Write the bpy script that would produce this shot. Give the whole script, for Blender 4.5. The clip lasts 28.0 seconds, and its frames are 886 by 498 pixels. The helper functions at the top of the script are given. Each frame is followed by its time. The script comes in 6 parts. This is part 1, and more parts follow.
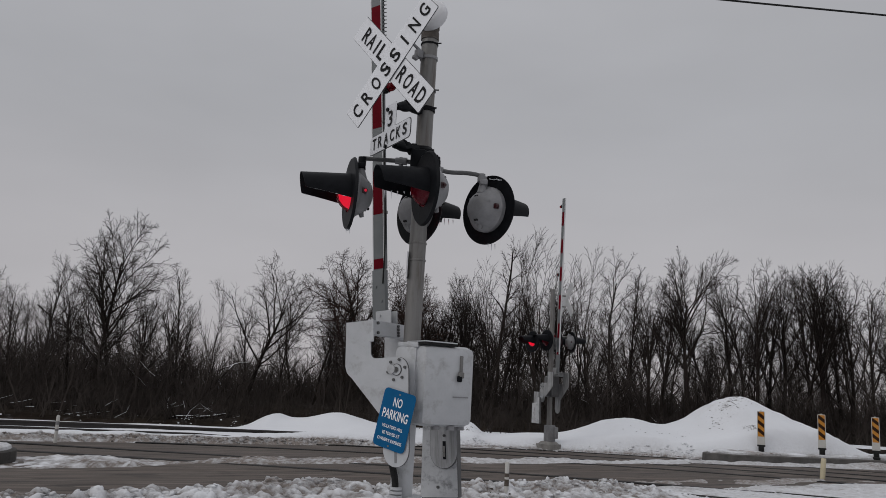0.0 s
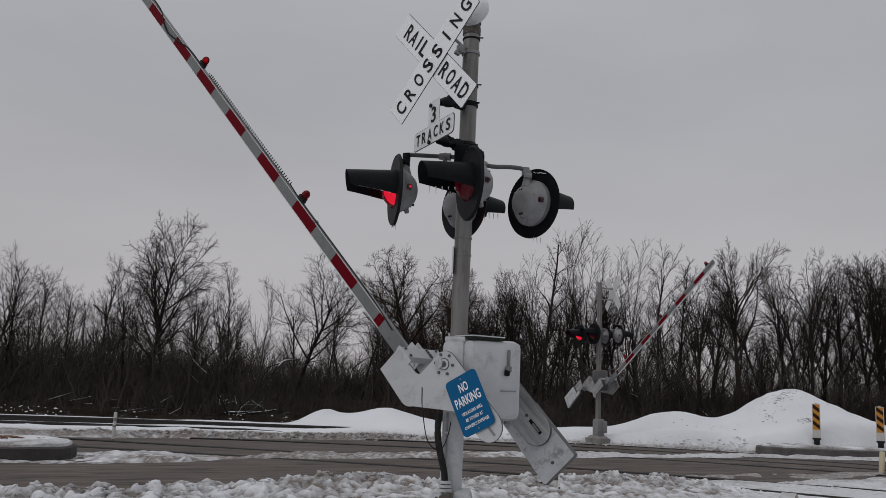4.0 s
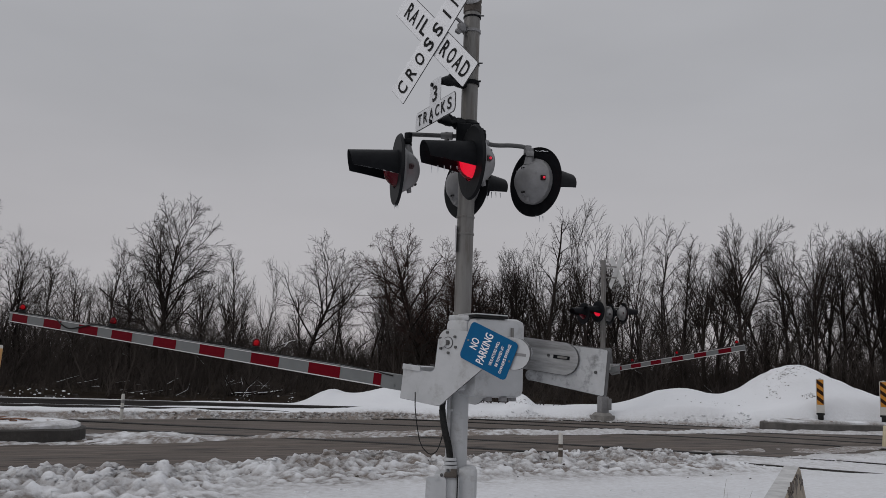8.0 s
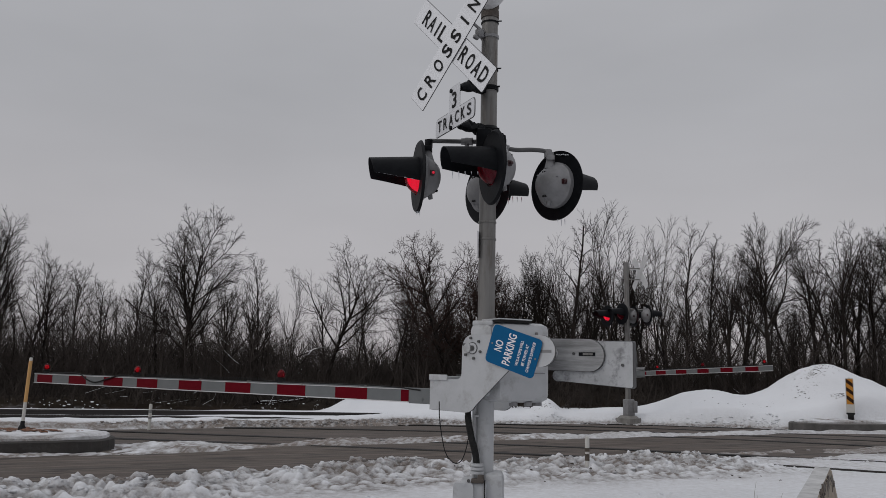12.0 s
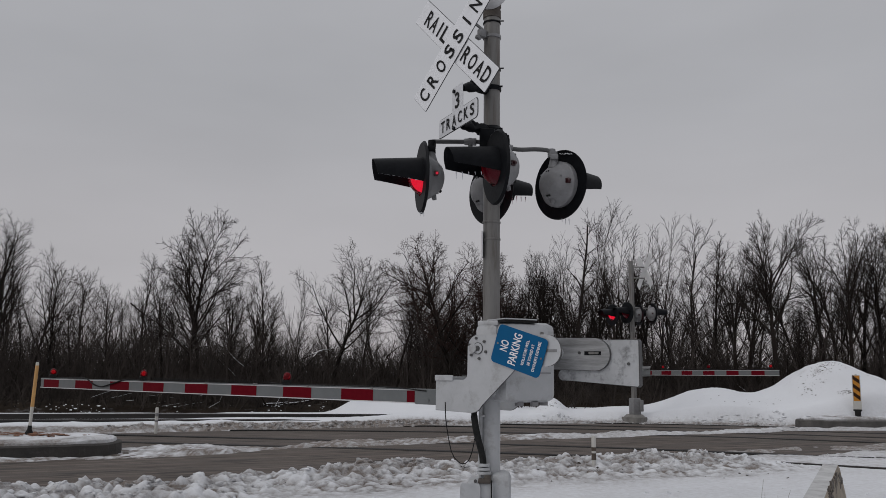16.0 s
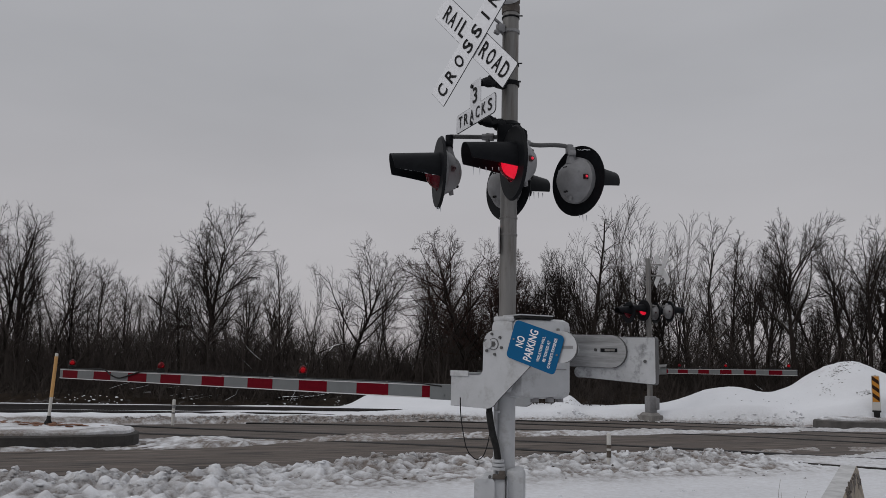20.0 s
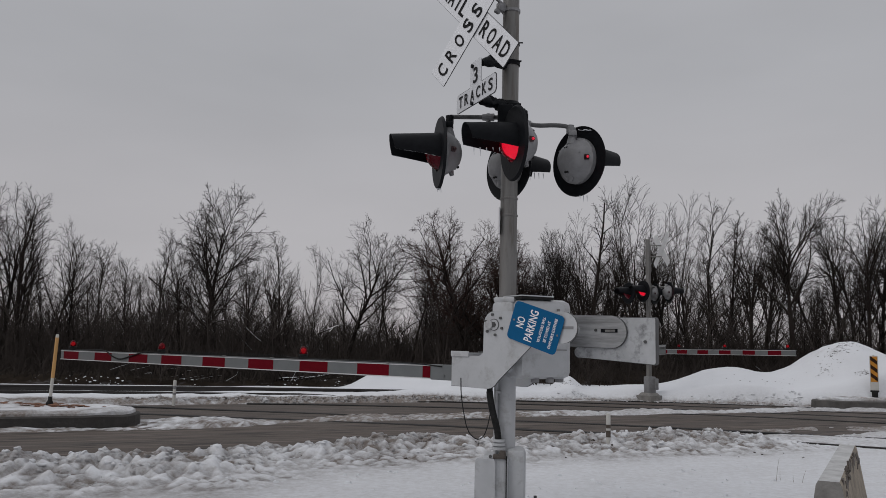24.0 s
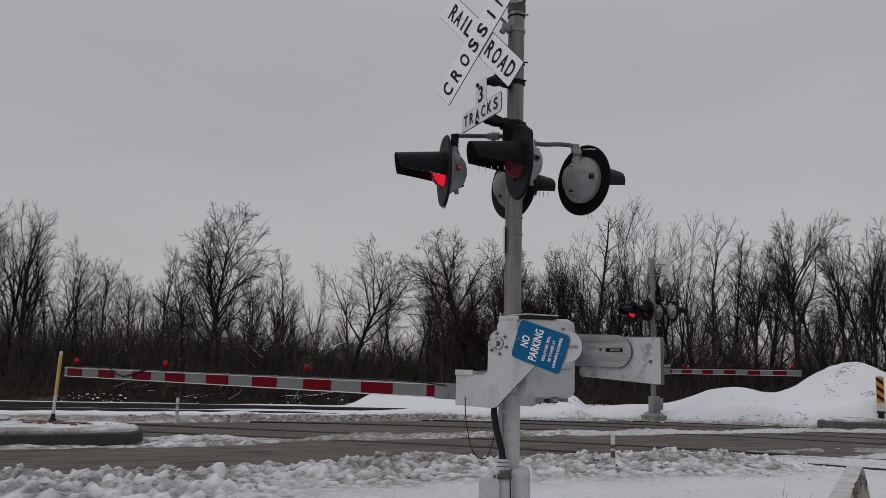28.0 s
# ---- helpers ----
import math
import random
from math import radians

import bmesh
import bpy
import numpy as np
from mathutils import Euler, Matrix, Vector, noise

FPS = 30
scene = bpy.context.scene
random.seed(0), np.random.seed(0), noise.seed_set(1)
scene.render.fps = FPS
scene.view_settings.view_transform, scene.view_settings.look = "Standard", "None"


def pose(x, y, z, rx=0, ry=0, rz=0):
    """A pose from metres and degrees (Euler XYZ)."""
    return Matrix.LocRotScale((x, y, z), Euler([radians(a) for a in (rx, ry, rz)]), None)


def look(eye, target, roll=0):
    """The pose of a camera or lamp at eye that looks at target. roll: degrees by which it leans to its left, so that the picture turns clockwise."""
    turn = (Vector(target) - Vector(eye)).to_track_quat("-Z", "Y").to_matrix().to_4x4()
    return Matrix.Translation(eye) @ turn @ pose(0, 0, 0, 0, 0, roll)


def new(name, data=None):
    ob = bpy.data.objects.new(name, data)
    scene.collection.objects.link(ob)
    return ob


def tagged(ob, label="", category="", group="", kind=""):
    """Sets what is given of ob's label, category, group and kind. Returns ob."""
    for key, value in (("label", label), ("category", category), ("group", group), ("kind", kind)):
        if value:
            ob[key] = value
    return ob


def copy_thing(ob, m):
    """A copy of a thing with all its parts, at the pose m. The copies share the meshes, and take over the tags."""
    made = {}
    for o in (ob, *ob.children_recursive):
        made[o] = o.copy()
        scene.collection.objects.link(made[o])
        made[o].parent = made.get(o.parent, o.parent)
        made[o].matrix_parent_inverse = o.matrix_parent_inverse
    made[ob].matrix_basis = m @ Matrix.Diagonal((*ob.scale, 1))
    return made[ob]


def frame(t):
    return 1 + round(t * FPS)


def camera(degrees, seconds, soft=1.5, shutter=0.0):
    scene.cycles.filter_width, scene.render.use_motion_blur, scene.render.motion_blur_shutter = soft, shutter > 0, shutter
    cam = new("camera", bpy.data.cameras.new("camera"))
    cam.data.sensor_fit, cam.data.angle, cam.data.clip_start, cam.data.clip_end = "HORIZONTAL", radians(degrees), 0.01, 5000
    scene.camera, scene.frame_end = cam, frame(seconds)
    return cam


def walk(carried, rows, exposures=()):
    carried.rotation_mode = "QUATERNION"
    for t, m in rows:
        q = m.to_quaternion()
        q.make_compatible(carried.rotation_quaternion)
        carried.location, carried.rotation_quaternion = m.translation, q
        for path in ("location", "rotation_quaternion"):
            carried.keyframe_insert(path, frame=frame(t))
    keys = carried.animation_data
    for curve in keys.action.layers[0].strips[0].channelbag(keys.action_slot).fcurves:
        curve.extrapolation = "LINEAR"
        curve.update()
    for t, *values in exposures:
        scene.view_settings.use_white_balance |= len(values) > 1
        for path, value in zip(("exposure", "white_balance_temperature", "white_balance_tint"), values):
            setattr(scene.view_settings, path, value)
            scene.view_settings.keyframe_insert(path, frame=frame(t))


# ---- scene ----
# World: metres, the camera's foot is the origin, y ahead, ground about z = 0.
EYE = 1.42
# seconds, turn, tilt, roll, and the sway of the holder in metres
PATH = [
    (0, 0.29, 9.94, -3.11, 0.006, 0.036, 0.012), (0.5, -0.21, 9.60, -3.01, 0.002, 0.042, 0.011), (1, -0.25, 9.35, -2.72, 0.003, 0.045, 0.009),
    (1.5, -0.18, 9.02, -2.66, 0.009, 0.039, 0.008), (2, -0.39, 8.91, -2.64, 0.012, 0.043, 0.011), (2.5, 0.53, 8.84, -2.55, 0.003, 0.044, 0.008),
    (3, 1.49, 9.22, -2.54, 0.002, 0.029, 0.005), (3.5, 3.60, 9.47, -2.64, 0.003, 0.021, 0.006), (5.5, 2.70, 9.12, -2.83, 0.001, 0.000, 0.001),
    (6, 3.20, 8.90, -2.76, 0.005, 0.006, 0.002), (6.5, 3.02, 8.59, -2.69, 0.012, 0.004, 0.003), (7, 2.89, 8.51, -2.48, 0.015, -0.000, -0.001),
    (7.5, 3.29, 8.18, -2.21, 0.014, -0.002, -0.004), (8, 3.67, 8.03, -2.10, 0.012, -0.004, -0.004), (8.5, 4.42, 7.78, -1.88, 0.012, -0.008, -0.003),
    (9, 4.37, 7.54, -1.72, 0.013, -0.008, -0.001), (9.5, 4.27, 7.65, -1.69, 0.010, -0.011, 0.002), (10, 4.34, 7.92, -1.65, 0.006, -0.017, 0.004),
    (10.5, 4.68, 8.09, -1.63, 0.005, -0.019, 0.003), (11, 5.03, 8.30, -1.41, 0.003, -0.019, 0.001), (11.5, 5.10, 8.32, -1.28, 0.003, -0.018, 0.002),
    (12, 5.19, 8.34, -1.18, 0.004, -0.016, 0.001), (12.5, 5.35, 8.26, -1.11, 0.001, -0.011, 0.000), (14.5, 5.44, 8.30, -0.86, -0.003, -0.019, 0.001),
    (15, 5.55, 8.35, -0.77, -0.002, -0.019, 0.001), (15.5, 5.46, 8.39, -0.68, -0.002, -0.019, 0.001), (16, 5.48, 8.38, -0.62, 0.001, -0.016, -0.000),
    (16.5, 5.36, 8.34, -0.70, 0.004, -0.016, 0.000), (17, 5.29, 8.26, -0.76, 0.005, -0.014, 0.001), (17.5, 5.67, 8.18, -0.79, 0.003, -0.013, 0.001),
    (18, 6.28, 8.30, -0.97, -0.001, -0.013, 0.000), (18.5, 6.36, 8.36, -1.16, -0.001, -0.013, 0.001), (19, 6.40, 8.31, -1.31, 0.001, -0.009, -0.002),
    (19.5, 6.51, 8.25, -1.39, -0.001, -0.007, -0.003), (20, 6.63, 8.07, -1.30, -0.001, -0.008, -0.004), (20.5, 5.98, 7.96, -1.27, -0.001, -0.001, -0.005),
    (21, 6.24, 7.80, -1.30, -0.004, 0.005, -0.009), (21.5, 6.35, 7.36, -1.30, -0.005, 0.006, -0.011), (23.5, 6.42, 6.90, -1.37, -0.008, 0.005, -0.008),
    (24, 6.56, 6.75, -1.23, -0.010, -0.001, -0.006), (24.5, 6.77, 6.87, -1.13, -0.011, -0.002, -0.006), (25, 6.64, 7.16, -1.13, -0.012, -0.000, -0.003),
    (25.5, 7.14, 7.34, -1.20, -0.016, -0.003, -0.001), (26, 7.07, 7.65, -1.38, -0.019, -0.004, -0.002), (26.5, 7.06, 7.85, -1.45, -0.018, -0.006, -0.004),
    (27, 7.00, 7.88, -1.54, -0.019, -0.004, -0.006), (27.5, 6.97, 7.94, -1.56, -0.018, -0.001, -0.005), (28, 6.86, 8.02, -1.49, -0.017, -0.002, -0.005),
]

cam = camera(56.9, 28.0, soft=0.7)
walk(cam, [(t, pose(dx, dy, EYE + dz, 90 + p, 0, y) @ pose(0, 0, 0, 0, 0, -r)) for t, y, p, r, dx, dy, dz in PATH])
scene.view_settings.exposure = 0.0

# ---- sky and sun: an overcast winter afternoon ----
world = bpy.data.worlds.new("overcast_sky")
scene.world = world
world.use_nodes = True
wn, wl = world.node_tree.nodes, world.node_tree.links
wn.clear()
w_out = wn.new("ShaderNodeOutputWorld")
w_bg = wn.new("ShaderNodeBackground")
w_sky = wn.new("ShaderNodeTexSky")
w_sky.sky_type = "NISHITA"
w_sky.sun_disc = False
w_sky.sun_elevation, w_sky.sun_rotation = radians(33), radians(-125)
w_hsv = wn.new("ShaderNodeHueSaturation")
w_hsv.inputs["Saturation"].default_value = 0.12
w_hsv.inputs["Value"].default_value = 0.06
wl.new(w_sky.outputs[0], w_hsv.inputs["Color"])
w_geo = wn.new("ShaderNodeTexCoord")
w_sep = wn.new("ShaderNodeSeparateXYZ")
wl.new(w_geo.outputs["Generated"], w_sep.inputs[0])
w_ramp = wn.new("ShaderNodeValToRGB")
w_ramp.color_ramp.interpolation = "EASE"
w_el = w_ramp.color_ramp.elements
w_el[0].position, w_el[0].color = 0.0, (0.50, 0.47, 0.485, 1)
w_el[1].position, w_el[1].color = 1.0, (0.98, 0.99, 1.04, 1)
for at_, colour in ((0.10, (0.470, 0.458, 0.480, 1)), (0.35, (0.415, 0.42, 0.447, 1))):
    e = w_el.new(at_)
    e.color = colour
wl.new(w_sep.outputs["Z"], w_ramp.inputs[0])
w_noise = wn.new("ShaderNodeTexNoise")
w_noise.inputs["Scale"].default_value = 2.2
w_noise.inputs["Detail"].default_value = 4
w_map = wn.new("ShaderNodeMapping")
w_map.inputs["Scale"].default_value = (1, 1, 3.0)
wl.new(w_geo.outputs["Generated"], w_map.inputs[0])
wl.new(w_map.outputs[0], w_noise.inputs["Vector"])
w_mr = wn.new("ShaderNodeMapRange")
w_mr.inputs["From Min"].default_value, w_mr.inputs["From Max"].default_value = 0.3, 0.7
w_mr.inputs["To Min"].default_value, w_mr.inputs["To Max"].default_value = 0.93, 1.05
wl.new(w_noise.outputs["Fac"], w_mr.inputs["Value"])
w_mul = wn.new("ShaderNodeMix")
w_mul.data_type, w_mul.blend_type = "RGBA", "MULTIPLY"
w_mul.inputs["Factor"].default_value = 1.0
wl.new(w_ramp.outputs[0], w_mul.inputs["A"])
wl.new(w_mr.outputs[0], w_mul.inputs["B"])
w_add = wn.new("ShaderNodeMix")
w_add.data_type, w_add.blend_type = "RGBA", "MIX"
w_add.inputs["Factor"].default_value = 0.15
wl.new(w_mul.outputs["Result"], w_add.inputs["A"])
wl.new(w_hsv.outputs[0], w_add.inputs["B"])
wl.new(w_add.outputs["Result"], w_bg.inputs["Color"])
w_bg.inputs["Strength"].default_value = 1.0
wl.new(w_bg.outputs[0], w_out.inputs[0])

sun_data = bpy.data.lights.new("sun", "SUN")
sun_data.energy, sun_data.angle, sun_data.color = 0.5, radians(40), (1.0, 0.96, 0.92)
sun = new("sun", sun_data)
sun.matrix_world = look((-20, -14, 16), (0, 0, 0))


# ---- materials ----
def material(name, base, rough=0.6, metal=0.0, scale=8.0, amount=0.15, tone=None, bump=0.0, bump_scale=40.0,
             specular=0.5, stains=0.0, stain=(0.1, 0.09, 0.08), stain_scale=3.0, object_random=0.0, coords="Object", stretch=(1, 1, 1)):
    m = bpy.data.materials.new(name)
    m.use_nodes = True
    n, k = m.node_tree.nodes, m.node_tree.links
    b = n["Principled BSDF"]
    b.inputs["Roughness"].default_value, b.inputs["Metallic"].default_value = rough, metal
    b.inputs["Specular IOR Level"].default_value = specular
    tc = n.new("ShaderNodeTexCoord")
    mp = n.new("ShaderNodeMapping")
    mp.inputs["Scale"].default_value = stretch
    k.new(tc.outputs[coords], mp.inputs[0])
    nz = n.new("ShaderNodeTexNoise")
    nz.inputs["Scale"].default_value, nz.inputs["Detail"].default_value, nz.inputs["Roughness"].default_value = scale, 6, 0.65
    k.new(mp.outputs[0], nz.inputs["Vector"])
    other = tone or tuple(c * (1 - amount) for c in base)
    mix = n.new("ShaderNodeMix")
    mix.data_type = "RGBA"
    mix.inputs["A"].default_value, mix.inputs["B"].default_value = (*base, 1), (*other, 1)
    mr = n.new("ShaderNodeMapRange")
    mr.inputs["From Min"].default_value, mr.inputs["From Max"].default_value = 0.35, 0.65
    k.new(nz.outputs["Fac"], mr.inputs["Value"])
    k.new(mr.outputs[0], mix.inputs["Factor"])
    out = mix.outputs["Result"]
    if stains:
        ns = n.new("ShaderNodeTexNoise")
        ns.inputs["Scale"].default_value, ns.inputs["Detail"].default_value, ns.inputs["Roughness"].default_value = stain_scale, 8, 0.7
        k.new(mp.outputs[0], ns.inputs["Vector"])
        ms = n.new("ShaderNodeMapRange")
        ms.inputs["From Min"].default_value, ms.inputs["From Max"].default_value = 0.60 - 0.1 * stains, 0.72
        ms.inputs["To Max"].default_value = min(1.0, stains)
        k.new(ns.outputs["Fac"], ms.inputs["Value"])
        mx = n.new("ShaderNodeMix")
        mx.data_type = "RGBA"
        k.new(ms.outputs[0], mx.inputs["Factor"])
        k.new(out, mx.inputs["A"])
        mx.inputs["B"].default_value = (*stain, 1)
        out = mx.outputs["Result"]
    if object_random:
        oi = n.new("ShaderNodeObjectInfo")
        mo = n.new("ShaderNodeMapRange")
        mo.inputs["To Min"].default_value, mo.inputs["To Max"].default_value = 1 - object_random, 1 + object_random
        k.new(oi.outputs["Random"], mo.inputs["Value"])
        mm = n.new("ShaderNodeMix")
        mm.data_type, mm.blend_type = "RGBA", "MULTIPLY"
        mm.inputs["Factor"].default_value = 1
        k.new(out, mm.inputs["A"])
        k.new(mo.outputs[0], mm.inputs["B"])
        out = mm.outputs["Result"]
    k.new(out, b.inputs["Base Color"])
    if bump:
        nb = n.new("ShaderNodeTexNoise")
        nb.inputs["Scale"].default_value, nb.inputs["Detail"].default_value = bump_scale, 5
        k.new(mp.outputs[0], nb.inputs["Vector"])
        bp = n.new("ShaderNodeBump")
        bp.inputs["Strength"].default_value, bp.inputs["Distance"].default_value = bump, 0.02
        k.new(nb.outputs["Fac"], bp.inputs["Height"])
        k.new(bp.outputs[0], b.inputs["Normal"])
    return m


def glowing(name, colour, strength):
    m = bpy.data.materials.new(name)
    m.use_nodes = True
    b = m.node_tree.nodes["Principled BSDF"]
    b.inputs["Base Color"].default_value = (*colour, 1)
    b.inputs["Emission Color"].default_value = (*colour, 1)
    b.inputs["Emission Strength"].default_value = strength
    return m


def red_plastic(name, tint):
    """Clouded red plastic that lets a part of the light through."""
    m = red_glass(name, tint)
    n, k = m.node_tree.nodes, m.node_tree.links
    body, mx = n.new("ShaderNodeBsdfDiffuse"), n.new("ShaderNodeMixShader")
    body.inputs["Color"].default_value = (0.16, 0.006, 0.012, 1)
    mx.inputs["Fac"].default_value = 0.45
    out = n["Material Output"].inputs["Surface"]
    k.new(out.links[0].from_socket, mx.inputs[1])
    k.new(body.outputs[0], mx.inputs[2])
    k.new(mx.outputs[0], out)
    return m


def red_glass(name, tint):
    m = bpy.data.materials.new(name)
    m.use_nodes = True
    n, k = m.node_tree.nodes, m.node_tree.links
    n.remove(n["Principled BSDF"])
    tr, gl, mx = n.new("ShaderNodeBsdfTransparent"), n.new("ShaderNodeBsdfGlossy"), n.new("ShaderNodeMixShader")
    tr.inputs["Color"].default_value = (*tint, 1)
    gl.inputs["Roughness"].default_value = 0.18
    fr = n.new("ShaderNodeFresnel")
    fr.inputs["IOR"].default_value = 1.35
    k.new(fr.outputs[0], mx.inputs["Fac"])
    k.new(tr.outputs[0], mx.inputs[1])
    k.new(gl.outputs[0], mx.inputs[2])
    k.new(mx.outputs[0], n["Material Output"].inputs["Surface"])
    return m


WHITE_PAINT = material("white_paint_weathered", (0.44, 0.45, 0.465), 0.5, scale=5, amount=0.12, bump=0.05, stains=0.65, stain=(0.20, 0.19, 0.18), stain_scale=6)
WEIGHT_PAINT = material("scuffed_white_paint", (0.48, 0.49, 0.505), 0.5, scale=4, amount=0.25, bump=0.08, stains=0.95, stain=(0.09, 0.09, 0.093), stain_scale=9)
GALVANISED = material("galvanised_steel", (0.205, 0.20, 0.193), 0.5, 0.2, scale=9, amount=0.35, bump=0.05, stains=0.9, stain=(0.080, 0.064, 0.052), stain_scale=14, stretch=(1, 1, 0.10))
HOUSING_GREY = material("grey_lamp_housing", (0.225, 0.225, 0.232), 0.55, 0.1, scale=10, amount=0.25, bump=0.05, stains=0.4, stain=(0.2, 0.2, 0.2), stain_scale=8)
BLACK_PAINT = material("black_paint_frosted", (0.006, 0.0065, 0.008), 0.5, scale=12, tone=(0.010, 0.011, 0.013), bump=0.05, specular=0.07)
BLACK_RUBBER = material("black_rubber", (0.012, 0.012, 0.012), 0.65, scale=30, tone=(0.024, 0.024, 0.024), bump=0.1, specular=0.10)
SIGN_WHITE = material("white_sign_sheeting", (0.75, 0.76, 0.785), 0.4, scale=3, amount=0.06, stains=0.25, stain=(0.4, 0.4, 0.4), stain_scale=5)
TRACK_SHEET = material("dull_white_sheeting", (0.60, 0.61, 0.635), 0.45, scale=3, amount=0.08, stains=0.3, stain=(0.36, 0.36, 0.36), stain_scale=6)
SIGN_BACK = material("bare_aluminium", (0.62, 0.62, 0.63), 0.5, 0.2, scale=4, amount=0.15)
SIGN_OUTLINE = material("dark_sign_outline", (0.07, 0.07, 0.075), 0.6, scale=8, amount=0.2)
BOLT_STEEL = material("dark_steel_bolt", (0.09, 0.09, 0.09), 0.5, 0.4, scale=20, amount=0.2)
SIGN_BLACK = material("black_sign_ink", (0.010, 0.010, 0.011), 0.6, scale=20, tone=(0.018, 0.018, 0.018), specular=0.1)
SIGN_BLUE = material("blue_sign_paint", (0.001, 0.092, 0.225), 0.5, specular=0.14, scale=5, amount=0.12, stains=0.15, stain=(0.012, 0.12, 0.21), stain_scale=9)
ARM_GREY = material("aluminium_arm_white", (0.138, 0.148, 0.152), 0.5, 0.1, scale=6, amount=0.15, stains=0.3, stain=(0.18, 0.18, 0.17), stain_scale=6)
ARM_RED = material("red_reflective_sheeting", (0.12, 0.004, 0.010), 0.5, scale=20, amount=0.15, stains=0.2, stain=(0.07, 0.006, 0.010), specular=0.03)
BALLAST = material("dark_track_ballast", (0.008, 0.007, 0.0065), 0.95, scale=14, tone=(0.022, 0.020, 0.018), bump=0.8, bump_scale=30, stains=0.25, stain=(0.45, 0.46, 0.48), stain_scale=1.6, specular=0.03)
# dark grey for plate edges, standing for the shade along them
SHADE_EDGE = material("shaded_grey_edge", (0.085, 0.085, 0.087), 0.6, scale=8, amount=0.3)
LAMP_GLOW = glowing("lit_red_bulb", (1.0, 0.08, 0.15), 0.9)
ARM_GLOW = glowing("lit_arm_bulb", (1.0, 0.08, 0.15), 0.42)
SIGHT_GLOW = glowing("lit_sight_port", (1.0, 0.03, 0.07), 0.25)
LENS_RED = red_glass("red_glass_lens", (0.60, 0.10, 0.20))
DOME_RED = red_plastic("red_plastic_dome", (0.55, 0.025, 0.05))
SHUTTER = material("added_shutter", (0.30, 0.22, 0.22), 0.4, scale=20, amount=0.1)
PORT_RED = material("red_sight_port", (0.030, 0.004, 0.006), 0.3, scale=30, amount=0.1)
CONCRETE = material("weathered_concrete", (0.22, 0.212, 0.20), 0.9, scale=6, amount=0.35, bump=0.4, bump_scale=50, stains=0.6, stain=(0.12, 0.11, 0.10), stain_scale=3)
KERB = material("dirty_wet_kerb", (0.038, 0.034, 0.031), 0.75, scale=5, amount=0.4, bump=0.4, bump_scale=40, stains=0.5, stain=(0.085, 0.08, 0.076), stain_scale=4)
EARTH = material("frozen_earth", (0.075, 0.062, 0.052), 0.95, scale=12, amount=0.4, bump=0.4)
WORN_ARM = material("worn_grey_paint", (0.36, 0.363, 0.368), 0.5, scale=5, amount=0.5, bump=0.06, stains=0.9, stain=(0.11, 0.11, 0.11), stain_scale=4, stretch=(0.5, 1, 4))
SHADED_TAN = material("tan_concrete_shaded_side", (0.30, 0.255, 0.20), 0.9, scale=7, amount=0.4, bump=0.5, bump_scale=40, stains=0.7, stain=(0.13, 0.105, 0.08), stain_scale=5)
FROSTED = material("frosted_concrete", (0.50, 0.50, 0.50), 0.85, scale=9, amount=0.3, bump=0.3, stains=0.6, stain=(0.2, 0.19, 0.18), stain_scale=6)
DEAD_GRASS = material("dead_grass", (0.21, 0.18, 0.14), 0.9, scale=10, amount=0.3)
GREY_KERB = material("stained_grey_kerb", (0.105, 0.099, 0.093), 0.85, scale=4, amount=0.4, bump=0.4, bump_scale=40, stains=0.8, stain=(0.055, 0.050, 0.047), stain_scale=2.5)
ARM_PIPE = material("dull_grey_pipe", (0.10, 0.10, 0.102), 0.6, 0.1, scale=8, amount=0.3, bump=0.05)
RUSTY_CAP = material("rusty_dark_steel", (0.085, 0.070, 0.060), 0.7, 0.1, scale=9, amount=0.4, bump=0.2, stains=0.6, stain=(0.22, 0.20, 0.19), stain_scale=9)
RUST = material("rusty_earth", (0.19, 0.088, 0.05), 0.9, scale=9, amount=0.4, bump=0.4)
RAIL_STEEL = material("rail_steel_rusty", (0.022, 0.018, 0.016), 0.7, 0.0, scale=9, amount=0.3, stains=0.3, stain=(0.02, 0.018, 0.016))
YELLOW = material("amber_reflective_sheeting", (0.52, 0.21, 0.012), 0.45, scale=12, amount=0.2)
BROWN_STRIPE = material("faded_dark_stripe", (0.038, 0.018, 0.010), 0.6, scale=12, amount=0.3, specular=0.1)
POST_WHITE = material("white_plastic_post", (0.50, 0.49, 0.465), 0.5, scale=10, amount=0.1, stains=0.4, stain=(0.3, 0.28, 0.24), stain_scale=8)
WORN_BAND = material("worn_brown_band", (0.09, 0.07, 0.055), 0.7, scale=14, amount=0.4, stains=0.4, stain=(0.35, 0.33, 0.3), stain_scale=12)
POST_YELLOW = material("faded_yellow_plastic", (0.50, 0.44, 0.30), 0.5, scale=10, amount=0.12, stains=0.3, stain=(0.4, 0.35, 0.25), stain_scale=8)
POST_ORANGE = material("orange_plastic_post", (0.55, 0.31, 0.11), 0.5, scale=10, amount=0.15, stains=0.4, stain=(0.55, 0.5, 0.42), stain_scale=5)
BARK = material("bare_tree_bark", (0.014, 0.011, 0.0095), 0.9, scale=6, tone=(0.032, 0.026, 0.023), bump=0.4, bump_scale=25, object_random=0.3, stretch=(1, 1, 0.25), specular=0.08)
TWIG = material("bare_twigs", (0.014, 0.011, 0.0095), 0.9, scale=3, tone=(0.030, 0.023, 0.020), object_random=0.3, specular=0.08)
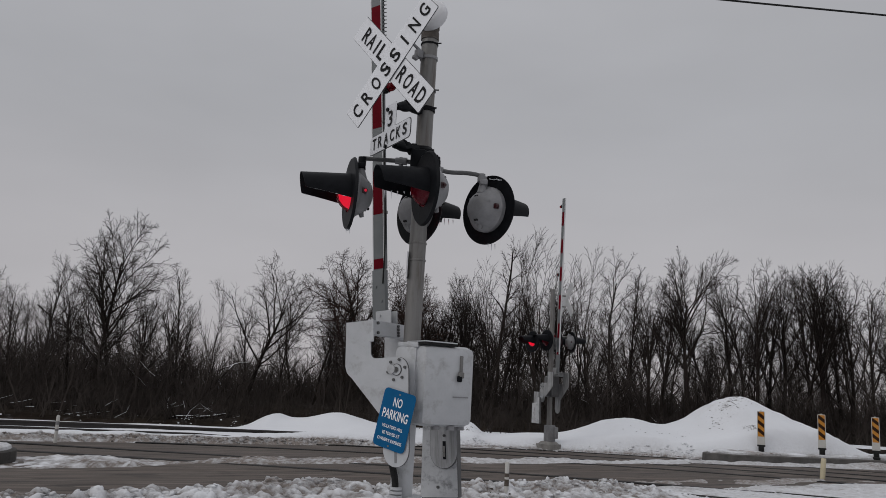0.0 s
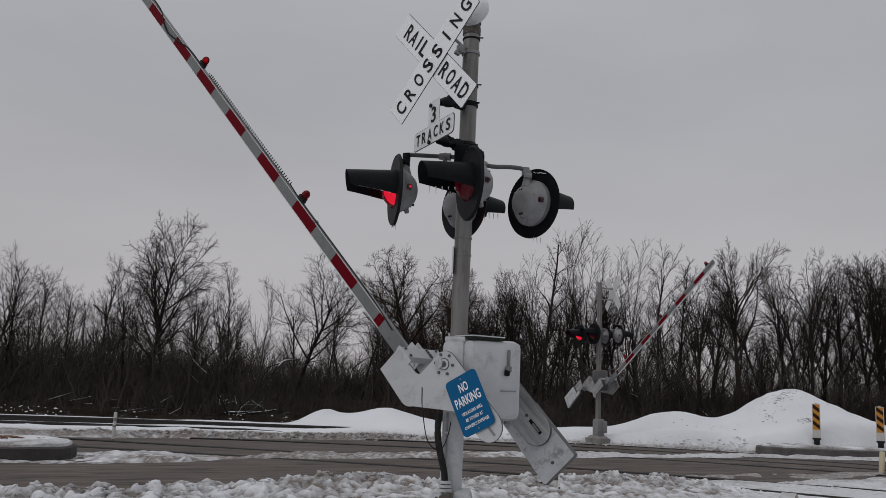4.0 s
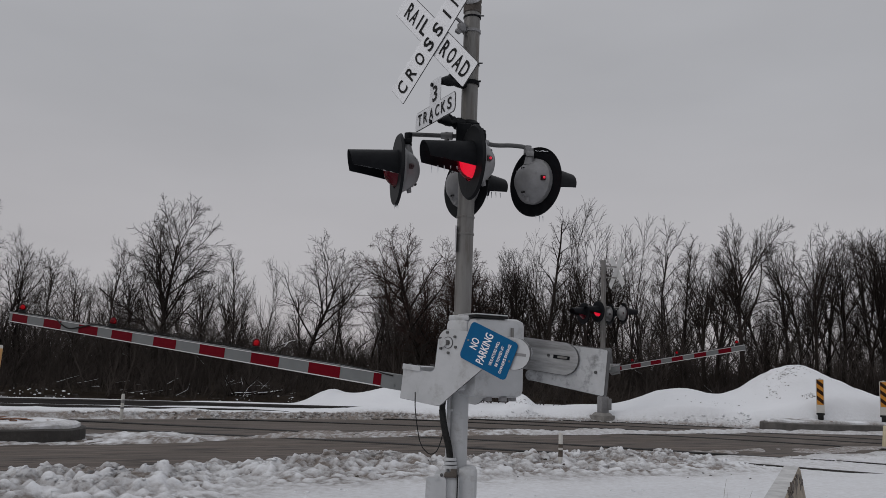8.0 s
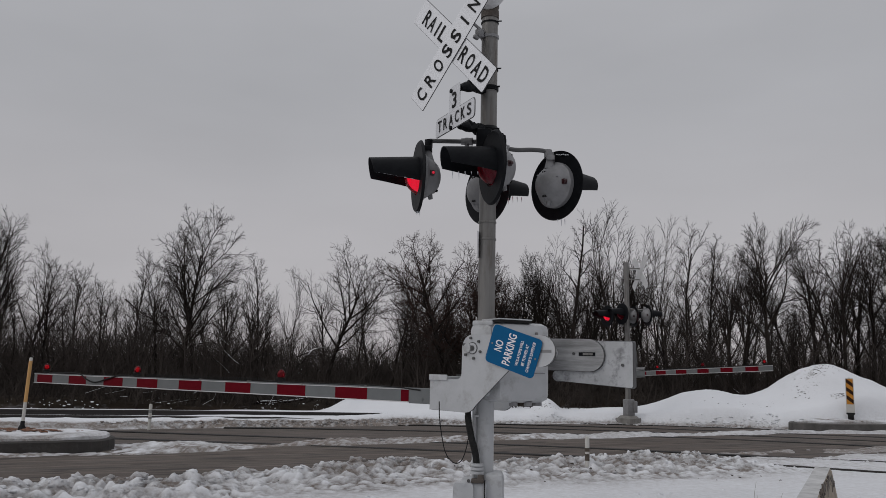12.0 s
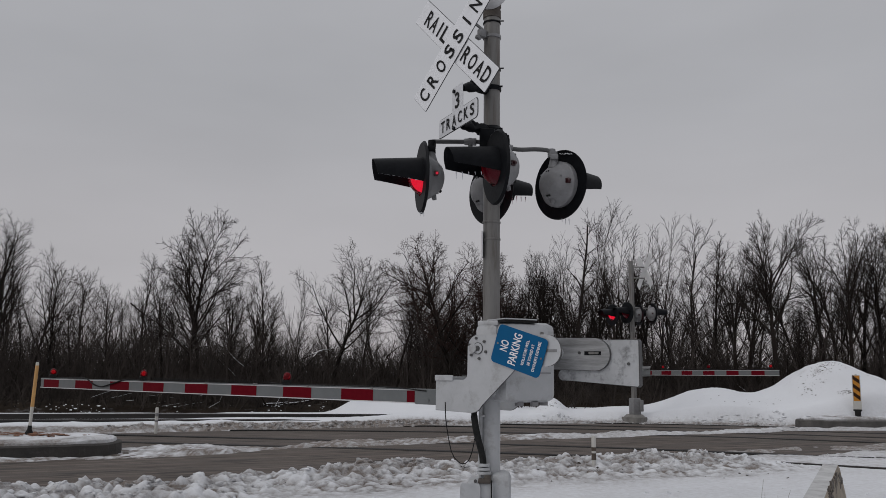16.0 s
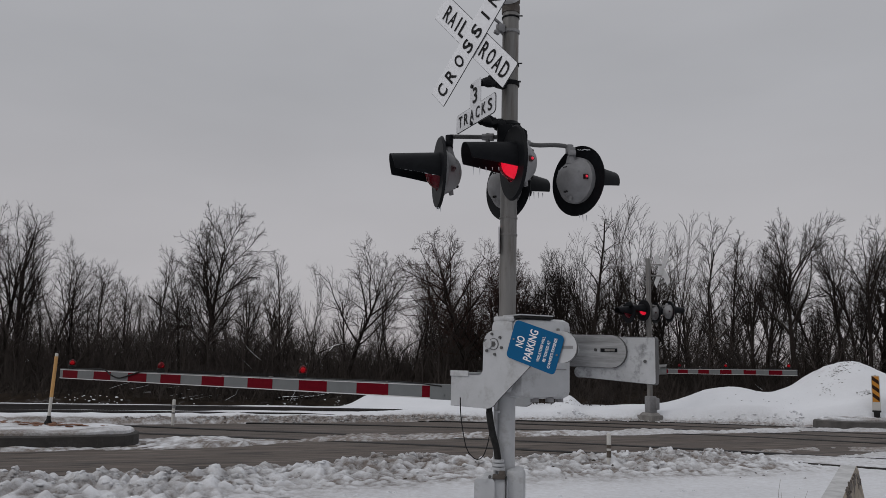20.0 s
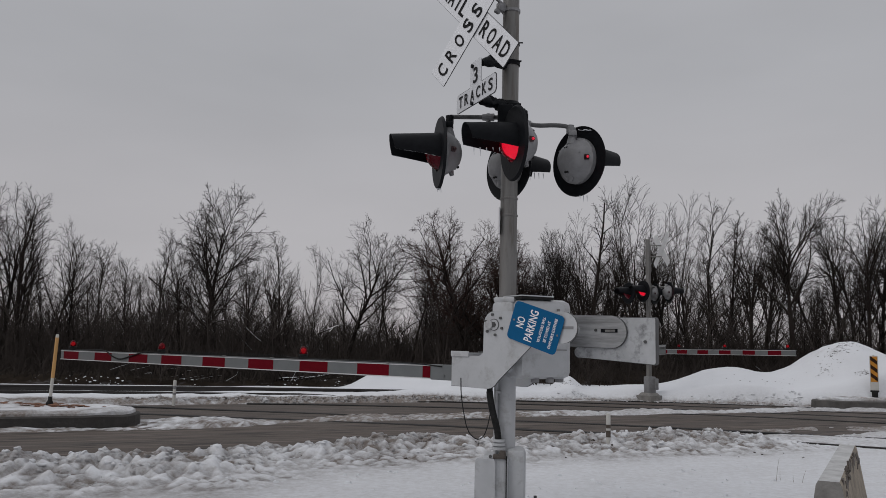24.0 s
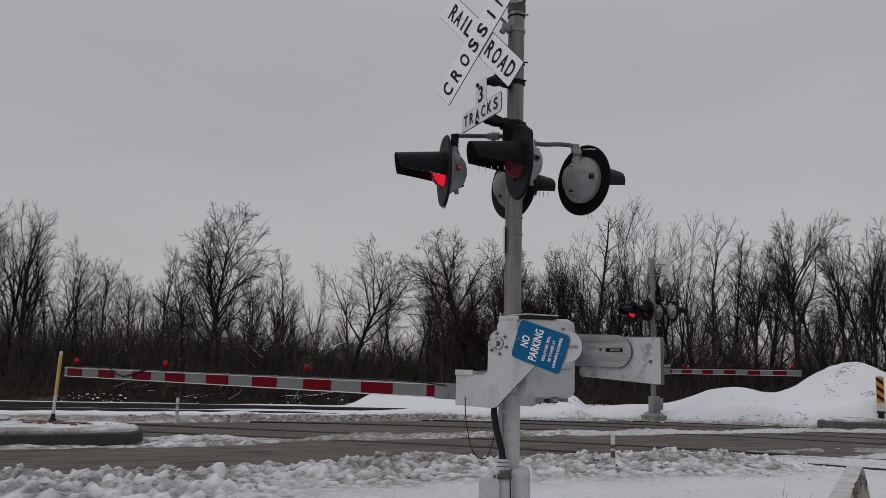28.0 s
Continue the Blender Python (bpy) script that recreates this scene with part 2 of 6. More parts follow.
RED_TWIG = material("reddish_bare_twigs", (0.030, 0.018, 0.015), 0.9, scale=3, tone=(0.05, 0.031, 0.026), object_random=0.2, specular=0.08)
BRUSH = material("dead_brush", (0.020, 0.0168, 0.0153), 0.9, scale=0.6, tone=(0.058, 0.049, 0.044), specular=0.05)
LEAF_LITTER = material("forest_floor", (0.012, 0.009, 0.007), 0.95, scale=1.5, tone=(0.027, 0.021, 0.016), bump=0.5, bump_scale=6, stains=0.22, stain=(0.4, 0.4, 0.42), stain_scale=1.4, specular=0.03)
ICE = material("clear_ice", (0.55, 0.57, 0.6), 0.15, scale=20, amount=0.1)


def snow_material():
    m = bpy.data.materials.new("old_snow")
    m.use_nodes = True
    n, k = m.node_tree.nodes, m.node_tree.links
    b = n["Principled BSDF"]
    b.inputs["Roughness"].default_value = 0.95
    b.inputs["Specular IOR Level"].default_value = 0.06
    tc = n.new("ShaderNodeTexCoord")
    grime_shade = n.new("ShaderNodeAttribute")
    grime_shade.attribute_name = "grime_shade"
    n1, n2, n3 = (n.new("ShaderNodeTexNoise") for _ in range(3))
    for node, s, d in ((n1, 1.3, 8), (n2, 15.0, 8), (n3, 45.0, 4)):
        node.inputs["Scale"].default_value, node.inputs["Detail"].default_value = s, d
        node.inputs["Roughness"].default_value = 0.68
        k.new(tc.outputs["Object"], node.inputs["Vector"])
    clean = n.new("ShaderNodeMix")
    clean.data_type = "RGBA"
    clean.inputs["A"].default_value, clean.inputs["B"].default_value = (0.675, 0.69, 0.715, 1), (0.61, 0.62, 0.645, 1)
    k.new(n1.outputs["Fac"], clean.inputs["Factor"])
    # share of ploughed-up road dirt, plus shade painted between the bank's lumps
    add = n.new("ShaderNodeMath")
    add.operation = "MULTIPLY_ADD"
    k.new(n2.outputs["Fac"], add.inputs[0])
    add.inputs[1].default_value = 2.4
    add.inputs[2].default_value = -1.2
    s2 = n.new("ShaderNodeMath")
    s2.operation = "ADD"
    k.new(add.outputs[0], s2.inputs[0])
    k.new(grime_shade.outputs["Fac"], s2.inputs[1])
    mul = n.new("ShaderNodeMath")
    mul.operation, mul.use_clamp = "MULTIPLY", True
    k.new(s2.outputs[0], mul.inputs[0])
    k.new(grime_shade.outputs["Fac"], mul.inputs[1])
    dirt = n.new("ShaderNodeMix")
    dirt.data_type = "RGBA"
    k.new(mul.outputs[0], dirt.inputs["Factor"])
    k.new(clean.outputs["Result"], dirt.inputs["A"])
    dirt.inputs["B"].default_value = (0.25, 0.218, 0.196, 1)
    # sparse specks of soil
    sp = n.new("ShaderNodeMapRange")
    sp.inputs["From Min"].default_value, sp.inputs["From Max"].default_value = 0.70, 0.76
    k.new(n3.outputs["Fac"], sp.inputs["Value"])
    speck = n.new("ShaderNodeMix")
    speck.data_type = "RGBA"
    k.new(sp.outputs[0], speck.inputs["Factor"])
    k.new(dirt.outputs["Result"], speck.inputs["A"])
    speck.inputs["B"].default_value = (0.25, 0.22, 0.19, 1)
    k.new(speck.outputs["Result"], b.inputs["Base Color"])
    b1, b2 = n.new("ShaderNodeBump"), n.new("ShaderNodeBump")
    b1.inputs["Strength"].default_value, b1.inputs["Distance"].default_value = 0.6, 0.08
    b2.inputs["Strength"].default_value, b2.inputs["Distance"].default_value = 0.35, 0.035
    relief = n.new("ShaderNodeMapRange")
    relief.inputs["From Min"].default_value, relief.inputs["From Max"].default_value = 0.25, 0.7
    relief.inputs["To Min"].default_value, relief.inputs["To Max"].default_value = 0.12, 0.75
    k.new(grime_shade.outputs["Fac"], relief.inputs["Value"])
    k.new(relief.outputs[0], b1.inputs["Strength"])
    k.new(relief.outputs[0], b2.inputs["Strength"])
    k.new(n2.outputs["Fac"], b1.inputs["Height"])
    k.new(n3.outputs["Fac"], b2.inputs["Height"])
    k.new(b1.outputs[0], b2.inputs["Normal"])
    k.new(b2.outputs[0], b.inputs["Normal"])
    return m


def road_material():
    m = bpy.data.materials.new("wet_salted_asphalt")
    m.use_nodes = True
    n, k = m.node_tree.nodes, m.node_tree.links
    b = n["Principled BSDF"]
    b.inputs["Specular IOR Level"].default_value = 0.22
    tc = n.new("ShaderNodeTexCoord")
    rot = n.new("ShaderNodeMapping")
    rot.inputs["Rotation"].default_value = (0, 0, -radians(31))
    k.new(tc.outputs["Object"], rot.inputs[0])
    def streak(sx, sy, detail):
        mp = n.new("ShaderNodeMapping")
        mp.inputs["Scale"].default_value = (sx, sy, 1)
        k.new(rot.outputs[0], mp.inputs[0])
        nz = n.new("ShaderNodeTexNoise")
        nz.inputs["Scale"].default_value, nz.inputs["Detail"].default_value = 1.0, detail
        nz.inputs["Roughness"].default_value = 0.6
        k.new(mp.outputs[0], nz.inputs["Vector"])
        return nz
    lanes, fine, grit = streak(0.10, 1.6, 5), streak(0.45, 9.0, 7), streak(60, 60, 3)
    base = n.new("ShaderNodeMix")
    base.data_type = "RGBA"
    base.inputs["A"].default_value, base.inputs["B"].default_value = (0.029, 0.0235, 0.020, 1), (0.116, 0.093, 0.079, 1)
    k.new(lanes.outputs["Fac"], base.inputs["Factor"])
    # pale salt and thin slush left between the wheel tracks
    mr = n.new("ShaderNodeMapRange")
    mr.inputs["From Min"].default_value, mr.inputs["From Max"].default_value = 0.50, 0.70
    mr.inputs["To Max"].default_value = 0.65
    k.new(fine.outputs["Fac"], mr.inputs["Value"])
    salt = n.new("ShaderNodeMix")
    salt.data_type = "RGBA"
    k.new(mr.outputs[0], salt.inputs["Factor"])
    k.new(base.outputs["Result"], salt.inputs["A"])
    salt.inputs["B"].default_value = (0.225, 0.188, 0.164, 1)
    # wet patches, drawn out along the wheel tracks
    wet = streak(0.9, 5.5, 4)
    wr = n.new("ShaderNodeMapRange")
    wr.inputs["From Min"].default_value, wr.inputs["From Max"].default_value = 0.55, 0.62
    wr.inputs["To Max"].default_value = 0.8
    k.new(wet.outputs["Fac"], wr.inputs["Value"])
    damp = n.new("ShaderNodeMix")
    damp.data_type = "RGBA"
    k.new(wr.outputs[0], damp.inputs["Factor"])
    k.new(salt.outputs["Result"], damp.inputs["A"])
    damp.inputs["B"].default_value = (0.018, 0.015, 0.013, 1)
    k.new(damp.outputs["Result"], b.inputs["Base Color"])
    rr = n.new("ShaderNodeMapRange")
    rr.inputs["To Min"].default_value, rr.inputs["To Max"].default_value = 0.45, 0.9
    k.new(lanes.outputs["Fac"], rr.inputs["Value"])
    k.new(rr.outputs[0], b.inputs["Roughness"])
    bp = n.new("ShaderNodeBump")
    bp.inputs["Strength"].default_value, bp.inputs["Distance"].default_value = 0.4, 0.01
    k.new(grit.outputs["Fac"], bp.inputs["Height"])
    k.new(bp.outputs[0], b.inputs["Normal"])
    return m


SNOW, ROAD = snow_material(), road_material()


# ---- mesh helpers ----
def part(name, bm, mat, parent=None, label="", smooth=False, at=None):
    me = bpy.data.meshes.new(name)
    bmesh.ops.recalc_face_normals(bm, faces=bm.faces)
    bm.to_mesh(me)
    bm.free()
    me.materials.append(mat)
    if smooth:
        me.polygons.foreach_set("use_smooth", [True] * len(me.polygons))
        me.set_sharp_from_angle(angle=radians(40))
    ob = new(name, me)
    if parent is not None:
        ob.parent = parent
    if at is not None:
        ob.matrix_basis = at
    if label:
        ob["label"] = label
    return ob


def raw(name, verts, faces, mat, parent=None, smooth=False):
    me = bpy.data.meshes.new(name)
    me.from_pydata(verts, [], faces)
    me.materials.append(mat)
    if smooth:
        me.polygons.foreach_set("use_smooth", [True] * len(me.polygons))
    ob = new(name, me)
    if parent is not None:
        ob.parent = parent
    return ob


def thing(name, at, label, category, group="", kind=""):
    ob = new(name)
    ob.empty_display_size = 0.1
    ob.matrix_basis = at
    return tagged(ob, label, category, group, kind)


def box(bm, c, size, bevel=0.0, turn=None):
    m = Matrix.Translation(c) @ (turn or Matrix.Identity(4)) @ Matrix.Diagonal((*size, 1))
    made = bmesh.ops.create_cube(bm, size=1, matrix=m)["verts"]
    if bevel:
        edges = list({e for v in made for e in v.link_edges})
        bmesh.ops.bevel(bm, geom=edges, offset=bevel, segments=2, affect="EDGES", profile=0.5)
    return bm


def frame_of(axis):
    z = Vector(axis).normalized()
    x = z.cross(Vector((0, 0, 1)))
    x = x.normalized() if x.length > 1e-4 else Vector((1, 0, 0))
    return x, z.cross(x), z


def rod(bm, a, b, r0, r1=None, seg=12, caps=True):
    a, b = Vector(a), Vector(b)
    x, y, _ = frame_of(b - a)
    rings = []
    for p, r in ((a, r0), (b, r0 if r1 is None else r1)):
        rings.append([bm.verts.new(p + r * (math.cos(t) * x + math.sin(t) * y)) for t in (2 * math.pi * i / seg for i in range(seg))])
    for i in range(seg):
        j = (i + 1) % seg
        bm.faces.new((rings[0][i], rings[0][j], rings[1][j], rings[1][i]))
    if caps:
        bm.faces.new(rings[0][::-1])
        bm.faces.new(rings[1])
    return bm


def pipe(bm, pts, r, seg=8):
    pts = [Vector(p) for p in pts]
    rings = []
    for i, p in enumerate(pts):
        d = pts[min(i + 1, len(pts) - 1)] - pts[max(i - 1, 0)]
        x, y, _ = frame_of(d)
        rad = r[i] if isinstance(r, (list, tuple)) else r
        rings.append([bm.verts.new(p + rad * (math.cos(t) * x + math.sin(t) * y)) for t in (2 * math.pi * k / seg for k in range(seg))])
    for a, b in zip(rings, rings[1:]):
        for i in range(seg):
            j = (i + 1) % seg
            bm.faces.new((a[i], a[j], b[j], b[i]))
    bm.faces.new(rings[0][::-1])
    bm.faces.new(rings[-1])
    return bm


def lathe(bm, profile, seg=32, close=False):
    """Turn (radius, z) pairs round the z axis."""
    rings = []
    for r, z in profile:
        if r < 1e-6:
            rings.append([bm.verts.new((0, 0, z))])
        else:
            rings.append([bm.verts.new((r * math.cos(2 * math.pi * i / seg), r * math.sin(2 * math.pi * i / seg), z)) for i in range(seg)])
    pairs = list(zip(rings, rings[1:])) + ([(rings[-1], rings[0])] if close else [])
    for a, b in pairs:
        for i in range(seg):
            j = (i + 1) % seg
            q = [a[i % len(a)], a[j % len(a)], b[j % len(b)], b[i % len(b)]]
            q = list(dict.fromkeys(q))
            if len(q) > 2:
                bm.faces.new(q)
    return bm


def slab(bm, outline, y0, y1, bevel=0.0):
    """A plate with an (x, z) outline, from y0 to y1."""
    lo = [bm.verts.new((x, y0, z)) for x, z in outline]
    hi = [bm.verts.new((x, y1, z)) for x, z in outline]
    bm.faces.new(lo)
    bm.faces.new(hi[::-1])
    for i in range(len(lo)):
        j = (i + 1) % len(lo)
        bm.faces.new((lo[i], hi[i], hi[j], lo[j]))
    if bevel:
        bmesh.ops.bevel(bm, geom=[e for e in bm.edges if abs(e.verts[0].co.y - e.verts[1].co.y) < 1e-6], offset=bevel, segments=1, affect="EDGES")
    return bm


def arc(cx, cz, r, a0, a1, n=8):
    return [(cx + r * math.cos(radians(a0 + (a1 - a0) * i / n)), cz + r * math.sin(radians(a0 + (a1 - a0) * i / n))) for i in range(n + 1)]


def rounded(w, h, r, n=4):
    w, h = w / 2, h / 2
    return (arc(w - r, h - r, r, 0, 90, n) + arc(-w + r, h - r, r, 90, 180, n) + arc(-w + r, -h + r, r, 180, 270, n) + arc(w - r, -h + r, r, 270, 360, n))


def lettering(name, text, height, width, mat, parent, at, thick=0.0015):
    """Text in the x, z plane that faces -y, its cap height and total width given, centred on at."""
    cu = bpy.data.curves.new(name, "FONT")
    cu.body, cu.align_x, cu.align_y, cu.extrude, cu.offset = text, "LEFT", "BOTTOM", 0.0, 0.018
    cu.resolution_u = 3
    tmp = bpy.data.objects.new(name, cu)
    scene.collection.objects.link(tmp)
    bpy.context.view_layer.update()
    me = bpy.data.meshes.new_from_object(tmp.evaluated_get(bpy.context.evaluated_depsgraph_get()))
    bpy.data.objects.remove(tmp)
    co = np.empty(len(me.vertices) * 3)
    me.vertices.foreach_get("co", co)
    co = co.reshape(-1, 3)
    lo, hi = co.min(0), co.max(0)
    out = np.zeros_like(co)
    out[:, 0] = ((co[:, 0] - lo[0]) / (hi[0] - lo[0]) - 0.5) * width
    out[:, 2] = ((co[:, 1] - lo[1]) / (hi[1] - lo[1]) - 0.5) * height
    out[:, 1] = -thick
    me.vertices.foreach_set("co", out.ravel())
    me.update()
    me.name = name
    me.materials.clear()
    me.materials.append(mat)
    ob = new(name, me)
    ob.parent = parent
    ob.matrix_basis = at
    return ob


def spaced(word, height, letter, pitch, mat, parent, at):
    """A word of narrow letters set one by one, each of the given width and pitch."""
    for i, ch in enumerate(word):
        w = letter * (0.24 if ch == "I" else 1.0)
        lettering("letter", ch, height, w, mat, parent, at @ pose((i - (len(word) - 1) / 2) * pitch, 0, 0))


# ---- the ground ----
ALONG, ACROSS = Vector((0.857, 0.514)), Vector((-0.514, 0.857))


RAILS = [
    [(-16, 15.9), (-7, 15.1), (-3.6, 14.9), (0, 14.5), (3.1, 14.0), (5.2, 13.3), (9, 11.7), (14, 9.2)],
    [(-16, 17.4), (-7, 16.6), (-2.1, 16.3), (0.5, 16.1), (2.8, 15.7), (6, 14.8), (10, 13.1), (15, 10.6)],
    [(-6.6, 18.5), (-4.6, 18.9), (0, 19.2), (3.8, 19.2), (7.2, 18.4), (11, 17.0), (18, 14)],
    [(-34, 11.6), (-22, 15.4), (-12.4, 18.1), (-9.7, 18.95), (-7.4, 19.55), (-5, 20.3), (-2.4, 21.1), (0, 21.0), (4, 20.6), (8, 19.8), (12, 18.4), (19, 15.2)],
    [(-34, 13.2), (-22, 17.2), (-12.8, 19.9), (-9.4, 21.1), (-6.8, 21.75), (-4, 22.35), (-2.4, 22.7), (0, 22.3), (4, 22.0), (9, 21.0), (14, 19.3), (20, 16.8)],
    [(-1.6, 23.4), (0, 23.5), (4, 23.4), (9.4, 22.4), (14.5, 20.8), (20.5, 18.2)],
]


def lattice(ix, iy, seed):
    h = (ix * 374761393 + iy * 668265263 + seed * 974634777) & 0x7FFFFFFF
    h = ((h ^ (h >> 13)) * 1274126177) & 0x7FFFFFFF
    return ((h ^ (h >> 16)) & 0xFFFF) / 65535.0


def value_noise(x, y, seed):
    ix, iy = np.floor(x).astype(np.int64), np.floor(y).astype(np.int64)
    fx, fy = x - ix, y - iy
    fx, fy = fx * fx * (3 - 2 * fx), fy * fy * (3 - 2 * fy)
    a = lattice(ix, iy, seed) * (1 - fx) + lattice(ix + 1, iy, seed) * fx
    b = lattice(ix, iy + 1, seed) * (1 - fx) + lattice(ix + 1, iy + 1, seed) * fx
    return a * (1 - fy) + b * fy


def fbm(x, y, size, octaves=4, seed=0):
    """Noise from 0 to 1 with features of that size in metres."""
    out, amp, total = 0.0, 1.0, 0.0
    for i in range(octaves):
        out = out + amp * value_noise(x / size + 17.3 * i, y / size - 9.1 * i, seed + i)
        total += amp
        amp *= 0.55
        size *= 0.47
    return out / total


def smooth(a, b, x):
    t = np.clip((x - a) / (b - a), 0, 1)
    return t * t * (3 - 2 * t)


def bell(x, c, w):
    return np.exp(-((x - c) / w) ** 2)


def snow_surface(x, y):
    """Height of the snow at (x, y) and its dirt with painted crevice shade, arrays."""
    p, q = x * ALONG.x + y * ALONG.y, x * ACROSS.x + y * ACROSS.y
    big, mid, small = fbm(x, y, 3.0, 3, 1), fbm(x, y, 0.7, 4, 2), fbm(x, y, 0.22, 4, 3)
    wob = (fbm(x, y, 1.3, 4, 4) - 0.5)
    q_near = 9.70 + 1.05 * smooth(0.6, 3.2, p) + 0.9 * wob - 0.45 * smooth(4, 6, p) + 0.1 * smooth(6, 8, p)
    e_far = np.minimum(19.5 + 0.5 * wob - q, 23.5 - 0.40 * smooth(6.4, 7.4, x) + 0.24 * np.clip(x - 8.5, 0, 20) + 0.35 * wob - y)
    h_off = 0.06 + 0.05 * big + 0.02 * mid
    # ploughed bank along the near edge, gapped and lumpy, low on the far right
    crag = 0.15 + np.abs(2 * fbm(x, y, 0.46, 2, 41) - 1) * 1.6
    clod = 0.10 + np.abs(2 * fbm(x, y, 0.21, 2, 45) - 1) * 1.7
    nub = 0.05 + np.abs(2 * fbm(x, y, 0.13, 2, 49) - 1) * 1.6
    lump = 0.62 + 0.95 * (mid - 0.40) + 0.40 * (small - 0.5) + 0.22 * (crag - 0.5) + 0.24 * (clod - 0.5) + 0.24 * (nub - 0.4)
    bank = (0.125 - 0.02 * smooth(3.0, 5.0, p)) * lump * np.exp(-np.abs((q - q_near + 0.80) / 0.78) ** 2.2)
    bank = bank * (1 - 0.75 * bell(p, 2.35, 0.40)) * (1 - 0.75 * smooth(9.0, 10.6, p))
    bank = bank * (1 - 0.65 * bell(x, 0.95, 0.45) * bell(y, 11.15, 0.55))
    rough = smooth(q_near - 2.6, q_near - 1.2, q) * (1 - 0.7 * smooth(9.0, 10.6, p))
    h_off = h_off + bank + rough * (0.04 * (small - 0.45) + 0.06 * (mid - 0.45) + 0.030 * (crag - 0.5) + 0.028 * (clod - 0.5) + 0.030 * (nub - 0.4))
    bankness = np.clip(rough + bank * 6, 0, 1)
    # thin trampled snow where the near track leaves the road
    thin_here = smooth(9.0, 10.8, p) * smooth(q_near - 3.4, q_near - 2.0, q)
    h_off = h_off * (1 - 0.72 * thin_here)
    for track in RAILS[:2]:
        line = np.interp(x, [v[0] for v in track], [v[1] for v in track])
        h_off = h_off - 0.05 * thin_here * bell(y, line, 0.13)
    # far bank, piles behind it
    fb = smooth(0.0, 0.5, -e_far)
    h_far = (0.10 + 0.13 * bell(e_far, -0.5, 0.45) * (0.6 + 0.8 * mid)) * (1 - 0.22 * smooth(-2.0, -6.0, x)) + 0.07 * (big - 0.4)
    ridge = bell(y - 0.10 * x, 26.0, 1.9)
    pile = 1.45 * bell(x, 9.2, 1.75) + 0.60 * bell(x, 5.7, 1.25) + 0.36 * bell(x, 11.4, 1.0) + 0.22 * smooth(0.5, 3.5, x) * (1 - smooth(11, 13.5, x))
    pile = pile + 0.46 * bell(x, 0.95, 0.42) + 0.29 * smooth(-6.05, -5.35, x) * (1 - smooth(-2.5, 0, x)) + 0.11 * bell(x, -5.1, 0.26) + 0.26 * bell(x, -3.2, 0.75)
    pile = pile * np.exp(-np.abs((y - 26.3 + 0.05 * x) / 1.9) ** 2.6) * (0.94 + 0.12 * mid)
    h_far = h_far + pile + 0.085 * bell(y, 24.2 + 0.28 * np.minimum(x + 9, 0), 0.32) * smooth(-6.0, -8.0, x)
    groove = np.interp(x, [v[0] for v in RAILS[3]], [v[1] for v in RAILS[3]]) - 0.15
    level = 0.105 - 0.045 * smooth(-7.0, -9.5, x) + 0.03 * (mid - 0.45)
    bed = smooth(-2.2, -3.2, x) * np.maximum(0.85 * bell(y, groove, 0.35), smooth(0.6, 1.05, -e_far) * (1 - smooth(24.3, 25.0, y - 0.28 * np.minimum(x + 9, 0))))
    h_far = h_far * (1 - bed) + level * bed
    # inside the road the sheet lies under the asphalt, but for slush ridges along the middle
    e = np.minimum(q - q_near, e_far)
    inside = smooth(0.0, 0.35, e)
    strip_lo = 13.6 + 0.25 * bell(p, 4.0, 0.8) + 0.80 * smooth(0, 9, p) + 0.20 * smooth(1.0, 4.0, p) + 0.8 * wob
    strip_hi = 16.0 - 0.30 * bell(p, 3.9, 0.8) - 0.5 * smooth(-1, 3, p) * (1 - smooth(3, 7, p)) - 0.20 * smooth(1.5, 4.5, p) + 0.8 * wob
    strip = smooth(strip_lo - 0.1, strip_lo + 0.35, q) * (1 - smooth(strip_hi - 0.35, strip_hi + 0.1, q))
    thin = 0.75 + 0.25 * smooth(0.35, 0.5, fbm(x, y, 1.6, 3, 9)) - 0.12 * smooth(3, 8, p)
    h_road = -0.09 + 0.165 * strip * (1 - 0.15 * (1 - smooth(0.9, 2.0, p))) * thin * (0.58 + 0.5 * mid + 0.20 * small + 0.16 * (clod - 0.5))
    right = smooth(9.5, 12, p) * bell(q, q_near + 0.9, 0.5) * smooth(0.45, 0.6, fbm(x, y, 1.1, 3, 12))
    h_road = h_road + 0.12 * right
    h = (1 - fb) * h_off + fb * h_far
    h = h * (1 - inside) + h_road * inside
    # slush thrown against the far island's kerb
    thrown = smooth(7.4, 8.2, x) * (1 - smooth(22, 26, x)) * bell(y, 22.22 + 0.2406 * (x - 8), 0.30)
    h = np.maximum(h, (0.11 + 0.06 * smooth(10.5, 12.0, x)) * thrown * (0.55 + 0.9 * mid) - 0.03)
    near = 1 - fb
    grime_shade = 0.05 + near * (0.28 + 0.23 * smooth(q_near - 2.9, q_near - 1.3, q) * (1 - 0.5 * smooth(9.0, 10.6, p)) + 0.18 * (1 - smooth(-3.5, -0.5, x)) + 0.20 * np.exp(-np.abs(q - q_near + 0.2) / 0.9) * (1 - 0.3 * smooth(9.0, 10.6, p))) + 0.60 * np.exp(-np.abs(e_far) / 0.10) + (0.04 + 0.11 * smooth(2.0, 6.0, p)) * inside
    # darker between lumps, paler on their tops: shade painted in along with dirt
    grime_shade = grime_shade - near * bankness * (0.03 + 0.30 * (clod - 0.45) + 0.34 * (nub - 0.4))
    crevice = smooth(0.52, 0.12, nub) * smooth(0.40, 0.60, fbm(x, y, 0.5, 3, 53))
    grime_shade = grime_shade + near * bankness * (0.38 * crevice - 0.03)
